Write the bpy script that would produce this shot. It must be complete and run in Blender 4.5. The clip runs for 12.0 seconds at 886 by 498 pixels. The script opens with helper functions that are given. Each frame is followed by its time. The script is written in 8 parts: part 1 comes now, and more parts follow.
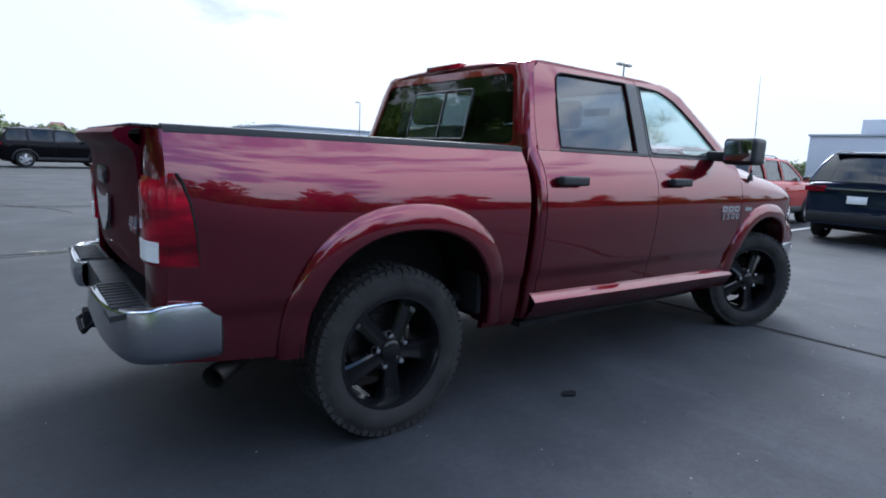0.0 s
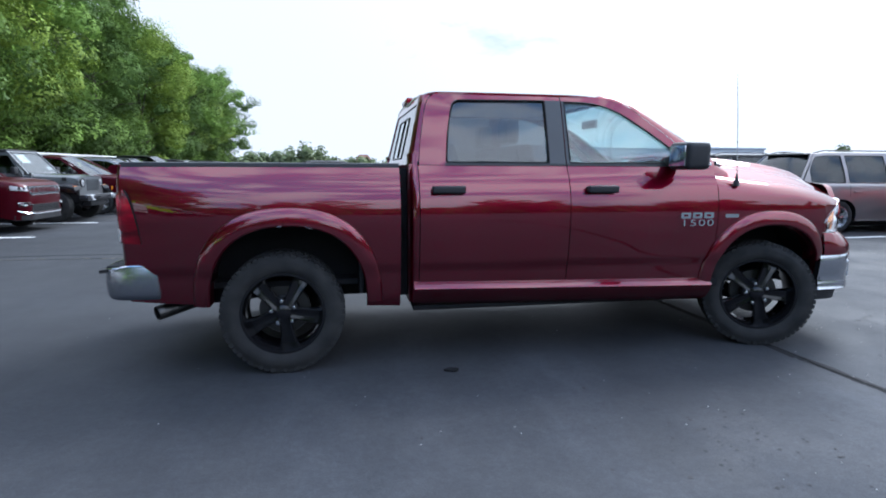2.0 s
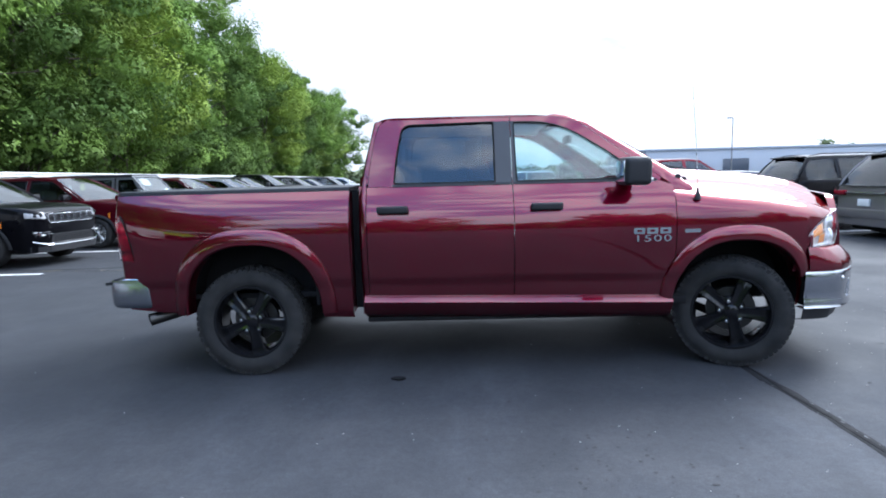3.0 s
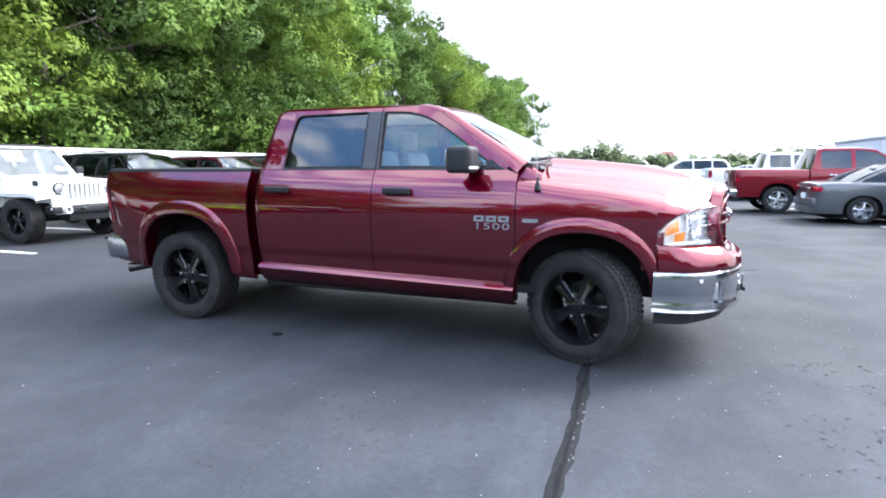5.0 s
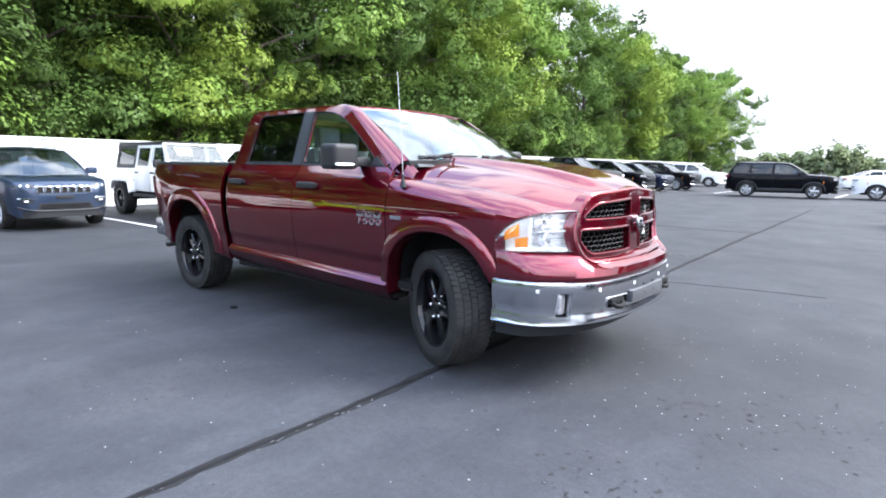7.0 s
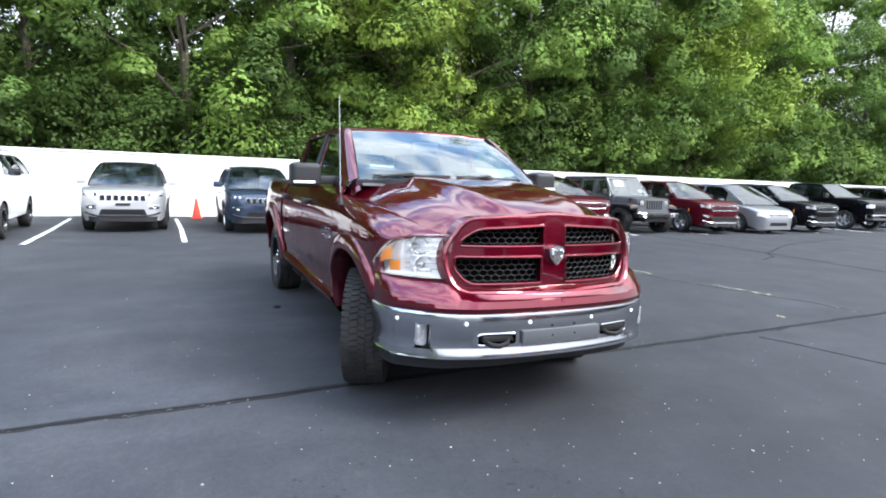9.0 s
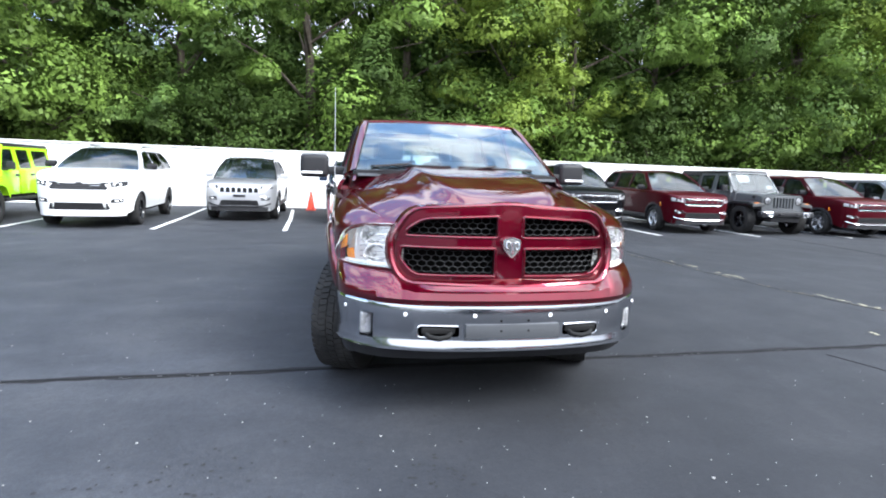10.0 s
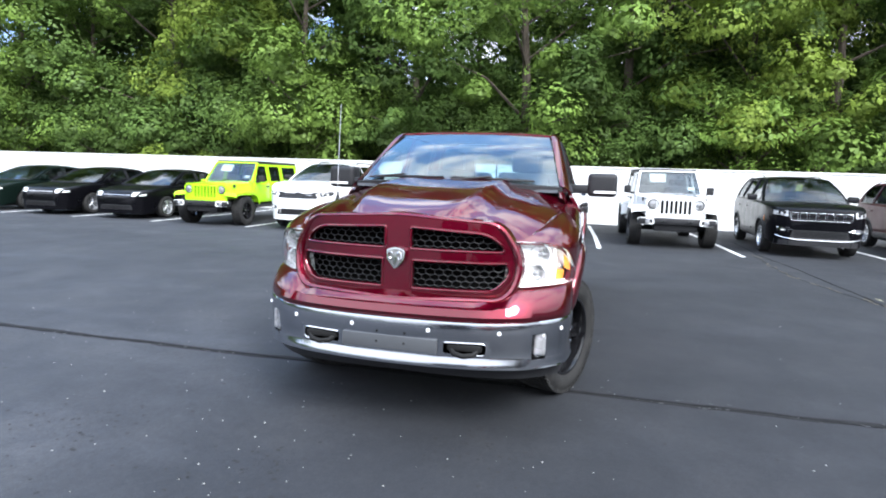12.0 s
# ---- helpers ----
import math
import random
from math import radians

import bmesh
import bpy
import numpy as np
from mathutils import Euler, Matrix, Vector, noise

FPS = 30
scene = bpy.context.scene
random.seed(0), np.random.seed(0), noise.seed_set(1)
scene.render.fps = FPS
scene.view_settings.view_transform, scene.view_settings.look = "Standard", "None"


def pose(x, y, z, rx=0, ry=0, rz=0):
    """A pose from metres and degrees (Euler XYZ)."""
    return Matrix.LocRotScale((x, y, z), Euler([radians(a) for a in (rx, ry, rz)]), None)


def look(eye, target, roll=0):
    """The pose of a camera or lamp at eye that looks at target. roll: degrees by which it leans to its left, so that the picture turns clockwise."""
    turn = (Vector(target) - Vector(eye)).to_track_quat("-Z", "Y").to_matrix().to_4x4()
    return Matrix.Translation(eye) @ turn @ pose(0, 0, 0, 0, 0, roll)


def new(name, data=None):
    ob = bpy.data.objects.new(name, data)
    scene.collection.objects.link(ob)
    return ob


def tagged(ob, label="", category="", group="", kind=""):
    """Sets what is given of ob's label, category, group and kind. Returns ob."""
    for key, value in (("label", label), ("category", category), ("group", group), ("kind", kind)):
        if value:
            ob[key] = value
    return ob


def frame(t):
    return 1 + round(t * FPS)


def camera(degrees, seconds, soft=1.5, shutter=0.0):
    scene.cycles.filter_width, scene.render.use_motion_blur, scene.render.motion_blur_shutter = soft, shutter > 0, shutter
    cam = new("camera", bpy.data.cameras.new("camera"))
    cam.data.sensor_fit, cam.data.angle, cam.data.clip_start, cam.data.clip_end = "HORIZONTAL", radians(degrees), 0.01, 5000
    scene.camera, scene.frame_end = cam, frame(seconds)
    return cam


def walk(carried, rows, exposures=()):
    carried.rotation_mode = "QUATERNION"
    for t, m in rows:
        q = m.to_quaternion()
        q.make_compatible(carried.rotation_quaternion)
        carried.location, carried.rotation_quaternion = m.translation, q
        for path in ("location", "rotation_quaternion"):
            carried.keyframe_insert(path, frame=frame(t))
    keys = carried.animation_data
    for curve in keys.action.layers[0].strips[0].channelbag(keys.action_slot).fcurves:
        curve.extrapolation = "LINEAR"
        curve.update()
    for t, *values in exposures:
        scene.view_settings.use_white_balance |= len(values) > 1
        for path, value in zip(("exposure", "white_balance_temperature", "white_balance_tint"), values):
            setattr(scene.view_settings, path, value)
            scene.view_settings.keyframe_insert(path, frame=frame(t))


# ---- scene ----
cam = camera(76.6, 12.0, soft=1.9)
PATH = [
    (0, (-1.37, -3.038, 1.317), (-0.161, -1.478, 0.992), 2.6),
    (0.5, (-1.014, -3.554, 1.319), (-0.019, -1.849, 0.994), 2.0),
    (1, (-0.606, -3.997, 1.328), (0.19, -2.192, 0.996), 2.0),
    (1.5, (-0.113, -4.349, 1.326), (0.467, -2.459, 1.03), 1.0),
    (2, (0.366, -4.662, 1.355), (0.733, -2.717, 1.071), 0.2),
    (2.5, (0.93, -4.832, 1.386), (1.099, -2.859, 1.109), -1.6),
    (3, (1.513, -4.988, 1.427), (1.48, -3.004, 1.179), -1.5),
    (5, (4.001, -4.915, 1.399), (3.319, -3.057, 1.108), -0.2),
    (5.5, (4.568, -4.739, 1.372), (3.746, -2.941, 1.071), 0.7),
    (6, (5.124, -4.506, 1.357), (4.167, -2.777, 1.049), 0.8),
    (6.5, (5.643, -4.219, 1.367), (4.523, -2.589, 1.069), 1.0),
    (7, (6.052, -3.838, 1.394), (4.778, -2.324, 1.098), 0.8),
    (9, (7.316, -2.041, 1.429), (5.52, -1.193, 1.19), 1.9),
    (9.5, (7.505, -1.537, 1.431), (5.626, -0.896, 1.185), 1.6),
    (10, (7.604, -1.033, 1.422), (5.664, -0.625, 1.153), 2.0),
    (10.5, (7.643, -0.52, 1.434), (5.67, -0.351, 1.153), 2.5),
    (11, (7.667, -0.033, 1.448), (5.687, -0.09, 1.171), 2.5),
    (11.5, (7.579, 0.495, 1.464), (5.622, 0.19, 1.187), 1.7),
    (12, (7.536, 1.01, 1.467), (5.612, 0.527, 1.214), 1.9),
]
EXPOSURES = [(0.0, 0.55, 5310, 9), (1.0, 0.56, 5270, 9), (2.0, 0.63, 5230, 9), (2.5, 0.76, 5230, 9), (3.5, 1.06, 5320, 10), (5.0, 1.51, 5580, 11), (5.5, 1.52, 5630, 11), (7.0, 1.53, 5680, 11),
             (8.0, 1.38, 5720, 10), (9.0, 1.22, 5700, 9), (10.5, 1.14, 5640, 9), (12.0, 1.05, 5640, 9)]
walk(cam, [(t, look(eye, target, roll)) for t, eye, target, roll in PATH], EXPOSURES)

# ---------------------------------------------------------------- world and sun
SUN_EL, SUN_AZ = radians(42), radians(45)      # height, and the turn from +x towards +y
world = bpy.data.worlds.new("evening_sky")
scene.world = world
world.use_nodes = True
wn, wl = world.node_tree.nodes, world.node_tree.links
wn.clear()
w_out = wn.new("ShaderNodeOutputWorld")
w_bg = wn.new("ShaderNodeBackground")
w_sky = wn.new("ShaderNodeTexSky")
w_sky.sky_type = "NISHITA"
w_sky.sun_disc = False
w_sky.sun_elevation = SUN_EL
w_sky.sun_rotation = radians(90) - SUN_AZ
w_sky.dust_density = 1.0
w_sky.ozone_density = 2.0
w_co = wn.new("ShaderNodeTexCoord")
w_map = wn.new("ShaderNodeMapping")
w_map.inputs["Scale"].default_value = (1.0, 1.0, 3.0)
w_map.inputs["Location"].default_value = (0.0, 0.0, 0.15)
w_noise = wn.new("ShaderNodeTexNoise")
w_noise.inputs["Scale"].default_value = 3.4
w_noise.inputs["Detail"].default_value = 7.0
w_noise.inputs["Roughness"].default_value = 0.55
w_ramp = wn.new("ShaderNodeValToRGB")
w_ramp.color_ramp.elements[0].position = 0.40
w_ramp.color_ramp.elements[1].position = 0.52
w_sep = wn.new("ShaderNodeSeparateXYZ")
# the haze is whitest round the sun and close to the horizon; broken cloud away from it
w_dot = wn.new("ShaderNodeVectorMath")
w_dot.operation = "DOT_PRODUCT"
w_dot.inputs[1].default_value = (math.cos(SUN_AZ), math.sin(SUN_AZ), 0.0)
w_side = wn.new("ShaderNodeMapRange")
w_side.inputs["From Min"].default_value, w_side.inputs["From Max"].default_value = -0.7, 0.5
w_side.inputs["To Min"].default_value, w_side.inputs["To Max"].default_value = 0.0, 1.0
w_haze = wn.new("ShaderNodeMapRange")
w_haze.inputs["From Min"].default_value, w_haze.inputs["From Max"].default_value = 0.0, 0.30
w_haze.inputs["To Min"].default_value, w_haze.inputs["To Max"].default_value = 0.75, 0.0
w_pale = wn.new("ShaderNodeMath")
w_pale.operation = "MULTIPLY_ADD"
w_pale.use_clamp = True
w_pale.inputs[1].default_value = 0.55
w_more = wn.new("ShaderNodeMath")
w_more.operation = "MULTIPLY_ADD"
w_more.inputs[1].default_value = 0.14
w_thin = wn.new("ShaderNodeMath")
w_thin.operation = "MULTIPLY_ADD"
w_thin.inputs[1].default_value = -0.12
w_blue = wn.new("ShaderNodeMix")
w_blue.data_type = "RGBA"
w_blue.inputs[0].default_value = 0.7
w_blue.inputs[7].default_value = (3.2, 5.5, 9.6, 1)
w_low = wn.new("ShaderNodeMix")
w_low.data_type = "RGBA"
w_low.inputs[7].default_value = (6.2, 6.7, 7.6, 1)
w_mix = wn.new("ShaderNodeMix")
w_mix.data_type = "RGBA"
w_mix.inputs[7].default_value = (12.5, 12.2, 12.0, 1)
wl.new(w_co.outputs["Generated"], w_map.inputs["Vector"])
wl.new(w_co.outputs["Generated"], w_sep.inputs[0])
wl.new(w_co.outputs["Generated"], w_dot.inputs[0])
wl.new(w_dot.outputs["Value"], w_side.inputs["Value"])
wl.new(w_map.outputs["Vector"], w_noise.inputs["Vector"])
wl.new(w_side.outputs["Result"], w_more.inputs[0])
wl.new(w_noise.outputs["Fac"], w_more.inputs[2])
wl.new(w_sep.outputs["Z"], w_thin.inputs[0])
wl.new(w_more.outputs[0], w_thin.inputs[2])
wl.new(w_thin.outputs[0], w_ramp.inputs["Fac"])
wl.new(w_sep.outputs["Z"], w_haze.inputs["Value"])
wl.new(w_side.outputs["Result"], w_pale.inputs[0])
wl.new(w_haze.outputs["Result"], w_pale.inputs[2])
wl.new(w_sky.outputs["Color"], w_blue.inputs[6])
wl.new(w_pale.outputs[0], w_low.inputs[0])
wl.new(w_blue.outputs[2], w_low.inputs[6])
wl.new(w_ramp.outputs["Color"], w_mix.inputs[0])
wl.new(w_low.outputs[2], w_mix.inputs[6])
w_near = wn.new("ShaderNodeVectorMath")
w_near.operation = "DOT_PRODUCT"
w_near.inputs[1].default_value = (math.cos(SUN_EL) * math.cos(SUN_AZ), math.cos(SUN_EL) * math.sin(SUN_AZ), math.sin(SUN_EL))
w_pos = wn.new("ShaderNodeMath")
w_pos.operation = "MAXIMUM"
w_pos.inputs[1].default_value = 0.0
w_pow = wn.new("ShaderNodeMath")
w_pow.operation = "POWER"
w_pow.inputs[1].default_value = 7.0
w_glow = wn.new("ShaderNodeMix")
w_glow.data_type = "RGBA"
w_glow.inputs[7].default_value = (22.0, 21.0, 19.5, 1)
w_dome = wn.new("ShaderNodeMapRange")
w_dome.inputs["From Min"].default_value, w_dome.inputs["From Max"].default_value = 0.0, 0.75
w_dome.inputs["To Min"].default_value, w_dome.inputs["To Max"].default_value = 0.056, 0.146
wl.new(w_co.outputs["Generated"], w_near.inputs[0])
wl.new(w_near.outputs["Value"], w_pos.inputs[0])
wl.new(w_pos.outputs[0], w_pow.inputs[0])
wl.new(w_pow.outputs[0], w_glow.inputs[0])
wl.new(w_mix.outputs[2], w_glow.inputs[6])
# bias added to shape reflections: sky strength rises with height and towards the south
w_lean = wn.new("ShaderNodeMath")
w_lean.operation = "MULTIPLY_ADD"
w_lean.inputs[1].default_value = -0.3
wl.new(w_sep.outputs["Y"], w_lean.inputs[0])
wl.new(w_sep.outputs["Z"], w_lean.inputs[2])
wl.new(w_lean.outputs[0], w_dome.inputs["Value"])
wl.new(w_glow.outputs[2], w_bg.inputs["Color"])
wl.new(w_dome.outputs["Result"], w_bg.inputs["Strength"])
wl.new(w_bg.outputs["Background"], w_out.inputs["Surface"])
sun = new("sun", bpy.data.lights.new("sun", "SUN"))
sun.data.energy = 3.2
sun.data.angle = radians(27)
sun.data.color = (1.0, 0.94, 0.85)
SUN_DIR = Vector((math.cos(SUN_EL) * math.cos(SUN_AZ), math.cos(SUN_EL) * math.sin(SUN_AZ), math.sin(SUN_EL)))
sun.matrix_world = Matrix.Translation((30, 20, 40)) @ SUN_DIR.to_track_quat("Z", "Y").to_matrix().to_4x4()


# ---------------------------------------------------------------- materials
class Nodes:
    """A principled material and short ways to wire it."""

    def __init__(self, name):
        self.mat = bpy.data.materials.new(name)
        self.mat.use_nodes = True
        self.n, self.l = self.mat.node_tree.nodes, self.mat.node_tree.links
        self.b = self.n["Principled BSDF"]
        self.co = None

    def set(self, **kw):
        for key, value in kw.items():
            self.b.inputs[key.replace("_", " ")].default_value = value
        return self

    def coord(self):
        if not self.co:
            self.co = self.n.new("ShaderNodeTexCoord")
        return self.co.outputs["Object"]

    def noise(self, scale, detail=4, rough=0.5, stretch=None):
        t = self.n.new("ShaderNodeTexNoise")
        t.inputs["Scale"].default_value, t.inputs["Detail"].default_value, t.inputs["Roughness"].default_value = scale, detail, rough
        src = self.coord()
        if stretch:
            m = self.n.new("ShaderNodeMapping")
            m.inputs["Scale"].default_value = stretch
            self.l.new(src, m.inputs["Vector"])
            src = m.outputs["Vector"]
        self.l.new(src, t.inputs["Vector"])
        return t.outputs["Fac"]

    def ramp(self, fac, stops):
        r = self.n.new("ShaderNodeValToRGB")
        e = r.color_ramp.elements
        while len(e) < len(stops):
            e.new(0.5)
        for el, (p, c) in zip(e, stops):
            el.position = p
            el.color = (*c, 1) if len(c) == 3 else c
        self.l.new(fac, r.inputs["Fac"])
        return r.outputs["Color"]

    def mix(self, fac, a, b, blend="MIX"):
        m = self.n.new("ShaderNodeMix")
        m.data_type, m.blend_type = "RGBA", blend
        for sock, v in ((m.inputs[0], fac), (m.inputs[6], a), (m.inputs[7], b)):
            if isinstance(v, (int, float)):
                sock.default_value = v
            elif isinstance(v, tuple):
                sock.default_value = (*v, 1)
            else:
                self.l.new(v, sock)
        return m.outputs[2]

    def to(self, socket, name):
        self.l.new(socket, self.b.inputs[name])
        return self

    def bump(self, height, strength=0.3, dist=0.01):
        p = self.n.new("ShaderNodeBump")
        p.inputs["Strength"].default_value, p.inputs["Distance"].default_value = strength, dist
        self.l.new(height, p.inputs["Height"])
        self.l.new(p.outputs["Normal"], self.b.inputs["Normal"])
        return self


def g3(v):
    return (v, v, v)


def paint(name, col, metal=0.4, rough=0.38, coat=1.0, ior=1.45):
    m = Nodes(name).set(Metallic=metal, Coat_Weight=coat, Coat_Roughness=0.015, Coat_IOR=ior, Specular_IOR_Level=0.08)
    top = max(col)
    m.set(Specular_Tint=(*[0.06 + 0.34 * c / top for c in col], 1))
    dark = tuple(c * 0.86 for c in col)
    m.to(m.mix(m.noise(900, 1), dark, col), "Base Color")
    m.to(m.ramp(m.noise(3.0, 3), [(0.3, g3(rough - 0.04)), (0.75, g3(rough + 0.06))]), "Roughness")
    return m.mat


def plain(name, col, rough, metal=0.0, grain=0.0, scale=200, spread=0.12, **kw):
    m = Nodes(name).set(Metallic=metal, **kw)
    lo, hi = tuple(max(0, c * (1 - spread)) for c in col), tuple(min(1, c * (1 + spread)) for c in col)
    m.to(m.mix(m.noise(6.0, 5), lo, hi), "Base Color")
    m.to(m.ramp(m.noise(14, 4), [(0.25, g3(max(0.02, rough * 0.85))), (0.8, g3(min(1, rough * 1.15)))]), "Roughness")
    if grain:
        m.bump(m.noise(scale, 3), grain, 0.003)
    return m.mat


def glass(name, tint, rough=0.0, ior=1.58):
    m = Nodes(name).set(Base_Color=(*tint, 1), Roughness=rough, IOR=ior, Transmission_Weight=1.0)
    return m.mat


M_RED = paint("deep_cherry_red_paint", (0.146, 0.0016, 0.0150), metal=0.9, rough=0.33, ior=1.68)
# darker, duller copy of the red: the tailgate's shade put into its paint
M_REDSHADE = paint("shaded_cherry_red_paint", (0.06, 0.003, 0.010), metal=0.3, rough=0.55, coat=0.08)
M_GLASS = glass("pale_green_car_glass", (0.62, 0.76, 0.76), 0.0, 1.58)
M_TINT = glass("dark_privacy_glass", (0.11, 0.13, 0.145), 0.0, 1.68)
M_CARGLASS = glass("parked_car_glass", (0.15, 0.19, 0.20), 0.0, 1.52)
M_SCREEN = glass("parked_car_windscreen", (0.34, 0.40, 0.42), 0.0, 1.66)
M_DTINT = glass("very_dark_privacy_glass", (0.07, 0.085, 0.095), 0.0, 1.45)
M_LENS = glass("clear_lamp_plastic", (0.98, 0.985, 1.0), 0.0, 1.35)
M_LENS_RED = Nodes("red_lamp_plastic").set(Roughness=0.25, Coat_Weight=0.35, Specular_IOR_Level=0.2)
M_LENS_RED.to(M_LENS_RED.ramp(M_LENS_RED.noise(9.0, 2, 0.5, (0.4, 0.4, 1.6)), [(0.35, (0.06, 0.0008, 0.005)), (0.52, (0.22, 0.001, 0.012)), (0.66, (0.42, 0.0015, 0.022))]), "Base Color")
M_LENS_RED = M_LENS_RED.mat
M_AMBER = Nodes("amber_lamp_plastic").set(Base_Color=(0.85, 0.26, 0.02, 1), Roughness=0.15, Coat_Weight=0.6, Transmission_Weight=0.3).mat
M_CHROME = plain("bright_chrome", (0.66, 0.67, 0.70), 0.07, 1.0, spread=0.03)
M_BUMPER = plain("soft_chrome_bumper", (0.45, 0.465, 0.50), 0.15, 1.0, grain=0.05, scale=300, spread=0.04)
M_BRUSHED = plain("brushed_bumper_steel", (0.36, 0.375, 0.41), 0.24, 1.0, grain=0.1, scale=300, spread=0.06)
M_REFL = plain("lamp_reflector_silver", (0.88, 0.88, 0.865), 0.24, 0.12, grain=0.8, scale=55, spread=0.10)
# light and dark facet reflections painted into the colour by noise, plus bump
fa = Nodes("faceted_chrome_reflector").set(Metallic=0.5, Roughness=0.16)
fa.to(fa.ramp(fa.noise(42, 3, 0.7), [(0.34, g3(0.22)), (0.46, g3(0.70)), (0.60, g3(0.95))]), "Base Color")
fa.bump(fa.noise(60, 2), 0.8, 0.01)
M_FACET = fa.mat
M_DULL = plain("dull_lamp_reflector", (0.34, 0.34, 0.35), 0.28, 0.4, spread=0.3)
M_PLATE = plain("grey_plate_plastic", (0.055, 0.058, 0.064), 0.6)
# near black, no specular: the darkness of deep openings put in as colour
M_VOID = plain("recess_shade_black", (0.004, 0.004, 0.004), 0.9, Specular_IOR_Level=0.0)
M_SMOKED = plain("smoked_steel_pipe", (0.07, 0.068, 0.065), 0.35, 0.9)
M_BLACKPL = plain("black_textured_plastic", (0.018, 0.018, 0.02), 0.5, grain=0.25, scale=700, Specular_IOR_Level=0.3)
M_HONEY = plain("black_grille_plastic", (0.013, 0.013, 0.014), 0.5, Specular_IOR_Level=0.2)
M_BLACKGL = plain("gloss_black_trim", (0.012, 0.012, 0.014), 0.2)
M_PILLAR = plain("satin_dark_grey_pillar_trim", (0.03, 0.032, 0.036), 0.38)
M_DARK = plain("dark_underbody", (0.014, 0.014, 0.015), 0.8, grain=0.4, scale=60, Specular_IOR_Level=0.1)
M_RUBBER = plain("black_weatherstrip_rubber", (0.010, 0.010, 0.010), 0.7, Specular_IOR_Level=0.2)
M_WHEELBLK = plain("gloss_black_alloy", (0.007, 0.007, 0.008), 0.10, 0.0, Specular_IOR_Level=0.4)
M_ALLOY = plain("silver_alloy", (0.55, 0.56, 0.58), 0.28, 0.9)
M_STEEL = plain("worn_steel", (0.24, 0.235, 0.23), 0.4, 0.9, grain=0.2, scale=90)
M_SEAT = plain("grey_cloth_seat", (0.10, 0.10, 0.11), 0.85, grain=0.4, scale=400)
M_DASH = plain("dark_grey_dashboard", (0.035, 0.035, 0.04), 0.6, grain=0.3, scale=500)
M_LINER = plain("light_grey_headliner", (0.45, 0.44, 0.42), 0.9)
M_PAPER = plain("white_paper_sticker", (0.8, 0.8, 0.78), 0.6)

tm = Nodes("dusty_tyre_rubber").set(Roughness=0.8, Specular_IOR_Level=0.25)
tm.to(tm.ramp(tm.noise(7, 5), [(0.3, (0.012, 0.012, 0.0125)), (0.7, (0.031, 0.030, 0.029))]), "Base Color")
tm.bump(tm.noise(120, 3), 0.25, 0.002)
M_TYRE = tm.mat


# ---------------------------------------------------------------- mesh helpers
def thing(name, label, category, m=None, group="", kind=""):
    ob = new(name)
    ob.empty_display_size = 0.2
    if m is not None:
        ob.matrix_world = m
    return tagged(ob, label, category, group, kind)


def finish(bm, name, mat, angle=38, smooth=True):
    bmesh.ops.remove_doubles(bm, verts=bm.verts, dist=1e-5)
    bmesh.ops.recalc_face_normals(bm, faces=bm.faces)
    me = bpy.data.meshes.new(name)
    bm.to_mesh(me)
    bm.free()
    if smooth:
        me.shade_smooth()
        me.set_sharp_from_angle(angle=radians(angle))
    me.materials.append(mat)
    return me


def part(name, bm, mat, parent, label="", angle=38, smooth=True):
    ob = new(name, finish(bm, name, mat, angle, smooth))
    ob.parent = parent
    if label:
        ob["label"] = label
    return ob


def grid(rows, bm=None, closed=False):
    """Quads between rows of points."""
    bm = bm or bmesh.new()
    vs = [[bm.verts.new(p) for p in row] for row in rows]
    for a, b in zip(vs, vs[1:]):
        n = len(a)
        for i in range(n if closed else n - 1):
            j = (i + 1) % n
            try:
                bm.faces.new((a[i], a[j], b[j], b[i]))
            except ValueError:
                pass
    return bm


def rim(bm, step):
    """Folds all open edges inwards by step, so that a sheet has thickness."""
    bmesh.ops.remove_doubles(bm, verts=bm.verts, dist=1e-5)
    edges = [e for e in bm.edges if e.is_boundary]
    made = bmesh.ops.extrude_edge_only(bm, edges=edges)["geom"]
    bmesh.ops.translate(bm, verts=[v for v in made if isinstance(v, bmesh.types.BMVert)], vec=step)
    return bm


def box(x0, x1, y0, y1, z0, z1, bevel=0.0, bm=None, seg=2):
    bm = bm or bmesh.new()
    made = bmesh.ops.create_cube(bm, size=1.0)["verts"]
    for v in made:
        v.co = Vector(((x0 + x1) / 2 + v.co.x * (x1 - x0), (y0 + y1) / 2 + v.co.y * (y1 - y0), (z0 + z1) / 2 + v.co.z * (z1 - z0)))
    if bevel:
        edges = list({e for v in made for e in v.link_edges})
        bmesh.ops.bevel(bm, geom=edges, offset=bevel, segments=seg, profile=0.6, affect="EDGES")
    return bm


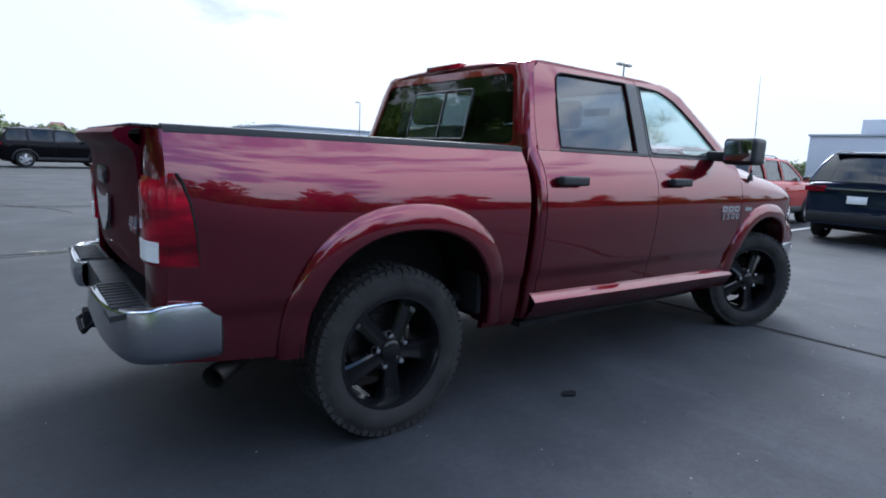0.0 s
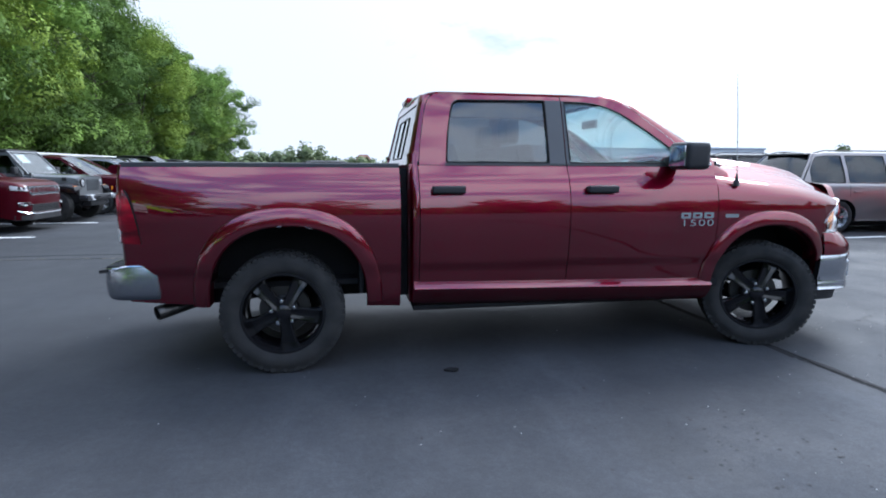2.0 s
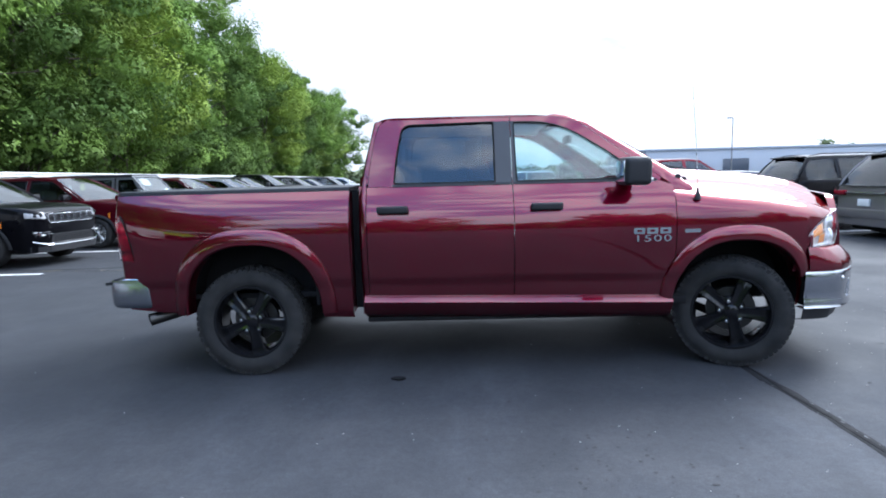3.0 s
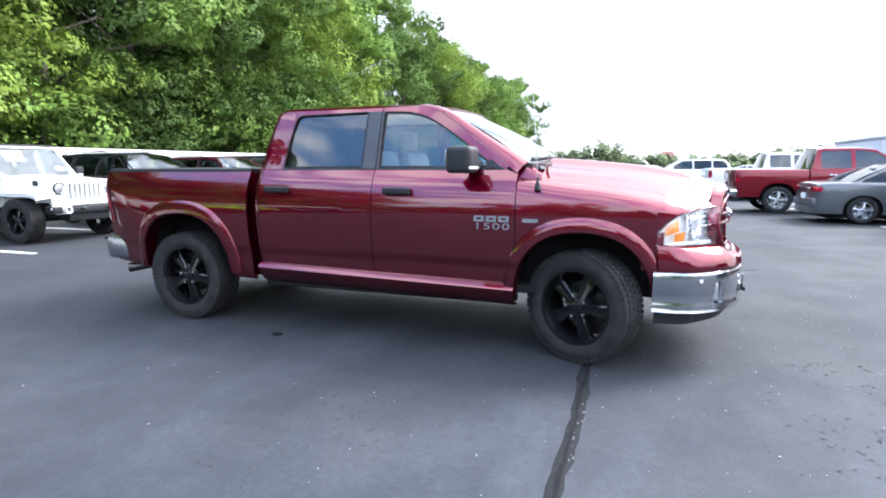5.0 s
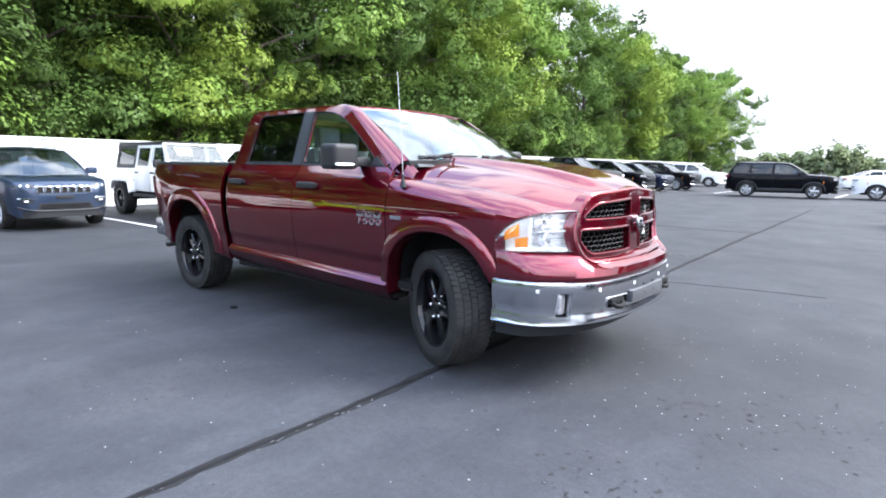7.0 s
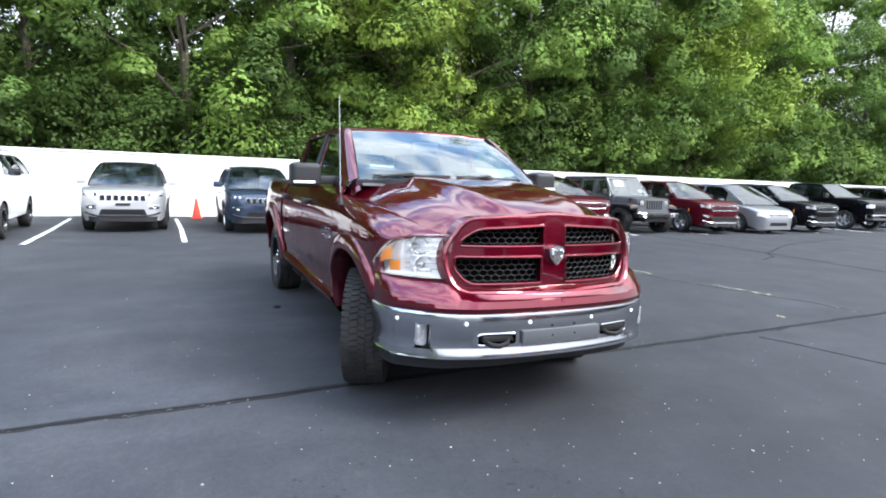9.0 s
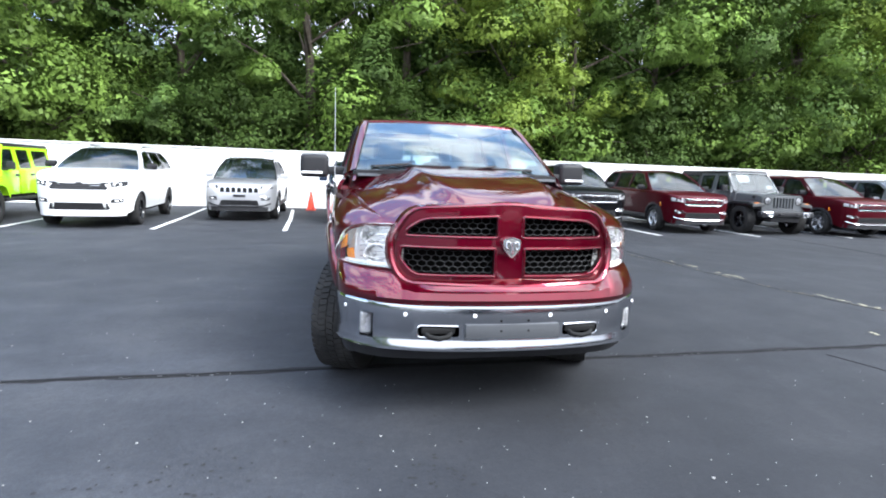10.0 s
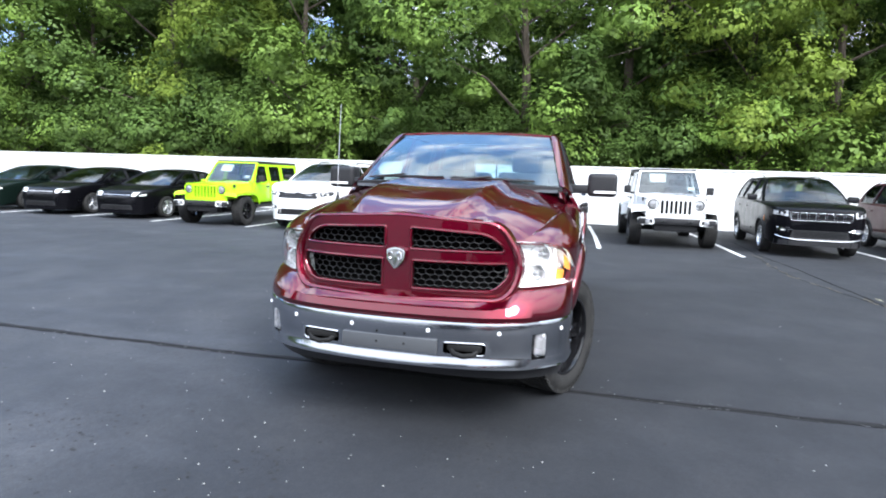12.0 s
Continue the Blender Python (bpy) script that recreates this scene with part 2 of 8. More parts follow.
def tube(path, r, n=10, bm=None, caps=True):
    """A round bar along points; r is one radius or one for each point."""
    bm = bm or bmesh.new()
    path = [Vector(p) for p in path]
    rows, up = [], Vector((0.13, 0.31, 0.94)).normalized()
    for i, p in enumerate(path):
        d = (path[min(i + 1, len(path) - 1)] - path[max(i - 1, 0)]).normalized()
        a = d.cross(up)
        if a.length < 0.05:
            a = d.cross(Vector((1, 0, 0)))
        a.normalize()
        b = d.cross(a)
        rr = r[i] if isinstance(r, (list, tuple)) else r
        rows.append([p + rr * (math.cos(t) * a + math.sin(t) * b) for t in (2 * math.pi * k / n for k in range(n))])
    grid(rows, bm, True)
    if caps:
        bm.verts.ensure_lookup_table()
        tot = len(bm.verts)
        first = [bm.verts[tot - n * len(path) + k] for k in range(n)]
        last = [bm.verts[tot - n + k] for k in range(n)]
        bm.faces.new(first)
        bm.faces.new(last)
    return bm


def lathe(profile, n=48, bm=None, centre=(0, 0, 0), axis="y"):
    """Turns (radius, along) pairs round an axis through centre."""
    bm = bm or bmesh.new()
    c = Vector(centre)
    rows = []
    for r, a in profile:
        row = []
        for k in range(n):
            t = 2 * math.pi * k / n
            if axis == "y":
                row.append(c + Vector((r * math.cos(t), a, r * math.sin(t))))
            elif axis == "x":
                row.append(c + Vector((a, r * math.cos(t), r * math.sin(t))))
            else:
                row.append(c + Vector((r * math.cos(t), r * math.sin(t), a)))
        rows.append(row)
    return grid(rows, bm, True)


def curve(pts, x):
    """Smooth interpolation through (x, value) pairs (Catmull-Rom, clamped)."""
    if x <= pts[0][0]:
        return pts[0][1]
    if x >= pts[-1][0]:
        return pts[-1][1]
    for i in range(len(pts) - 1):
        if x <= pts[i + 1][0]:
            break
    (x1, y1), (x2, y2) = pts[i], pts[i + 1]
    x0, y0 = pts[max(i - 1, 0)]
    x3, y3 = pts[min(i + 2, len(pts) - 1)]
    h = x2 - x1
    m1 = (y2 - y0) / (x2 - x0) if x2 > x0 else 0
    m2 = (y3 - y1) / (x3 - x1) if x3 > x1 else 0
    t = (x - x1) / h
    return (2 * t**3 - 3 * t**2 + 1) * y1 + (t**3 - 2 * t**2 + t) * h * m1 + (-2 * t**3 + 3 * t**2) * y2 + (t**3 - t**2) * h * m2


def line(pts, x):
    """Straight interpolation through (x, value) pairs."""
    return float(np.interp(x, [p[0] for p in pts], [p[1] for p in pts]))


def rounded(pts, r, n=5):
    """A closed outline with its corners rounded; r is one radius or one for each corner."""
    out = []
    k = len(pts)
    for i in range(k):
        p, a, b = Vector(pts[i]), Vector(pts[i - 1]), Vector(pts[(i + 1) % k])
        rr = r[i] if isinstance(r, (list, tuple)) else r
        if rr <= 0:
            out.append(tuple(p))
            continue
        da, db = (a - p), (b - p)
        ra, rb = min(rr, da.length * 0.49), min(rr, db.length * 0.49)
        s, e = p + da.normalized() * ra, p + db.normalized() * rb
        for j in range(n + 1):
            t = j / n
            q = (1 - t) ** 2 * s + 2 * t * (1 - t) * p + t * t * e
            out.append(tuple(q))
    return out


def dense(pts, step):
    out = []
    for a, b in zip(pts, pts[1:] + pts[:1]):
        n = max(1, int(math.dist(a, b) / step))
        out += [tuple(a[i] + (b[i] - a[i]) * k / n for i in range(2)) for k in range(n)]
    return out


def plate(outline, holes, place, step=None, bm=None):
    """A flat outline with holes, filled, and laid into space by place(u, v); step folds its edges in."""
    bm = bm or bmesh.new()
    edges = []
    for loop in [outline] + list(holes):
        vs = [bm.verts.new((p[0], p[1], 0)) for p in loop]
        edges += [bm.edges.new((vs[i], vs[(i + 1) % len(vs)])) for i in range(len(vs))]
    bmesh.ops.triangle_fill(bm, use_beauty=True, use_dissolve=False, edges=edges, normal=(0, 0, 1))
    for v in bm.verts:
        v.co = Vector(place(v.co.x, v.co.y))
    if step:
        rim(bm, step)
    return bm


def strip(path, width_dir, bm=None):
    """A ribbon along points, between path and path + width_dir."""
    w = Vector(width_dir)
    return grid([[Vector(p), Vector(p) + w] for p in path], bm)


def text_mesh(name, body, size, depth, mat, parent, m, label=""):
    cu = bpy.data.curves.new(name, "FONT")
    cu.body, cu.size, cu.extrude, cu.align_x, cu.align_y = body, size, depth, "CENTER", "CENTER"
    ob = bpy.data.objects.new(name + "_c", cu)
    scene.collection.objects.link(ob)
    me = bpy.data.meshes.new_from_object(ob.evaluated_get(bpy.context.evaluated_depsgraph_get()))
    bpy.data.objects.remove(ob)
    me.materials.clear()
    me.materials.append(mat)
    o = new(name, me)
    o.parent = parent
    o.matrix_basis = m
    if label:
        o["label"] = label
    return o

# ---------------------------------------------------------------- the pickup truck
PROFILE = [(0.36, 0.87), (0.46, 0.928), (0.54, 0.944), (0.62, 0.954), (0.685, 0.962), (0.702, 0.973), (0.80, 0.986), (0.90, 0.996), (1.00, 1.002), (1.08, 1.001),
           (1.15, 0.993), (1.22, 0.977), (1.29, 0.950), (1.36, 0.908), (1.40, 0.886), (1.60, 0.822), (1.80, 0.755), (1.86, 0.728), (1.90, 0.69)]
PLAN = [(-1.0, 0.868), (-0.9, 0.900), (-0.75, 0.940), (-0.5, 0.978), (-0.2, 0.997), (0.0, 1.0), (3.5, 1.0), (3.85, 0.992), (4.062, 0.967), (4.19, 0.918), (4.29, 0.838), (4.385, 0.728), (4.46, 0.60)]
HOOD_C = [(3.05, 1.464), (3.15, 1.464), (3.4, 1.456), (3.75, 1.426), (3.98, 1.399), (4.2, 1.358), (4.41, 1.304), (4.54, 1.254)]
HOOD_E = [(3.05, 1.328), (3.18, 1.312), (3.37, 1.289), (3.6, 1.267), (3.82, 1.247), (4.05, 1.210), (4.2, 1.179), (4.3, 1.152), (4.38, 1.134), (4.48, 1.130)]
HOOD_SEAM = [(3.05, 0.868), (3.15, 0.862), (3.7, 0.836), (4.1, 0.785), (4.3, 0.72), (4.40, 0.66), (4.48, 0.585)]
LAMP_TOP = [(4.06, 0.962), (4.12, 1.033), (4.2, 1.080), (4.3, 1.110), (4.48, 1.127)]
REAR_ARCH = (0.05, 0.50, 0.52, 0.47, 2.35)
FRONT_ARCH = (3.575, 0.475, 0.505, 0.44, 2.3)


def side_w(x, z):
    taper = 1.0 - curve(PLAN, x)
    if x < 0:
        taper *= line([(0.95, 1.0), (1.37, 0.45)], z)
    return curve(PROFILE, z) - taper


def arch_z(x, arch):
    cx, a, b, z0, n = arch
    q = min(1.0, abs(x - cx) / a)
    return z0 + b * (1 - q**n) ** (1 / n)


def arch_cols(arch, k=22):
    cx, a = arch[:2]
    return [cx - a * math.cos(math.pi * i / k) for i in range(k + 1)]


def span(a, b, n):
    return [a + (b - a) * i / n for i in range(n + 1)]


def side_panel(xs, lo, hi, s, nz=26, off=0.0, fold=0.03):
    rows = []
    for x in xs:
        z0, z1 = lo(x), hi(x)
        rows.append([(x, s * (side_w(x, z) + off), z) for z in span(z0, z1, nz)])
    bm = grid(rows)
    return rim(bm, (0, -s * fold, 0)) if fold else bm


def side_plate(outline, holes, s, off=0.0, fold=0.025, step=0.06):
    return plate(dense(outline, step), [dense(h, step) for h in holes], lambda u, v: (u, s * (side_w(u, v) + off), v), (0, -s * fold, 0) if fold else None)


def pane(bm, thick=0.005):
    bmesh.ops.recalc_face_normals(bm, faces=bm.faces)
    bmesh.ops.solidify(bm, geom=bm.faces[:], thickness=thick)
    return bm


def glass_part(name, bm, mat, parent, label=""):
    ob = part(name, pane(bm), mat, parent, label)
    ob.visible_shadow = False
    return ob


def flare(arch, s, a2, b2, t0, t1):
    cx, a, b, z0, n = arch
    rows = []
    for i in range(49):
        t = t0 + (t1 - t0) * i / 48
        c, q = math.cos(t), abs(math.sin(t)) ** (2 / n)
        c = math.copysign(abs(c) ** (2 / n), c)
        row = []
        for f, off in ((-0.02, -0.10), (-0.02, 0.026), (0.06, 0.036), (0.35, 0.036), (0.72, 0.027), (0.94, 0.016), (1.0, 0.004), (1.0, -0.02)):
            aa, bb = a + (a2 - a) * f, b + (b2 - b) * f
            x, z = cx + aa * c, z0 + bb * q
            row.append((x, s * (side_w(x, min(z, 1.05)) + off), z))
        rows.append(row)
    return grid(rows)


def arch_liner(arch, s, depth=0.36):
    cx, a, b, z0, n = arch
    rows = []
    for i in range(33):
        t = math.pi * i / 32
        c = math.copysign(abs(math.cos(t)) ** (2 / n), math.cos(t))
        x, z = cx + (a + 0.02) * c, z0 + (b + 0.02) * abs(math.sin(t)) ** (2 / n)
        rows.append([(x, s * 0.965, z), (x, s * (0.965 - depth), z)])
    bm = grid(rows)
    vs = [bm.verts.new((r[1][0], r[1][1], r[1][2])) for r in rows]
    bm.faces.new(vs)
    return bm


def tyre_mesh(r, width, rim_r, n=72):
    h = width / 2
    pts = [(rim_r, h * 0.80), (rim_r + 0.012, h * 0.86), (rim_r + 0.035, h * 0.97), ((r + rim_r) / 2, h * 1.0), (r - 0.04, h * 0.95), (r - 0.018, h * 0.88), (r - 0.010, h * 0.78)]
    prof = pts + [(p[0], -p[1]) for p in reversed(pts)]
    bm = lathe(prof, n)
    return bm


def tread_mesh(r, width, blocks):
    """Tread blocks and sidewall lugs of a tyre."""
    h = width / 2
    bm = bmesh.new()
    rng = random.Random(4)
    for row, (y0, y1) in enumerate(((-0.93, -0.60), (-0.55, -0.20), (-0.15, 0.15), (0.20, 0.55), (0.60, 0.93))):
        for k in range(blocks):
            t = 2 * math.pi * (k + 0.5 * (row % 2) + rng.uniform(-0.06, 0.06)) / blocks
            da = math.pi / blocks * 0.80
            top = r if 0 < row < 4 else r - 0.006
            low = r - 0.016 if 0 < row < 4 else r - 0.034
            vs = []
            sk = 0.25 * da * (1 if row % 2 else -1)
            for rr, sh in ((low, 1.0), (top, 0.92)):
                for a, y in ((-da * sh - sk, y0), (da * sh - sk, y0), (da * sh + sk, y1), (-da * sh + sk, y1)):
                    vs.append(bm.verts.new((rr * math.cos(t + a), y * h, rr * math.sin(t + a))))
            for f in ((4, 5, 6, 7), (0, 1, 5, 4), (1, 2, 6, 5), (2, 3, 7, 6), (3, 0, 4, 7)):
                bm.faces.new([vs[i] for i in f])
    # shallow rings and lettering-like ribs on the sidewall
    for s in (-1, 1):
        for k in range(30):
            t = 2 * math.pi * k / 30
            rr0, rr1 = r - 0.055, r - 0.02
            w0, w1 = s * (h * 0.985 + 0.003), s * (h * 0.90 + 0.003)
            da = 0.045
            q = [bm.verts.new((rr * math.cos(t + a), y, rr * math.sin(t + a))) for rr, a, y in ((rr0, -da, w0), (rr0, da, w0), (rr1, da, w1), (rr1, -da, w1))]
            bm.faces.new(q)
    return bm


def spoke_mesh(r0, r1, face):
    """One broad spoke, pointing along +z; its face looks along -y."""
    rows = []
    for i in range(9):
        f = i / 8
        z = r0 + (r1 - r0) * f
        w = 0.034 + 0.018 * f + 0.010 * f**4
        y = -face + 0.018 * f + 0.02 * max(0, f - 0.75)
        rows.append([(-w, y + 0.055, z), (-w, y + 0.010, z), (-w * 0.78, y, z), (-w * 0.30, y + 0.004, z), (0, y + 0.007, z), (w * 0.30, y + 0.004, z), (w * 0.78, y, z), (w, y + 0.010, z), (w, y + 0.055, z)])
    return grid(rows)


def make_wheel(parent, m, r=0.405, width=0.285, rim_r=0.262, metal=None, spokes=5, label="", blocks=60, hub_label="", spin=25):
    """A wheel whose outer face looks along -y, at the pose m."""
    metal = metal or M_WHEELBLK
    h = width / 2
    bm = lathe([(rim_r + 0.004, -h * 0.80), (rim_r + 0.014, -h * 0.83), (rim_r + 0.012, -h * 0.88), (rim_r - 0.004, -h * 0.88), (rim_r - 0.016, -h * 0.70), (rim_r - 0.022, -h * 0.2), (rim_r - 0.02, h * 0.82)], 56)
    wheel = part("wheel", bm, metal, parent, label or "five-spoke black alloy wheel")
    wheel.matrix_basis = m
    tyre = part("tyre", tyre_mesh(r, width, rim_r), M_TYRE, wheel, "black all-terrain tyre with blocky tread")
    tagged(part("tread", tread_mesh(r, width, blocks), M_TYRE, tyre), kind="stuff")
    me = None
    for k in range(spokes):
        if me is None:
            sp = part("spoke", spoke_mesh(0.045, rim_r - 0.012, h * 0.62), metal, wheel)
            me = sp.data
        else:
            sp = new("spoke", me)
            sp.parent = wheel
        sp.matrix_basis = pose(0, 0, 0, 0, 360 / spokes * k + spin, 0)
    part("hub", lathe([(0.0, -h * 0.72), (0.040, -h * 0.71), (0.050, -h * 0.67), (0.054, -h * 0.58), (0.098, -h * 0.53), (0.104, -h * 0.30), (0.104, 0.0)], 32), metal, wheel, hub_label)
    part("brake_disc", lathe([(0.06, 0.02), (0.165, 0.02), (0.17, 0.03), (0.17, 0.05), (0.06, 0.05)], 40), M_SMOKED, wheel, "grey steel brake disc")
    nut = None
    for k in range(5):
        t = 2 * math.pi * (k + 0.5) / 5 + radians(spin)
        c = (0.078 * math.sin(t), -h * 0.56, 0.078 * math.cos(t))
        if nut is None:
            nut = part("lug_nut", lathe([(0.0, -0.030), (0.011, -0.027), (0.0155, -0.016), (0.0165, 0.004)], 10), M_CHROME, wheel, "chrome lug nut")
            nut.location = c
        else:
            o = new("lug_nut", nut.data)
            o.parent, o.location = wheel, c
            o["label"] = "chrome lug nut"
    return wheel


def hood_mesh():
    rows = []
    shape = [(0, 0.98), (0.25, 0.985), (0.40, 1.0), (0.465, 0.97), (0.53, 0.78), (0.60, 0.645), (0.70, 0.54), (0.80, 0.40), (0.90, 0.215), (0.96, 0.09), (1.0, 0.0)]
    for i in range(43):
        v = i / 42
        v = 1 - (1 - v) ** 1.25
        row = []
        for j in range(81):
            q = (j - 40) / 40
            xb = 3.20 - 0.11 * q * q
            xf = 4.534 - 0.056 * abs(q) ** 2.2
            x = xb + v * (xf - xb)
            y = q * (line(HOOD_SEAM, x) - 0.004)
            flat = max(0.0, 1 - max(0.0, (v - 0.80) / 0.20) ** 2 * 0.75)
            sh = curve(shape, abs(q))
            sh = sh * flat + (1 - q * q) ** 0.8 * (1 - flat) * 0.97
            e, c = curve(HOOD_E, x + 0.04 * abs(q)), curve(HOOD_C, x)
            z = e + (c - e) * sh
            lift = max(0.0, 1 - v / 0.15) ** 2 * min(1.0, (1 - abs(q)) / 0.12)
            row.append((x, y, z + max(0.0, 1.428 - 0.02 * q * q - z) * lift))
        rows.append(row)
    return rim(grid(rows), (0, 0, -0.03))


def fender_mesh(s):
    xs = sorted(set([3.112] + [x for x in arch_cols(FRONT_ARCH, 26) if x > 3.113] + span(4.06, 4.44, 16)))
    rows = []
    for x in xs:
        lo = arch_z(x, FRONT_ARCH) if abs(x - FRONT_ARCH[0]) < FRONT_ARCH[1] else (0.70 if x < 4.058 else 0.0)
        if x >= 4.058:
            lo = line(LAMP_TOP, x)
        e, ys = curve(HOOD_E, x), line(HOOD_SEAM, x) + 0.003
        top = max(e - 0.105, lo + 0.004)
        row = [(x, s * side_w(x, z), z) for z in span(lo, top, 20)]
        w = side_w(x, top)
        w = max(w, ys + 0.004)
        for k in range(1, 9):
            t = k / 8
            cy, cz = ys + (w - ys) * 0.73, e - 0.026
            y = (1 - t) ** 2 * w + 2 * t * (1 - t) * cy + t * t * ys
            z = (1 - t) ** 2 * top + 2 * t * (1 - t) * cz + t * t * e
            row.append((x, s * y, z))
        rows.append(row)
    return rim(grid(rows), (0, -s * 0.03, -0.012))


def corner(u):
    """Plan of the headlamp, inner end to outer end."""
    return (curve([(0, 4.472), (0.3, 4.394), (0.6, 4.29), (0.82, 4.19), (1, 4.062)], u), curve([(0, 0.637), (0.3, 0.747), (0.6, 0.850), (0.82, 0.920), (1, 0.968)], u))


def lamp_surface(s, push, u0=0.0, u1=1.0, f0=0.0, f1=1.0, nu=22, nv=10):
    rows = []
    for i in range(nu + 1):
        u = u0 + (u1 - u0) * i / nu
        x, y = corner(u)
        lo = 0.874
        hi = curve([(0, 1.127), (0.4, 1.118), (0.7, 1.094), (0.87, 1.045), (1.0, 0.950)], u)
        a, b = corner(min(u + 0.02, 1)), corner(max(u - 0.02, 0))
        nrm = Vector((-(b[1] - a[1]), (b[0] - a[0]), 0)).normalized()
        if nrm.x < 0:
            nrm = -nrm
        row = []
        for k in range(nv + 1):
            f = f0 + (f1 - f0) * k / nv
            z = lo + (hi - lo) * f
            p = push + 0.012 * math.sin(math.pi * f) - 0.008 * f * (1 - u)
            row.append((x + nrm.x * p, s * (y + nrm.y * p), z))
        rows.append(row)
    return grid(rows)


BUMPER_PLAN = [(0.0, 4.68), (0.22, 4.672), (0.45, 4.645), (0.60, 4.606), (0.72, 4.548), (0.81, 4.475), (0.88, 4.40), (0.93, 4.325), (0.958, 4.22), (0.97, 4.08)]


def bumper_pt(u):
    """Half plan of the bumper; u runs from 0 in the middle to 1 at the end beside the wheel."""
    k = u * (len(BUMPER_PLAN) - 1)
    idx = list(enumerate(BUMPER_PLAN))
    return curve([(i, p[1]) for i, p in idx], k), curve([(i, p[0]) for i, p in idx], k)


def bumper_u(y):
    for i in range(1000):
        if bumper_pt(i / 1000)[1] >= y:
            return i / 1000
    return 1.0


def grille_x(y, z):
    return 4.616 - 0.15 * (z - 0.80) - 0.05 * (abs(y) / 0.65) ** 2 - 0.075 * (abs(y) / 0.67) ** 4


def panel_x(y, z):
    """The recessed, nearly upright panel inside the grille hoop."""
    return grille_x(y, 1.06) - 0.016 - 0.03 * (z - 1.02)


def inside(p, poly):
    x, y = p
    hit = False
    for (x1, y1), (x2, y2) in zip(poly, poly[1:] + poly[:1]):
        if (y1 > y) != (y2 > y) and x < (x2 - x1) * (y - y1) / (y2 - y1) + x1:
            hit = not hit
    return hit


def honeycomb(poly, back):
    bm = bmesh.new()
    w, h = 0.050, 0.031
    ys, zs = [p[0] for p in poly], [p[1] for p in poly]
    done = set()
    j = 0
    z = min(zs) - h
    while z < max(zs) + h:
        y = min(ys) - w + (w / 2 if j % 2 else 0)
        while y < max(ys) + w:
            ring = [(y, z + h * 0.66), (y + w / 2, z + h * 0.33), (y + w / 2, z - h * 0.33), (y, z - h * 0.66), (y - w / 2, z - h * 0.33), (y - w / 2, z + h * 0.33)]
            for a, b in zip(ring, ring[1:] + ring[:1]):
                key = tuple(sorted(((round(a[0], 3), round(a[1], 3)), (round(b[0], 3), round(b[1], 3)))))
                mid = ((a[0] + b[0]) / 2, (a[1] + b[1]) / 2)
                if key not in done and inside(mid, poly):
                    done.add(key)
                    tube([(panel_x(*a) - back, *a), (panel_x(*b) - back, *b)], 0.0027, 4, bm, caps=False)
            y += w
        z += h * 0.995
        j += 1
    return bm


def seat(parent, x, y, w=0.52, name="seat"):
    bm = box(x - 0.27, x + 0.27, y - w / 2, y + w / 2, 0.80, 0.98, 0.05)
    b2 = box(-0.07, 0.07, y - w / 2, y + w / 2, 0.0, 0.62, 0.05)
    bmesh.ops.rotate(b2, verts=b2.verts, cent=(0, 0, 0), matrix=Matrix.Rotation(radians(-14), 3, "Y"))
    bmesh.ops.translate(b2, verts=b2.verts, vec=(x - 0.22, 0, 0.93))
    me = bpy.data.meshes.new("t")
    b2.to_mesh(me)
    b2.free()
    bm.from_mesh(me)
    bpy.data.meshes.remove(me)
    s = part(name, bm, M_SEAT, parent, "grey cloth seat")
    hd = box(x - 0.47, x - 0.36, y - 0.13, y + 0.13, 1.54, 1.73, 0.04)
    part("headrest", hd, M_SEAT, s)
    return s


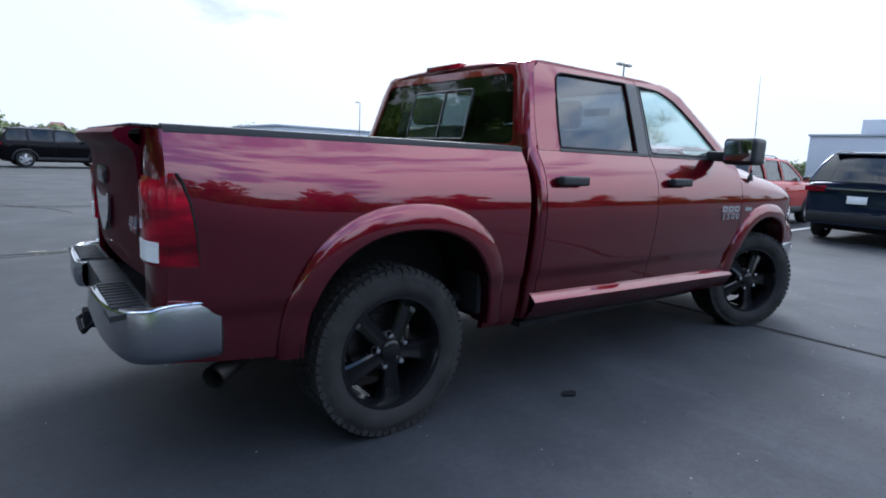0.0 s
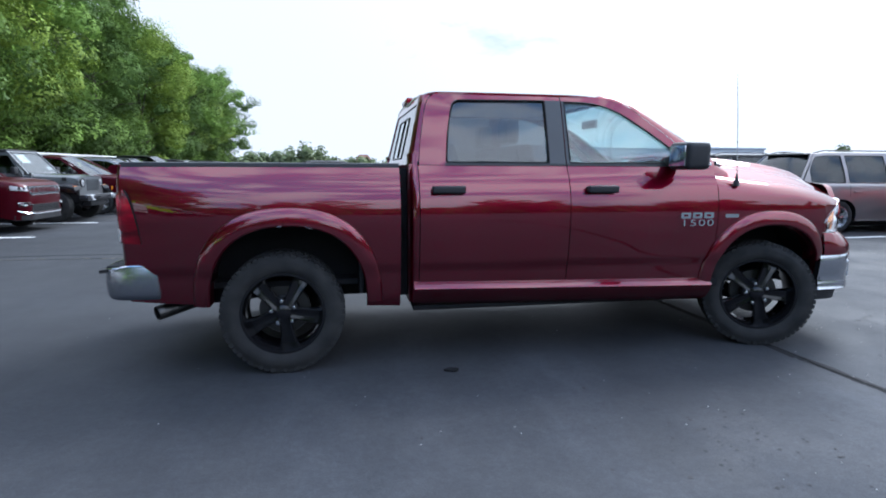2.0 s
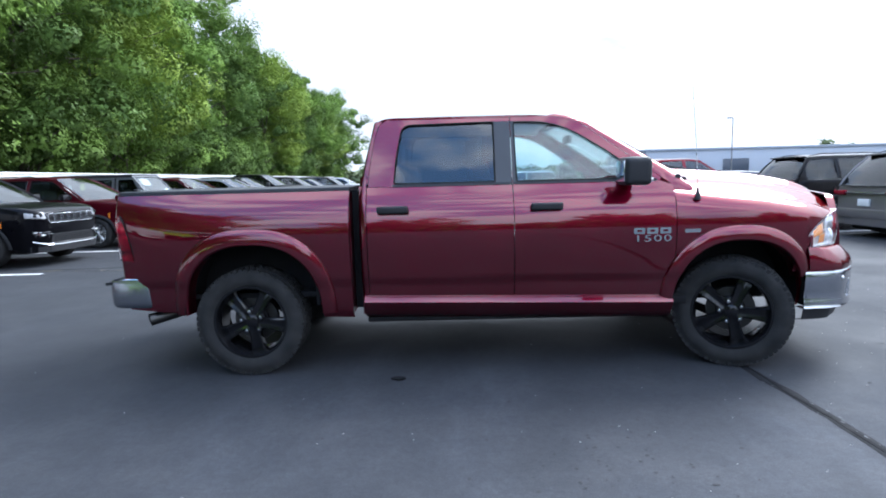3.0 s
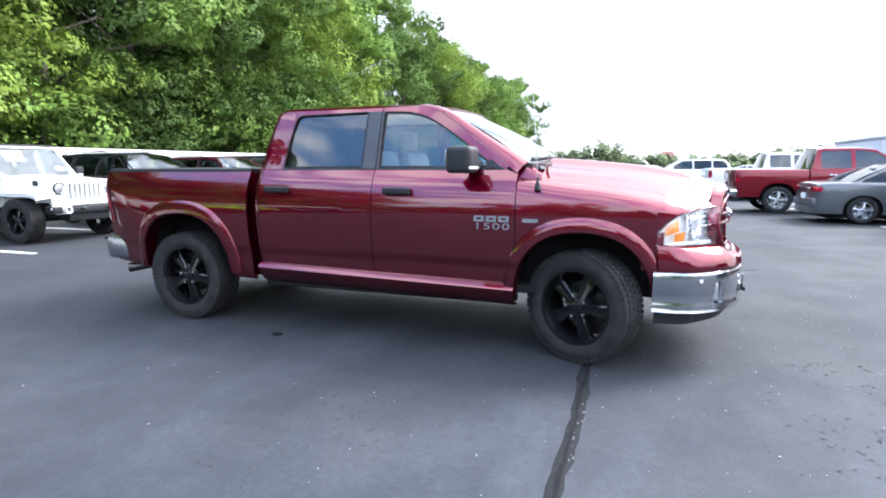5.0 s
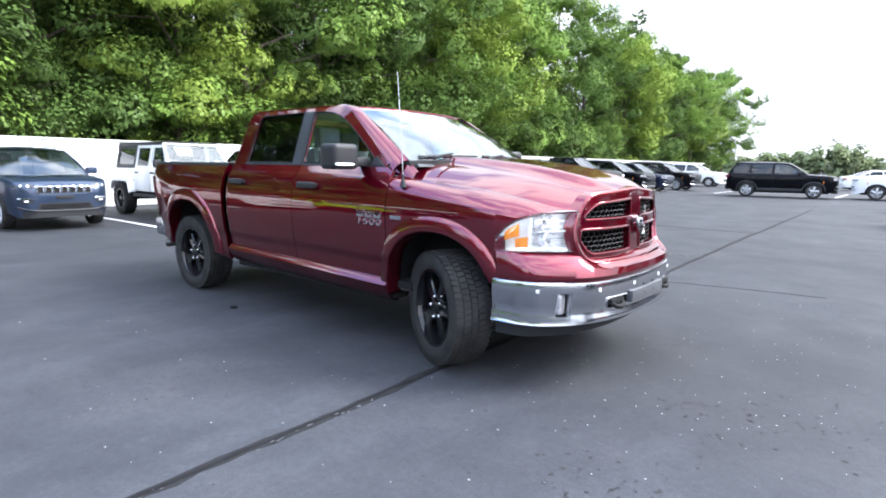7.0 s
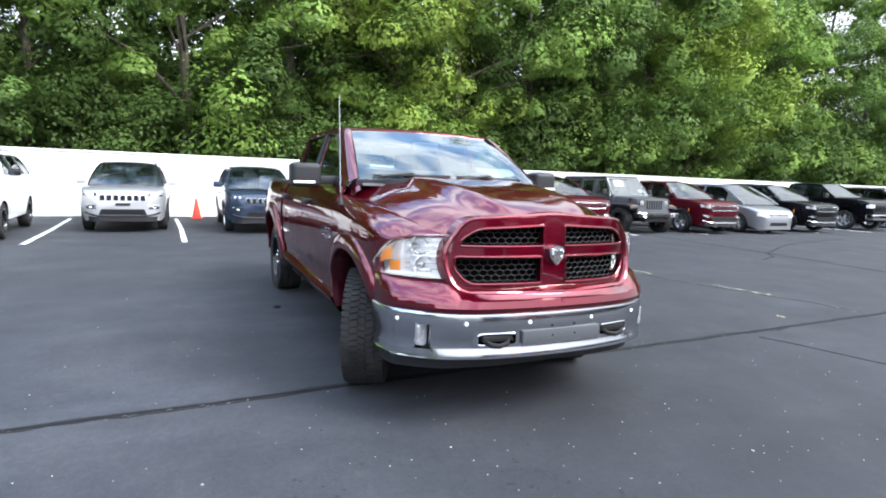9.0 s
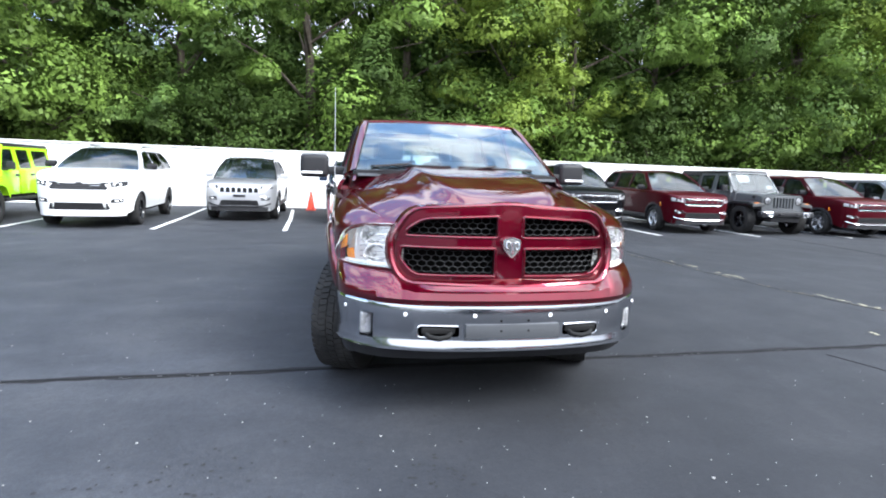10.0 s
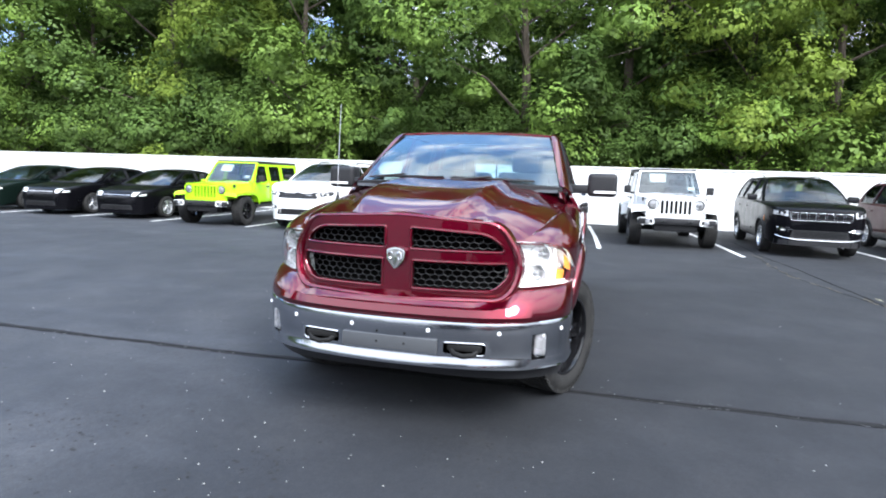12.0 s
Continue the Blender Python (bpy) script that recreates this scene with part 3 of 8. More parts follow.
def build_truck():
    T = thing("pickup_truck", "deep cherry-red crew-cab pickup with black wheels, standing on asphalt", "pickup truck")
    bed_lo = lambda x: max(arch_z(x, REAR_ARCH) if abs(x - REAR_ARCH[0]) < REAR_ARCH[1] else 0, line([(-0.95, 0.50), (-0.45, 0.478), (0.6, 0.43), (0.8, 0.42)], x))
    bed_xs = sorted(set(span(-0.945, -0.46, 12) + arch_cols(REAR_ARCH, 26) + span(0.56, 0.775, 6)))
    for s in (-1, 1):
        part("bed_side", side_panel(bed_xs, bed_lo, lambda x: 1.368, s, 30), M_RED, T)
        part("bed_rail_cap", rim(grid([[(x, s * (side_w(x, 1.366) + 0.004), 1.366), (x, s * (side_w(x, 1.368) - 0.004), 1.386), (x, s * (side_w(x, 1.368) - 0.05), 1.390)] for x in span(-0.94, 0.775, 20)]), (0, 0, -0.012)), M_BLACKPL, T, "black plastic bed rail cap")
        part("rear_fender_flare", flare(REAR_ARCH, s, 0.605, 0.638, 0.0, math.pi), M_RED, T)
        part("front_fender_flare", flare(FRONT_ARCH, s, 0.565, 0.612, 0.38, math.pi), M_RED, T)
        part("wheel_liner", arch_liner(REAR_ARCH, s), M_DARK, T)
        part("wheel_liner", arch_liner(FRONT_ARCH, s), M_DARK, T)
        part("front_fender", fender_mesh(s), M_RED, T)
        part("fender_corner", side_panel(span(3.97, 4.105, 5), lambda x: 0.70, lambda x: 0.962, s, 10, -0.006), M_RED, T)
        # rocker with its bright upper ledge
        rows = []
        for x in span(0.865, 3.10, 40):
            dz = line([(0.865, 0.012), (3.1, -0.035)], x)
            rows.append([(x, s * w, z + dz) for w, z in ((0.925, 0.596), (0.948, 0.583), (0.988, 0.550), (0.997, 0.538), (0.990, 0.522), (0.966, 0.478), (0.935, 0.44), (0.90, 0.41), (0.80, 0.405))])
        part("rocker_panel", grid(rows), M_RED, T)
        part("rocker_guard", box(0.87, 3.08, s * 0.80 - 0.09, s * 0.80 + 0.09, 0.375, 0.412, 0.01), M_DARK, T)
        # cab corner behind the rear door
        part("cab_corner", grid([[(x, s * (side_w(0.899, z) - o), z) for x, o in ((0.899, 0.0), (0.886, 0.001), (0.872, 0.005), (0.860, 0.014), (0.851, 0.028), (0.845, 0.048), (0.842, 0.085))] for z in span(0.44, 1.455, 26)]), M_RED, T)
        # doors
        for nm, x0, x1, hx in (("rear_door", 0.905, 1.957, 1.095), ("front_door", 1.963, 3.106, 2.19)):
            lo = lambda x: 0.572 + line([(0.9, 0.006), (3.1, -0.045)], x)
            cols = span(x0, x1, 26)
            if nm == "rear_door":
                low = side_panel(cols, lo, lambda x: 1.376, s, 30)
            else:
                low = side_panel(cols, lo, lambda x: min(1.376, line([(2.9, 1.376), (3.02, 1.376), (3.106, 1.345)], x)), s, 30)
            door = part(nm, low, M_RED, T)
            if nm == "rear_door":
                out = [(0.912, 1.379), (0.925, 1.52), (0.962, 1.74), (0.995, 1.835), (1.05, 1.872), (1.957, 1.876), (1.957, 1.379)]
                hole = rounded([(1.10, 1.398), (1.118, 1.60), (1.165, 1.826), (1.835, 1.836), (1.835, 1.398)], [0.02, 0.25, 0.06, 0.01, 0.01])
                trim = [(1.839, 1.385), (1.839, 1.838), (1.956, 1.838), (1.956, 1.385)]
            else:
                out = [(1.963, 1.379), (1.963, 1.876), (2.24, 1.874), (2.36, 1.858), (2.47, 1.815), (2.70, 1.648), (2.92, 1.482), (3.03, 1.40), (3.02, 1.379)]
                hole = rounded([(1.990, 1.398), (1.984, 1.832), (2.22, 1.826), (2.40, 1.765), (2.65, 1.604), (2.87, 1.44), (2.90, 1.398)], [0.01, 0.01, 0.10, 0.10, 0.1, 0.03, 0.01])
                trim = [(1.964, 1.385), (1.964, 1.838), (1.986, 1.838), (1.990, 1.385)]
            part("window_frame", side_plate(out, [hole], s), M_RED, door)
            part("pillar_trim", side_plate(trim, [], s, 0.004, 0.01), M_PILLAR, door, "satin dark grey pillar trim")
            gl = side_plate([(p[0], p[1]) for p in hole], [], s, -0.012, 0, 0.08)
            glass_part("window", gl, M_TINT if nm == "rear_door" else M_GLASS, door, "dark tinted window" if nm == "rear_door" else "clear window")
            ring = [Vector((p[0], s * (side_w(p[0], p[1]) + 0.002), p[1])) for p in dense(hole, 0.05)]
            part("window_seal", tube(ring + ring[:1], 0.006, 6, caps=False), M_RUBBER, door)
            xb = (1.09, 1.955) if nm == "rear_door" else (1.966, 3.0)
            part("belt_moulding", side_plate([(xb[0], 1.377), (xb[0], 1.394), (xb[1], 1.394), (xb[1], 1.377)], [], s, 0.005, 0.012), M_BLACKPL, door)
            wy = s * side_w(hx, 1.22)
            hb = box(hx - 0.112, hx + 0.112, min(wy + s * 0.012, wy + s * 0.056), max(wy + s * 0.012, wy + s * 0.056), 1.190, 1.242, 0.014, seg=3)
            part("door_handle", hb, M_BLACKPL, door, "black plastic pull handle")
            part("handle_mount", box(hx - 0.108, hx + 0.108, min(wy - s * 0.02, wy + s * 0.011), max(wy - s * 0.02, wy + s * 0.011), 1.200, 1.234, 0.004), M_BLACKPL, door)
            # inner lining
            part("door_lining", box(x0 + 0.02, x1 - 0.05, s * 0.845 - 0.015, s * 0.845 + 0.015, 0.5, 1.37, 0.004), M_DASH, door)
        # pillar between door and windscreen, running up into the roof rail
        rows = []
        for k in range(25):
            t = k / 24
            dx = line([(0, 2.24), (0.25, 2.47), (0.55, 2.70), (0.82, 2.92), (0.94, 3.03), (1, 3.10)], t)
            dz = line([(0, 1.878), (0.25, 1.819), (0.55, 1.652), (0.82, 1.486), (0.94, 1.404), (1, 1.352)], t)
            wx, wy2, wz = line([(0, 2.40), (1, 3.165)], t), line([(0, 0.665), (1, 0.812)], t), line([(0, 1.866), (0.1, 1.854), (1, 1.434)], t)
            dy = side_w(dx, dz)
            row = []
            for j in range(7):
                f = j / 6
                bulge = 0.013 * math.sin(math.pi * f)
                row.append((dx + (wx - dx) * f + bulge * 0.5, s * (dy + (wy2 - dy) * f + bulge * 0.6), dz + (wz - dz) * f + bulge))
            rows.append(row)
        part("windscreen_pillar", grid(rows), M_RED, T)
        # shoulder between the pillar's foot and the wing
        rows = []
        for x in span(3.03, 3.27, 10):
            zt, yt = line([(3.03, 1.430), (3.15, 1.428), (3.27, 1.345)], x), line([(3.03, 0.79), (3.15, 0.80), (3.27, 0.82)], x)
            ze = curve(HOOD_E, x) - 0.006
            rows.append([(x, s * (0.872 + (yt - 0.872) * f), ze + (zt - ze) * f ** 0.85 + 0.012 * math.sin(math.pi * f)) for f in span(0, 1, 6)])
        part("cowl_shoulder", grid(rows), M_RED, T)
        # rear pillar of the cab, wrapping to the back wall
        rows = []
        for k in range(17):
            z = 1.40 + 0.46 * k / 16
            dx = line([(1.379, 0.908), (1.52, 0.921), (1.74, 0.958), (1.835, 0.99), (1.872, 1.03)], z)
            bx = 0.838 + 0.23 * (z - 1.38)
            w = side_w(dx, z)
            rows.append([(dx, s * w, z), ((dx + bx) / 2 - 0.004, s * (w - 0.006), z), (bx + 0.012, s * (w - 0.022), z), (bx, s * (w - 0.055), z), (bx, s * (w - 0.11), z)])
        part("rear_pillar", grid(rows), M_RED, T)
        # towing mirror
        mir = part("side_mirror", box(2.668, 2.850, s * 1.130 - 0.115, s * 1.130 + 0.115, 1.352, 1.540, 0.042, seg=4), M_BLACKPL, T, "large black folding side mirror")
        part("mirror_arm", box(2.72, 2.83, min(s * 0.87, s * 1.03), max(s * 0.87, s * 1.03), 1.375, 1.445, 0.02), M_BLACKPL, mir)
        part("mirror_glass", box(2.662, 2.672, s * 1.130 - 0.09, s * 1.130 + 0.09, 1.378, 1.516, 0.003), M_CHROME, mir, "silvered mirror glass")
        part("mirror_lamp", box(2.80, 2.856, s * 1.15 - 0.085, s * 1.15 + 0.085, 1.380, 1.400, 0.006), M_REFL, mir, "pale turn-signal strip")
        part("mirror_base", side_plate([(2.86, 1.39), (2.87, 1.44), (2.90, 1.455), (2.985, 1.39)], [], s, 0.012, 0.03), M_BLACKPL, mir)
        # headlamp
        lamp = part("headlamp", lamp_surface(s, -0.085), M_REFL, T, "clear headlamp with chrome reflectors")
        shell = bmesh.new()
        rows_lo, rows_hi = [], []
        for i in range(23):
            u = i / 22
            for rows2, f in ((rows_lo, 0.0), (rows_hi, 1.0)):
                pts = []
                for push in (0.0, -0.09):
                    bmx = lamp_surface(s, push, u, u + 1e-4, f, f + 1e-4, 1, 1)
                    bmx.verts.ensure_lookup_table()
                    pts.append(bmx.verts[0].co.copy())
                    bmx.free()
                rows2.append(pts)
        grid(rows_lo, shell)
        grid(rows_hi, shell)
        part("lamp_housing", shell, M_REFL, lamp)
        glass_part("lamp_lens", lamp_surface(s, 0.004), M_LENS, lamp, "clear plastic lens")
        part("turn_signal", lamp_surface(s, -0.02, 0.80, 0.93, 0.46, 0.86, 8, 6), M_AMBER, lamp, "amber turn signal")
        part("side_marker", lamp_surface(s, -0.030, 0.70, 0.84, 0.10, 0.40, 5, 4), M_AMBER, lamp, "small amber marker")
        for f in (0.16, 0.30, 0.44, 0.58, 0.72, 0.86):
            part("lamp_rib", lamp_surface(s, -0.055, 0.03, 0.66, f, f + 0.03, 12, 1), M_FACET, lamp)
        for u, f, rr in ((0.42, 0.76, 0.056), (0.36, 0.27, 0.056)):
            x, y = corner(u)
            z = 0.874 + 0.23 * f
            part("lamp_bowl", lathe([(0.012, -0.075), (0.03, -0.055), (rr * 0.8, -0.03), (rr, 0.0), (rr + 0.006, 0.0), (rr + 0.006, -0.05)], 28, centre=(x - 0.045, s * (y - 0.015), z), axis="x"), M_FACET, lamp, "round chrome reflector bowl")
            part("lamp_bulb", lathe([(0.0, 0.0), (0.013, -0.004), (0.016, -0.03), (0.014, -0.07)], 14, centre=(x - 0.045, s * (y - 0.015), z), axis="x"), M_DULL, lamp, "capped bulb")
        part("lamp_divider", lamp_surface(s, -0.03, 0.12, 0.62, 0.495, 0.525, 8, 1), M_REFL, lamp)
        part("lamp_divider", lamp_surface(s, -0.03, 0.66, 0.68, 0.05, 0.95, 1, 6), M_REFL, lamp)
        part("lamp_divider", lamp_surface(s, -0.03, 0.0, 0.9, 0.02, 0.10, 12, 1), M_REFL, lamp)
        # tail lamp
        rows = []
        for z in span(0.882, 1.218, 14):
            xf = line([(0.882, -0.842), (1.0, -0.856), (1.12, -0.878), (1.19, -0.900), (1.218, -0.918)], z)
            w = side_w(-0.93, z)
            top = max(0.0, (z - 1.16) / 0.058) ** 2 * 0.02
            rows.append([(-0.985 + top, s * 0.700, z), (-0.998 + top, s * 0.712, z), (-0.999 + top, s * 0.78, z), (-0.990 + top, s * (w - 0.065), z), (-0.968 + top, s * (w - 0.022), z), (-0.930, s * (w + 0.006), z), ((xf - 0.930) / 2, s * (side_w(-0.89, z) + 0.011), z), (xf, s * (side_w(xf, z) + 0.009), z), (xf + 0.004, s * (side_w(xf, z) - 0.006), z)])
        tail = part("tail_lamp", rim(grid(rows), (0.02, -s * 0.02, 0)), M_LENS_RED, T, "red tail lamp with clear reverse section")
        rev = []
        for z in span(0.895, 0.970, 6):
            w = side_w(-0.93, z)
            rev.append([(-1.003, s * 0.718, z), (-1.003, s * 0.78, z), (-0.994, s * (w - 0.063), z), (-0.971, s * (w - 0.018), z)])
        part("reverse_lamp", rim(grid(rev), (0.01, -s * 0.01, 0)), M_REFL, tail, "clear ribbed reverse lamp")
        edge_z = span(0.882, 1.218, 12)
        part("lamp_gap", tube([(line([(0.882, -0.838), (1.0, -0.852), (1.12, -0.874), (1.19, -0.896), (1.218, -0.914)], z), s * (side_w(-0.87, z) + 0.004), z) for z in edge_z], 0.006, 6), M_RUBBER, tail)
        for z0 in (1.005, 1.10):
            part("lamp_bulb", lathe([(0.0, -0.012), (0.035, -0.010), (0.052, 0.0)], 24, centre=(-0.990, s * 0.775, z0 + 0.04), axis="x"), M_LENS_RED, tail)
        # exhaust only on the right-hand side
        if s < 0:
            ex = tube([(-0.50, -0.66, 0.47), (-0.62, -0.72, 0.455), (-0.79, -0.86, 0.422)], [0.040, 0.043, 0.047], 20, caps=False)
            tube([(-0.792, -0.862, 0.422), (-0.62, -0.72, 0.455)], 0.040, 20, ex, caps=False)
            part("exhaust_pipe", ex, M_SMOKED, T, "polished steel exhaust tip")
        part("mud_shield", box(0.50, 0.53, s * 0.83 - 0.10, s * 0.83 + 0.08, 0.52, 0.74, 0.01), M_DARK, T)

    # bed: cover, tailgate, front wall
    part("bed_cover", rim(grid([[(x, q * (side_w(x, 1.368) - 0.045), 1.384 + 0.012 * (1 - q * q)) for q in span(-1, 1, 16)] for x in span(-0.93, 0.775, 16)]), (0, 0, -0.04)), M_BLACKPL, T, "taut black vinyl bed cover")
    gate = part("tailgate", rim(grid([[(-0.996 + dx - 0.03 * (1 - (y / 0.695) ** 2), y, z) for y in span(-0.695, 0.695, 24)] for z, dx in ((0.80, 0.026), (0.83, 0.020), (0.95, 0.012), (1.12, 0.002), (1.24, -0.004), (1.285, -0.012), (1.305, -0.030), (1.318, -0.058), (1.335, -0.074), (1.352, -0.076), (1.366, -0.062), (1.374, -0.03), (1.376, 0.03))]), (0.05, 0, 0)), M_REDSHADE, T)
    part("tailgate_cap", box(-1.015, -0.94, -0.68, 0.695, 1.376, 1.388, 0.005), M_BLACKPL, gate, "black tailgate cap")
    part("tailgate_handle", box(-1.040, -1.0, -0.11, 0.11, 1.13, 1.21, 0.01), M_BLACKGL, gate, "black tailgate handle")
    # broad emblem as plain chrome shapes, and the drive badge
    part("tailgate_emblem", plate(rounded([(-0.20, 1.10), (-0.15, 0.98), (0, 0.90), (0.15, 0.98), (0.20, 1.10), (0.08, 1.07), (-0.08, 1.07)], 0.03), [], lambda u, v: (-1.036, u, v), (0.014, 0, 0)), M_CHROME, gate, "chrome emblem")
    text_mesh("drive_badge", "4X4", 0.085, 0.004, M_CHROME, gate, Matrix.Translation((-1.004, -0.60, 1.0)) @ pose(0, 0, 0, 90, 0, -90), "chrome badge reading 4X4")
    for s in (-1, 1):
        part("bed_corner_post", rim(grid([[(-0.935, s * (side_w(-0.94, z) - 0.002), z), (-0.962, s * (side_w(-0.94, z) - 0.020), z), (-0.980, s * (side_w(-0.94, z) - 0.06), z), (-0.986, s * 0.78, z), (-0.986, s * 0.699, z)] for z in span(0.50, 1.368, 22)]), (0.03, 0, 0)), M_RED, T)
    part("bed_front_wall", box(0.74, 0.772, -0.90, 0.90, 0.45, 1.37, 0.005), M_RED, T)
    # added dark block: closes the see-through gap so that it looks shaded
    part("gap_filler", box(0.775, 0.838, -0.80, 0.80, 0.47, 1.36, 0.004), M_DARK, T)
    part("bed_floor", box(-0.90, 0.78, -0.80, 0.80, 0.56, 0.60, 0.005), M_DARK, T)

    # rear bumper
    rb = bmesh.new()
    plan = [(0.30, -1.140), (0.45, -1.140), (0.62, -1.132), (0.76, -1.108), (0.84, -1.070), (0.885, -1.00), (0.898, -0.91), (0.900, -0.83), (0.898, -0.765)]
    for s in (-1, 1):
        bm = bmesh.new()
        rows = []
        for i in range(33):
            k = i / 32 * (len(plan) - 1)
            y = curve([(j, p[0]) for j, p in enumerate(plan)], k)
            x = curve([(j, p[1]) for j, p in enumerate(plan)], k)
            top = line([(0.30, 0.705), (0.80, 0.712), (0.885, 0.722), (0.897, 0.738), (1.0, 0.738)], y)
            low = line([(0.30, 0.575), (0.6, 0.55), (0.9, 0.515), (1, 0.51)], y)
            d = line([(0.80, 1.0), (0.896, 0.0)], y)
            rows.append([(x + o * d, s * (y - o * (1 - d)), z) for o, z in ((0.03, top + 0.004), (0.006, top), (0.0, top - 0.02), (-0.004, (top + low) / 2), (-0.001, low + 0.04), (0.004, low + 0.018), (0.016, low + 0.004), (0.06, low))])
        part_edge = [Vector(r[1]) for r in rows]
        bar = part("rear_bumper", rim(grid(rows), (0.03, -s * 0.03, 0)), M_BRUSHED, T, "brushed chrome rear bumper corner")
        part("bumper_edge", tube(part_edge, 0.0055, 6), M_CHROME, bar, "bright polished upper edge")
        part("step_pad", rim(grid([[(-1.125, s * y, 0.708), (-1.04, s * y, 0.716), (-0.985, s * y, 0.716)] for y in span(0.30, 0.83, 10)]), (0, 0, -0.02)), M_BLACKPL, bar, "ribbed black step pad")
        for k in range(9):
            y = s * (0.33 + 0.05 * k)
            part("pad_rib", box(-1.11, -1.0, y - 0.012, y + 0.012, 0.710, 0.722, 0.003), M_BLACKPL, bar)
        for yy in (0.42, 0.72):
            part("park_sensor", lathe([(0, -0.004), (0.011, -0.003), (0.013, 0.003)], 14, centre=(-1.134 if yy < 0.6 else -1.114, s * yy, 0.645), axis="x"), M_REFL, bar)
    part("bumper_recess", box(-1.085, -0.97, -0.30, 0.30, 0.555, 0.712, 0.01), M_BLACKPL, T, "black plate recess")
    part("plate_lamp", box(-1.09, -1.08, -0.30, -0.24, 0.655, 0.69, 0.004), M_REFL, T)
    part("hitch_receiver", box(-1.14, -0.80, -0.045, 0.045, 0.45, 0.535, 0.01), M_DARK, T)
    part("tow_loop", tube([(-1.10, -0.10, 0.50), (-1.15, -0.12, 0.46), (-1.15, 0.0, 0.445), (-1.15, 0.12, 0.46), (-1.10, 0.10, 0.50)], 0.012, 8), M_DARK, T)

    # cab: roof, glass, back wall, cowl
    rows = []
    for i in range(31):
        x = 0.947 + (2.43 - 0.947) * (i / 30) ** 1.35
        roll = max(0.0, (1.065 - x) / 0.118) ** 2
        mid = curve([(0.947, 1.912), (1.05, 1.921), (1.5, 1.932), (2.0, 1.922), (2.2, 1.908), (2.35, 1.888), (2.50, 1.864)], x)
        row = []
        for j in range(33):
            q = (j - 16) / 16
            w = 0.722 - 0.02 * max(0, (x - 2.1) / 0.35) - 0.052 * roll
            edge = 1.884 - 0.006 * max(0, (1.1 - x) / 0.15) - 0.024 * max(0, (x - 2.05) / 0.38) ** 1.5
            bow = 0.055 * (1 - q * q) * max(0, (x - 1.7) / 0.73)
            row.append((x + bow, q * w, edge + (mid - edge) * (1 - abs(q) ** 3.2) - 0.026 * roll))
        rows.append(row)
    part("roof", rim(grid(rows), (0, 0, -0.015)), M_RED, T)
    part("roof_header", rim(grid([[Vector(p), (0.943, p[1] * 0.995, p[2] - 0.006), (0.944, p[1] * 0.985, (p[2] + 1.85) / 2), (0.948, p[1] * 0.97, 1.846)] for p in rows[0]]), (0.012, 0, 0)), M_RED, T)
    part("headliner", rim(grid([[(x, y, 1.865 - 0.03 * (y / 0.66) ** 2) for y in span(-0.66, 0.66, 8)] for x in span(0.98, 2.36, 8)]), (0, 0, 0.01)), M_LINER, T)
    wind = []
    for i in range(21):
        v = i / 20
        row = []
        for j in range(31):
            q = (j - 15) / 15
            top = (2.475 - 0.06 * q * q, q * 0.662, 1.870 - 0.008 * q * q)
            bot = (3.285 - 0.12 * q * q, q * 0.808, 1.442 - 0.02 * q * q)
            b = 0.022 * math.sin(math.pi * v) ** 1.3
            row.append((top[0] + (bot[0] - top[0]) * v + b * 0.5, top[1] + (bot[1] - top[1]) * v, top[2] + (bot[2] - top[2]) * v + b * 0.85))
        wind.append(row)
    glass_part("windscreen", grid(wind), M_GLASS, T, "clear laminated windscreen")
    edge = [Vector(p) for p in wind[0]] + [Vector(r[-1]) for r in wind[1:]] + [Vector(p) for p in reversed(wind[-1])][1:] + [Vector(r[0]) for r in reversed(wind[:-1])]
    part("windscreen_seal", tube(edge, 0.0045, 6, caps=False), M_RUBBER, T)
    part("cowl", rim(grid([[(3.285 - 0.12 * q * q + dx, q * 0.83, 1.437 - 0.02 * q * q + dz) for dx, dz in ((-0.03, 0.0), (0.0, 0.004), (0.03, 0.0))] for q in span(-1, 1, 20)]), (0, 0, -0.03)), M_BLACKPL, T, "black cowl grille")
    for y0, y1 in ((0.62, -0.02), (-0.08, -0.70)):
        blade = part("wiper", tube([(3.27 - 0.12 * (y / 0.83) ** 2 - 0.02, y, 1.472 - 0.02 * (y / 0.83) ** 2) for y in span(y0, y1, 8)], 0.009, 6), M_BLACKPL, T, "black wiper")
        part("wiper_arm", tube([(3.30, y1 + 0.02, 1.455), (3.24, (y0 + y1) / 2, 1.487)], 0.008, 6), M_BLACKPL, blade)
    back = lambda u, v: (0.838 + 0.23 * max(0, v - 1.38), u, v)
    wall = rounded([(-0.80, 1.38), (-0.655, 1.872), (0.655, 1.872), (0.80, 1.38)], 0.03)
    win = rounded([(-0.765, 1.405), (-0.645, 1.806), (0.645, 1.806), (0.765, 1.405)], 0.05)
    part("cab_back_frame", plate(dense(wall, 0.08), [dense(win, 0.08)], back, (0.03, 0, 0)), M_RED, T)
    part("cab_back_wall", box(0.840, 0.865, -0.89, 0.89, 0.44, 1.385, 0.004), M_RED, T)
    slide = rounded([(-0.31, 1.43), (-0.31, 1.735), (0.31, 1.735), (0.31, 1.43)], 0.02)
    inset = lambda u, v: tuple(Vector(back(u, v)) + Vector((0.008, 0, 0)))
    bw = glass_part("back_window", plate(dense(win, 0.1), [dense(slide, 0.1)], inset), M_DTINT, T, "dark tinted sliding rear window")
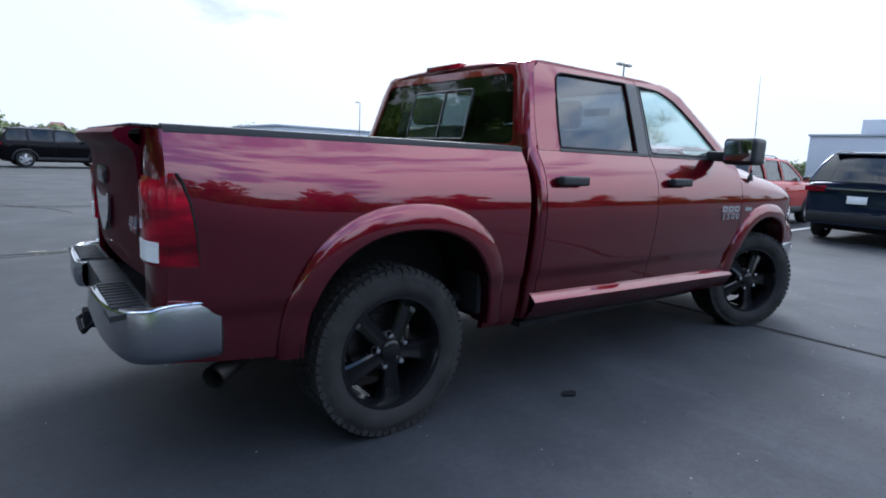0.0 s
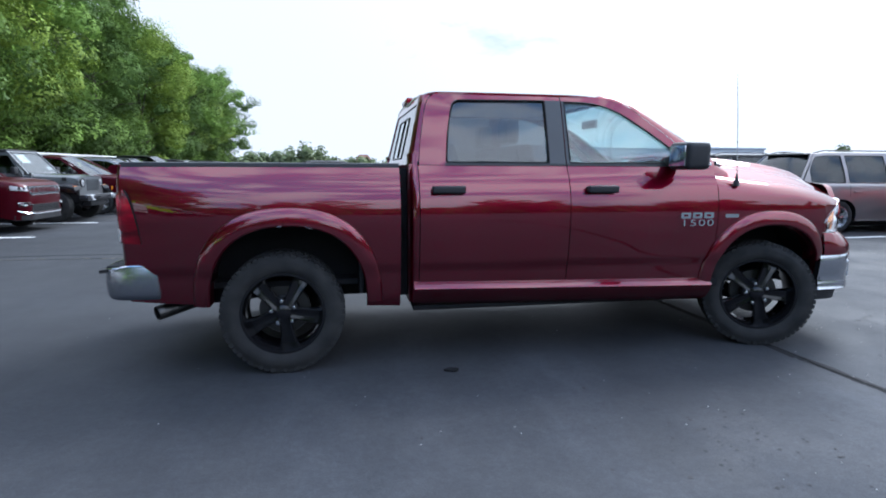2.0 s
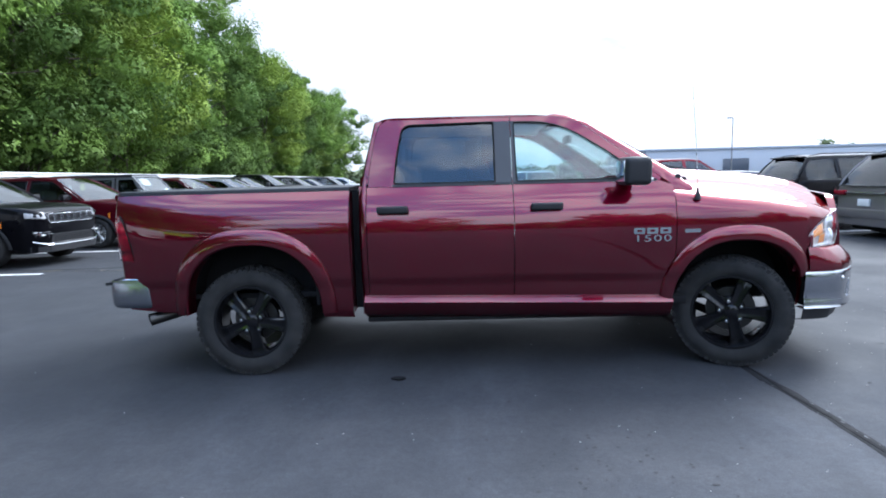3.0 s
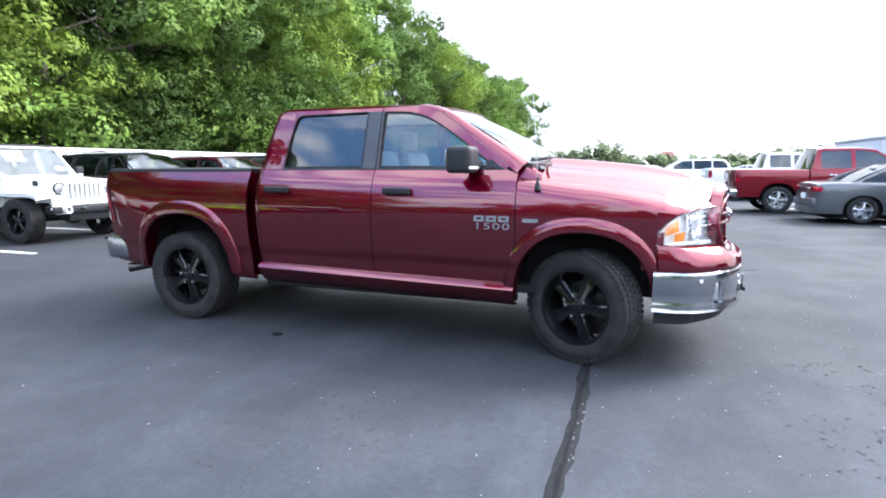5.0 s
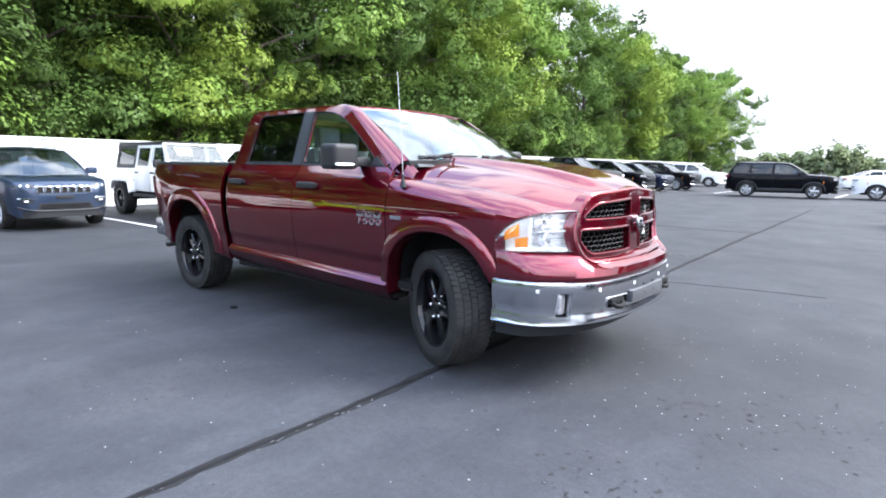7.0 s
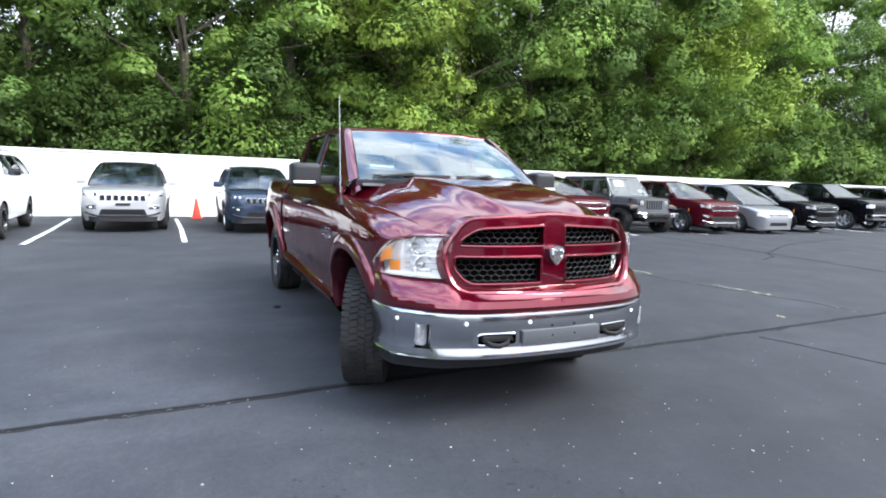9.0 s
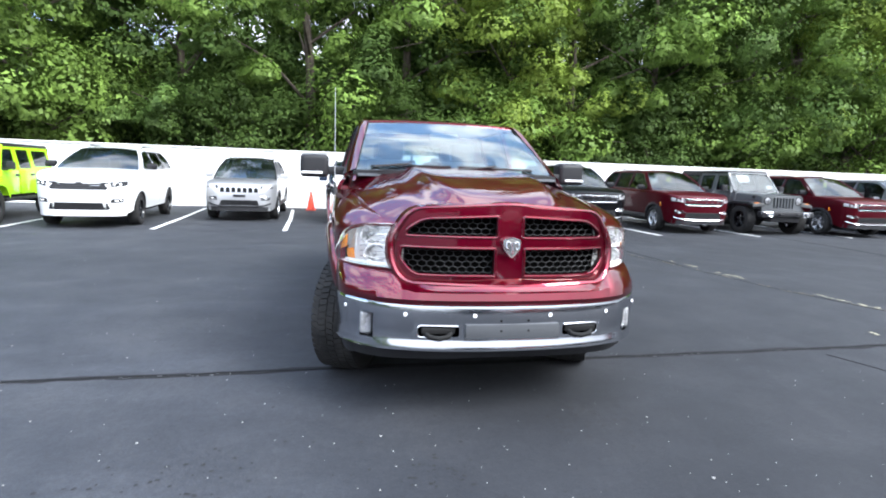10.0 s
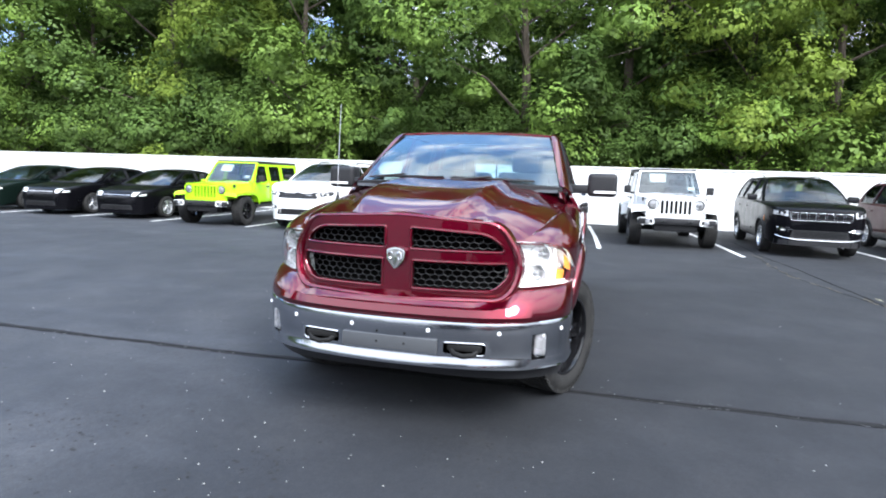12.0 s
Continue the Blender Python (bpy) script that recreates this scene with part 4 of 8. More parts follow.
    glass_part("slider_pane", plate(dense(slide, 0.1), [], inset), M_GLASS, bw, "pale clear sliding pane")
    part("slider_edge", tube([inset(*p) for p in dense(slide, 0.1)] + [inset(*slide[0])], 0.008, 6, caps=False), M_BLACKGL, bw)
    part("slider_frame", tube([inset(-0.04, 1.44), inset(-0.04, 1.73)], 0.010, 6), M_BLACKGL, bw)
    part("high_brake_lamp", box(0.925, 0.99, -0.16, 0.20, 1.872, 1.906, 0.008), M_LENS_RED, T, "red high brake lamp with clear ends")
    part("roof_fin", box(1.30, 1.42, -0.02, 0.02, 1.915, 1.955, 0.015), M_BLACKGL, T)

    # interior
    part("cab_floor", box(0.86, 3.25, -0.86, 0.86, 0.46, 0.52, 0.01), M_DARK, T)
    for y in (-0.38, 0.38):
        seat(T, 2.10, y)
        seat(T, 1.50, y, 0.66, "rear_seat")
    part("dashboard", rim(grid([[(x, y, z) for y in span(-0.80, 0.80, 8)] for x, z in ((2.55, 0.80), (2.52, 1.10), (2.56, 1.27), (2.66, 1.32), (3.10, 1.36), (3.24, 1.40))]), (0.02, 0, -0.02)), M_DASH, T, "dark grey dashboard")
    sw = part("steering_wheel", tube([(2.42 + 0.07 * math.sin(t) * -1, 0.40 + 0.19 * math.cos(t), 1.19 + 0.18 * math.sin(t)) for t in span(0, 2 * math.pi, 28)], 0.016, 8, caps=False), M_DASH, T, "black steering wheel")
    part("steering_column", tube([(2.43, 0.40, 1.19), (2.70, 0.40, 1.10)], [0.06, 0.05], 10), M_DASH, sw)
    part("rear_view_mirror", box(2.52, 2.55, -0.13, 0.13, 1.70, 1.77, 0.012), M_BLACKPL, T, "black rear-view mirror")

    # front: hood, grille, fascia, bumper
    part("hood", hood_mesh(), M_RED, T)
    out = rounded([(-0.555, 1.216), (0, 1.246), (0.555, 1.216), (0.672, 1.04), (0.664, 0.90), (0.60, 0.808), (0, 0.795), (-0.60, 0.808), (-0.664, 0.90), (-0.672, 1.04)], 0.07)
    holes = []
    for s in (-1, 1):
        holes.append(rounded([(s * 0.074, 1.066), (s * 0.074, 1.188), (s * 0.50, 1.166), (s * 0.588, 1.10), (s * 0.592, 1.066)], [0.015, 0.015, 0.06, 0.03, 0.015]))
        holes.append(rounded([(s * 0.086, 0.846), (s * 0.086, 1.004), (s * 0.612, 1.004), (s * 0.628, 0.94), (s * 0.55, 0.846)], [0.015, 0.015, 0.015, 0.04, 0.05]))
    gr = part("grille_surround", plate(dense(out, 0.05), [dense(h, 0.05) for h in holes], lambda u, v: (panel_x(u, v), u, v), (-0.05, 0, 0)), M_RED, T, "red painted cross-bar grille surround")
    for h in holes:
        ring = [Vector((panel_x(p[0], p[1]) + 0.001, p[0], p[1])) for p in dense(h, 0.04)]
        part("opening_trim", tube(ring + ring[:1], 0.0085, 8, caps=False), M_RED, gr)
        part("grille_mesh", honeycomb([(p[0], p[1]) for p in h], 0.03), M_HONEY, gr, "black honeycomb grille mesh")
    # flat black sheet standing in for the shade behind the openings
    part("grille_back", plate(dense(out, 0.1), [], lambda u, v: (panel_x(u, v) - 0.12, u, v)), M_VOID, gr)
    # outer painted hoop that runs from the hood edge down round the grille
    rows = []
    for k in range(60):
        i = k / 60 * len(out)
        p, q = out[int(i) % len(out)], out[(int(i) + 1) % len(out)]
        f = i - int(i)
        y, z = p[0] + (q[0] - p[0]) * f, p[1] + (q[1] - p[1]) * f
        cy, cz = y / 0.67, (z - 1.0) / 0.22
        d = Vector((cy, cz * 0.6)).normalized()
        rows.append([(grille_x(y, z) - 0.07, y + d.x * 0.034, z + d.y * 0.026), (grille_x(y, z) - 0.006, y + d.x * 0.024, z + d.y * 0.020), (grille_x(y, z) + 0.005, y + d.x * 0.010, z + d.y * 0.008), (grille_x(y, z) + 0.002, y - d.x * 0.006, z - d.y * 0.006), (grille_x(y, z) - 0.012, y - d.x * 0.016, z - d.y * 0.016), (panel_x(y, z) - 0.004, y - d.x * 0.030, z - d.y * 0.034)])
    part("grille_hoop", grid(rows + rows[:1]), M_RED, gr)
    shield = rounded([(-0.048, 1.055), (0, 1.068), (0.048, 1.055), (0.045, 1.005), (0.0, 0.955), (-0.045, 1.005)], 0.014)
    shield = [(p[0] * 1.12, 1.013 + (p[1] - 1.013) * 1.12) for p in shield]
    em = part("emblem", plate(shield, [], lambda u, v: (4.598 - 0.08 * (v - 1.0), u, v), (-0.03, 0, 0)), M_CHROME, gr, "chrome shield emblem")
    inner = [(p[0] * 0.84, 1.013 + (p[1] - 1.013) * 0.84) for p in shield]
    part("emblem_field", plate(inner, [], lambda u, v: (4.601 - 0.08 * (v - 1.0), u, v), (-0.006, 0, 0)), M_STEEL, em)
    part("emblem_mark", plate(rounded([(-0.013, 1.042), (0.013, 1.042), (0.010, 0.985), (0.0, 0.972), (-0.010, 0.985)], 0.005), [], lambda u, v: (4.606 - 0.08 * (v - 1.0), u, v), (-0.006, 0, 0)), M_CHROME, em)
    for s in (-1, 1):
        arc = [(4.606 - 0.08 * (z - 1.0), s * y, z) for y, z in ((0.012, 1.040), (0.024, 1.049), (0.035, 1.040), (0.037, 1.020), (0.029, 1.004), (0.020, 1.008), (0.021, 1.020))]
        part("emblem_mark", tube(arc, 0.0055, 6), M_CHROME, em)

    rows = []
    for i in range(-40, 41):
        u, s = abs(i) / 40, (1 if i >= 0 else -1)
        x, y = bumper_pt(u)
        top = line([(0, 0.792), (0.52, 0.798), (0.60, 0.815), (0.665, 0.868), (1, 0.870)], y)
        inn = line([(0, 0.045), (0.48, 0.05), (0.60, 0.11), (0.725, 0.142), (0.915, 0.150), (0.95, 0.11), (0.97, 0.015)], y)
        d = line([(0, 1), (0.9, 0.8), (0.95, 0.2), (1, 0)], y)
        rows.append([(x - 0.03 * d, s * (y - 0.012 * (1 - d)), 0.695), (x - 0.008 * d, s * y, 0.700), (x + 0.004 * d, s * (y + 0.002), 0.725), (x - 0.002 - inn * 0.10, s * y, 0.765 if top < 0.81 else 0.775), (x - inn * 0.62, s * (y - 0.004), top - 0.022), (x - inn, s * (y - 0.010), top), (x - inn - 0.06, s * (y - 0.03), top - line([(0.5, 0.022), (0.62, -0.003)], y))])
    part("front_fascia", grid(rows), M_RED, T)

    us = sorted(set([i / 48 for i in range(49)] + [bumper_u(v) for v in (0.285, 0.555, 0.772, 0.842)]))
    zs = [(0.699, -0.05), (0.701, -0.016), (0.693, -0.001), (0.680, 0.004), (0.628, 0.004), (0.596, 0.002), (0.55, -0.003), (0.507, -0.010), (0.490, -0.006), (0.470, 0.002), (0.450, 0.009), (0.438, 0.008), (0.430, -0.03), (0.436, -0.10)]
    bm = bmesh.new()
    cols = []
    for i in range(-len(us) + 1, len(us)):
        u, s = us[abs(i)], (1 if i >= 0 else -1)
        x, y = bumper_pt(u)
        d = line([(0, 1), (0.88, 0.85), (0.95, 0.3), (0.97, 0.0)], y)
        dz = -0.012 * max(0, (y - 0.6) / 0.37) if y > 0.6 else 0
        lip = line([(0.6, 1.0), (0.9, 0.2)], y)
        cols.append([((x + o * d * (lip if 0.44 < z < 0.50 else 1)), s * (y + o * (1 - d) * (lip if 0.44 < z < 0.50 else 1)), z + (dz if z < 0.5 else 0)) for z, o in zs])
    vs = [[bm.verts.new(p) for p in c] for c in cols]
    for a, b in zip(vs, vs[1:]):
        ym = abs((a[4].co.y + b[4].co.y) / 2)
        for k in range(len(zs) - 1):
            zm = (zs[k][0] + zs[k + 1][0]) / 2
            if 0.285 < ym < 0.555 and 0.507 < zm < 0.596:
                continue
            if 0.772 < ym < 0.842 and 0.492 < zm < 0.628:
                continue
            bm.faces.new((a[k], b[k], b[k + 1], a[k + 1]))
    fb = part("front_bumper", rim(bm, (-0.03, 0, 0)), M_BUMPER, T, "bright chrome front bumper")
    for s in (-1, 1):
        # black box standing in for the shade inside the hook opening
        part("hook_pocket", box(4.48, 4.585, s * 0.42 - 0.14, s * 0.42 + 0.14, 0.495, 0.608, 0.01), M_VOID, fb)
        part("tow_hook", tube([(4.58, s * 0.495, 0.55), (4.64, s * 0.495, 0.545), (4.665, s * 0.475, 0.524), (4.675, s * 0.42, 0.515), (4.665, s * 0.365, 0.524), (4.64, s * 0.345, 0.545), (4.58, s * 0.345, 0.55)], 0.015, 10), M_RUBBER, fb, "black tow hook")
        part("hook_mount", box(4.60, 4.655, s * 0.42 - 0.095, s * 0.42 + 0.095, 0.535, 0.572, 0.010), M_RUBBER, fb)
        surround = rounded([(0.279, 0.499), (0.279, 0.603), (0.565, 0.603), (0.565, 0.499)], 0.004)
        opening = rounded([(0.306, 0.519), (0.306, 0.580), (0.536, 0.580), (0.536, 0.519)], [0.018, 0.018, 0.030, 0.030], 6)
        part("hook_surround", plate(dense(surround, 0.03), [dense(opening, 0.03)], lambda u, v: (bumper_pt(bumper_u(u))[0] - 0.002, s * u, v), (-0.03, 0, 0)), M_BUMPER, fb, "chrome hook surround")
        lip2 = [(bumper_pt(bumper_u(y))[0] + 0.002, s * y, z) for y, z in rounded([(0.310, 0.582), (0.539, 0.582), (0.539, 0.517), (0.49, 0.517)], [0.01, 0.030, 0.030, 0.01], 6)]
        part("chrome_edge", tube(lip2, 0.0045, 6), M_CHROME, fb)
        x, y = bumper_pt(bumper_u(0.806))
        fog = part("fog_lamp", box(x - 0.07, x - 0.014, s * y - 0.036, s * y + 0.036, 0.496, 0.626, 0.022, seg=4), M_DULL, fb, "upright rounded fog lamp")
        fz = [(bumper_pt(bumper_u(yy))[0] - 0.006, s * yy, zz) for yy, zz in ((0.776, 0.50), (0.776, 0.622), (0.838, 0.622), (0.838, 0.50))]
        fr = bmesh.new()
        fr.faces.new([fr.verts.new(p) for p in fz])
        glass_part("fog_lens", fr, M_LENS, fog)
        for yv in (0.22, 0.60, 0.915):
            x, y = bumper_pt(bumper_u(yv))
            part("park_sensor", lathe([(0.0, 0.008), (0.010, 0.007), (0.0125, 0.003), (0.0125, -0.01)], 16, centre=(x, s * y, 0.641), axis="x"), M_REFL, fb, "round silver parking sensor")
    part("plate_panel", box(4.655, 4.690, -0.275, 0.275, 0.515, 0.594, 0.006), M_PLATE, fb, "blank grey plate panel")
    for y, z in ((-0.07, 0.612), (0.09, 0.612), (-0.07, 0.556), (0.09, 0.556)):
        part("plate_hole", lathe([(0, 0.003), (0.007, 0.002), (0.007, -0.01)], 10, centre=(4.689 if z < 0.6 else 4.682, y, z), axis="x"), M_DARK, fb)
    rows = []
    for i in range(-30, 31):
        u, s = abs(i) / 30, (1 if i >= 0 else -1)
        x, y = bumper_pt(u)
        d = line([(0, 1), (0.9, 0.7), (0.97, 0.2)], y)
        zb = line([(0, 0.37), (0.6, 0.36), (0.97, 0.335)], y)
        rows.append([(x - 0.06 * d, s * (y - 0.03), 0.44), (x - 0.08 * d, s * (y - 0.035), 0.40), (x - 0.10 * d, s * (y - 0.04), zb), (x - 0.16, s * (y - 0.06), zb)])
    part("air_dam", grid(rows), M_BLACKPL, T, "black plastic air dam")
    part("core_support", box(4.05, 4.25, -0.60, 0.60, 0.42, 1.08, 0.02), M_DARK, T)

    # wheels: the front pair is steered to the right
    for s in (-1, 1):
        turn = 0 if s < 0 else 180
        make_wheel(T, pose(0.0, s * 0.815, 0.405, 0, 0, turn), spin=29)
        make_wheel(T, pose(3.585, s * 0.845, 0.405, 0, 0, turn - 24), spin=22)
    # chassis
    for s in (-1, 1):
        part("frame_rail", box(-0.9, 4.3, s * 0.45 - 0.04, s * 0.45 + 0.04, 0.42, 0.55, 0.01), M_DARK, T)
        part("lower_arm", tube([(3.45, s * 0.35, 0.36), (3.57, s * 0.74, 0.33), (3.70, s * 0.35, 0.36)], 0.035, 8), M_DARK, T)
        part("shock_absorber", tube([(0.15, s * 0.50, 0.33), (0.30, s * 0.52, 0.75)], 0.03, 10), M_DARK, T)
    part("rear_axle", tube([(0, -0.72, 0.405), (0, -0.14, 0.405), (0, 0, 0.40), (0, 0.14, 0.405), (0, 0.72, 0.405)], [0.045, 0.05, 0.15, 0.05, 0.045], 14), M_DARK, T)
    part("gearbox", box(1.6, 3.2, -0.25, 0.25, 0.33, 0.55, 0.06), M_DARK, T)
    part("fuel_tank", box(0.75, 1.9, 0.0, 0.42, 0.32, 0.52, 0.06), M_DARK, T)
    part("spare_wheel", lathe([(0.16, 0.34), (0.34, 0.33), (0.37, 0.37), (0.37, 0.45), (0.3, 0.5)], 28, centre=(-0.52, 0.0, 0.03), axis="z"), M_DARK, T)

    # aerial on the right front wing, and the badges on the doors
    base = part("aerial", lathe([(0.024, 0.0), (0.020, 0.03), (0.011, 0.055), (0.006, 0.09)], 14, centre=(3.262, -(side_w(3.26, 1.255) + 0.004), 1.235), axis="z"), M_BLACKPL, T, "thin whip aerial on a black base")
    part("aerial_rod", tube([(3.262, -0.972, 1.31), (3.235, -0.972, 1.70), (3.205, -0.972, 2.03)], [0.0035, 0.003, 0.002], 6), M_ALLOY, base)
    for s in (-1, 1):
        w = lambda x, z: s * (side_w(x, z) + 0.004)
        rot = pose(0, 0, 0, 90, 0, 0) if s < 0 else pose(0, 0, 0, 90, 0, 180)
        for k in range(3):
            x0 = 2.805 + 0.092 * k
            blk = rounded([(x0, 1.002), (x0, 1.046), (x0 + 0.078, 1.046), (x0 + 0.078, 1.002)], 0.008)
            hole = rounded([(x0 + 0.022, 1.018), (x0 + 0.022, 1.032), (x0 + 0.056, 1.032), (x0 + 0.056, 1.018)], 0.004)
            part("badge_block", plate(blk, [hole], lambda u, v: (u, s * (side_w(u, v) + 0.006), v), (0, -s * 0.008, 0)), M_CHROME, T, "chrome badge block")
        for k, ch in enumerate("1500"):
            xd = 2.80 + 0.070 * k if s < 0 else 3.08 - 0.070 * k
            xd += 0.034 * (1 if s < 0 else -1)
            text_mesh("model_number", ch, 0.078, 0.004, M_CHROME, T, Matrix.Translation((xd, w(xd, 0.965), 0.968)) @ rot @ Matrix.Diagonal((1.55, 0.86, 1, 1)), "chrome digit " + ch)
        part("engine_badge", plate(rounded([(3.165, 1.005), (3.165, 1.032), (3.275, 1.032), (3.275, 1.005)], 0.006), [], lambda u, v: (u, s * (side_w(u, v) + 0.006), v), (0, -s * 0.008, 0)), M_CHROME, T, "small chrome badge bar")
    return T


build_truck()

# ---------------------------------------------------------------- parked vehicles
M_TAG = plain("yellow_green_paper", (0.75, 0.80, 0.12), 0.7)


def car_wheel(parent, m, r, metal, spokes, width=0.23, blocks=0, label="silver alloy wheel"):
    rim_r = r * (0.62 if not blocks else 0.56)
    h = width / 2
    bm = lathe([(rim_r + 0.012, -h * 0.90), (rim_r - 0.004, -h * 0.90), (rim_r - 0.018, -h * 0.6), (rim_r - 0.02, h * 0.8)], 36)
    wheel = part("wheel", bm, metal, parent, label)
    wheel.matrix_basis = m
    tyre = part("tyre", tyre_mesh(r, width, rim_r, 40), M_TYRE, wheel, "black tyre")
    if blocks:
        tagged(part("tread", tread_mesh(r, width, blocks), M_TYRE, tyre), kind="stuff")
    me = None
    for k in range(spokes):
        if me is None:
            sp = part("spoke", spoke_mesh(0.03, rim_r - 0.008, h * 0.75), metal, wheel)
            me = sp.data
        else:
            sp = new("spoke", me)
            sp.parent = wheel
        sp.matrix_basis = pose(0, 0, 0, 0, 360 / spokes * k + 8, 0) @ Matrix.Diagonal((0.85 if spokes <= 5 else 0.5, 1, 1, 1))
    part("hub", lathe([(0.0, -h * 0.85), (0.035, -h * 0.82), (0.06, -h * 0.6), (0.06, 0)], 18), metal, wheel)
    part("brake_disc", lathe([(0.05, 0.0), (rim_r * 0.72, 0.0), (rim_r * 0.72, 0.03)], 24), M_STEEL, wheel)
    return wheel


def put_wheels(T, front_x, rear_x, track, r, metal, spokes, width=0.23, blocks=0, label="silver alloy wheel"):
    for x in (front_x, rear_x):
        for s in (-1, 1):
            car_wheel(T, pose(x, s * track, r, 0, 0, 0 if s < 0 else 180), r, metal, spokes, width, blocks, label)


def slab(x0, x1, y0, y1, z0, z1, b=0.02):
    return box(min(x0, x1), max(x0, x1), min(y0, y1), max(y0, y1), z0, z1, b)


SUV = dict(L=4.9, W=1.95, H=1.78, fa=1.46, ra=-1.46, r=0.37, sill=0.36, belt=1.18,
           top=[(-2.45, 0.62), (-2.43, 1.0), (-2.36, 1.14), (-2.1, 1.20), (0.6, 1.17), (0.95, 1.17), (1.5, 1.155), (2.05, 1.115), (2.26, 1.075), (2.36, 1.035), (2.42, 0.99), (2.445, 0.94), (2.45, 0.90)],
           xc=1.12, xr1=0.30, xr2=-1.95, xb=-2.32, wr=0.62, cuts=[(-2.1, -1.36), (-1.28, -0.36), (-0.28, 0.86)])
CROSS = dict(SUV, L=4.62, W=1.86, H=1.68, fa=1.36, ra=-1.36, r=0.36,
             top=[(-2.31, 0.62), (-2.29, 0.95), (-2.2, 1.06), (-1.9, 1.10), (0.5, 1.08), (0.85, 1.075), (1.4, 1.06), (1.9, 1.015), (2.12, 0.97), (2.22, 0.93), (2.28, 0.88), (2.305, 0.83), (2.31, 0.79)],
             belt=1.09, xc=1.05, xr1=0.20, xr2=-1.75, xb=-2.18, cuts=[(-1.95, -1.28), (-1.2, -0.34), (-0.26, 0.80)])
SPORT = dict(SUV, H=1.79, wr=0.59, taper=1.45, xc=1.10, xr1=0.26, belt=1.255,
             top=[(-2.45, 0.66), (-2.43, 1.06), (-2.36, 1.21), (-2.1, 1.275), (0.6, 1.25), (0.95, 1.25), (1.5, 1.235), (1.95, 1.185), (2.20, 1.125), (2.32, 1.055), (2.40, 0.96), (2.44, 0.83), (2.45, 0.70)])
SEDAN = dict(L=4.85, W=1.85, H=1.45, fa=1.42, ra=-1.42, r=0.33, sill=0.24, belt=0.97,
             top=[(-2.42, 0.55), (-2.40, 0.86), (-2.25, 0.97), (-1.7, 1.0), (-1.2, 0.99), (0.6, 0.95), (1.0, 0.94), (1.6, 0.895), (2.05, 0.835), (2.27, 0.77), (2.36, 0.71), (2.405, 0.64), (2.42, 0.56)],
             xc=1.18, xr1=0.28, xr2=-0.85, xb=-1.72, wr=0.56, cuts=[(-1.45, -0.98), (-0.92, -0.22), (-0.14, 0.92)])
VAN = dict(L=5.1, W=2.0, H=1.76, fa=1.58, ra=-1.50, r=0.35, sill=0.26, belt=1.06,
           top=[(-2.55, 0.6), (-2.53, 0.95), (-2.45, 1.05), (-2.2, 1.08), (0.8, 1.05), (1.3, 1.03), (1.75, 0.99), (2.15, 0.915), (2.38, 0.835), (2.48, 0.76), (2.53, 0.68), (2.55, 0.58)],
           xc=1.72, xr1=0.62, xr2=-2.02, xb=-2.44, wr=0.64, cuts=[(-2.2, -1.35), (-1.25, -0.25), (-0.15, 0.95)])


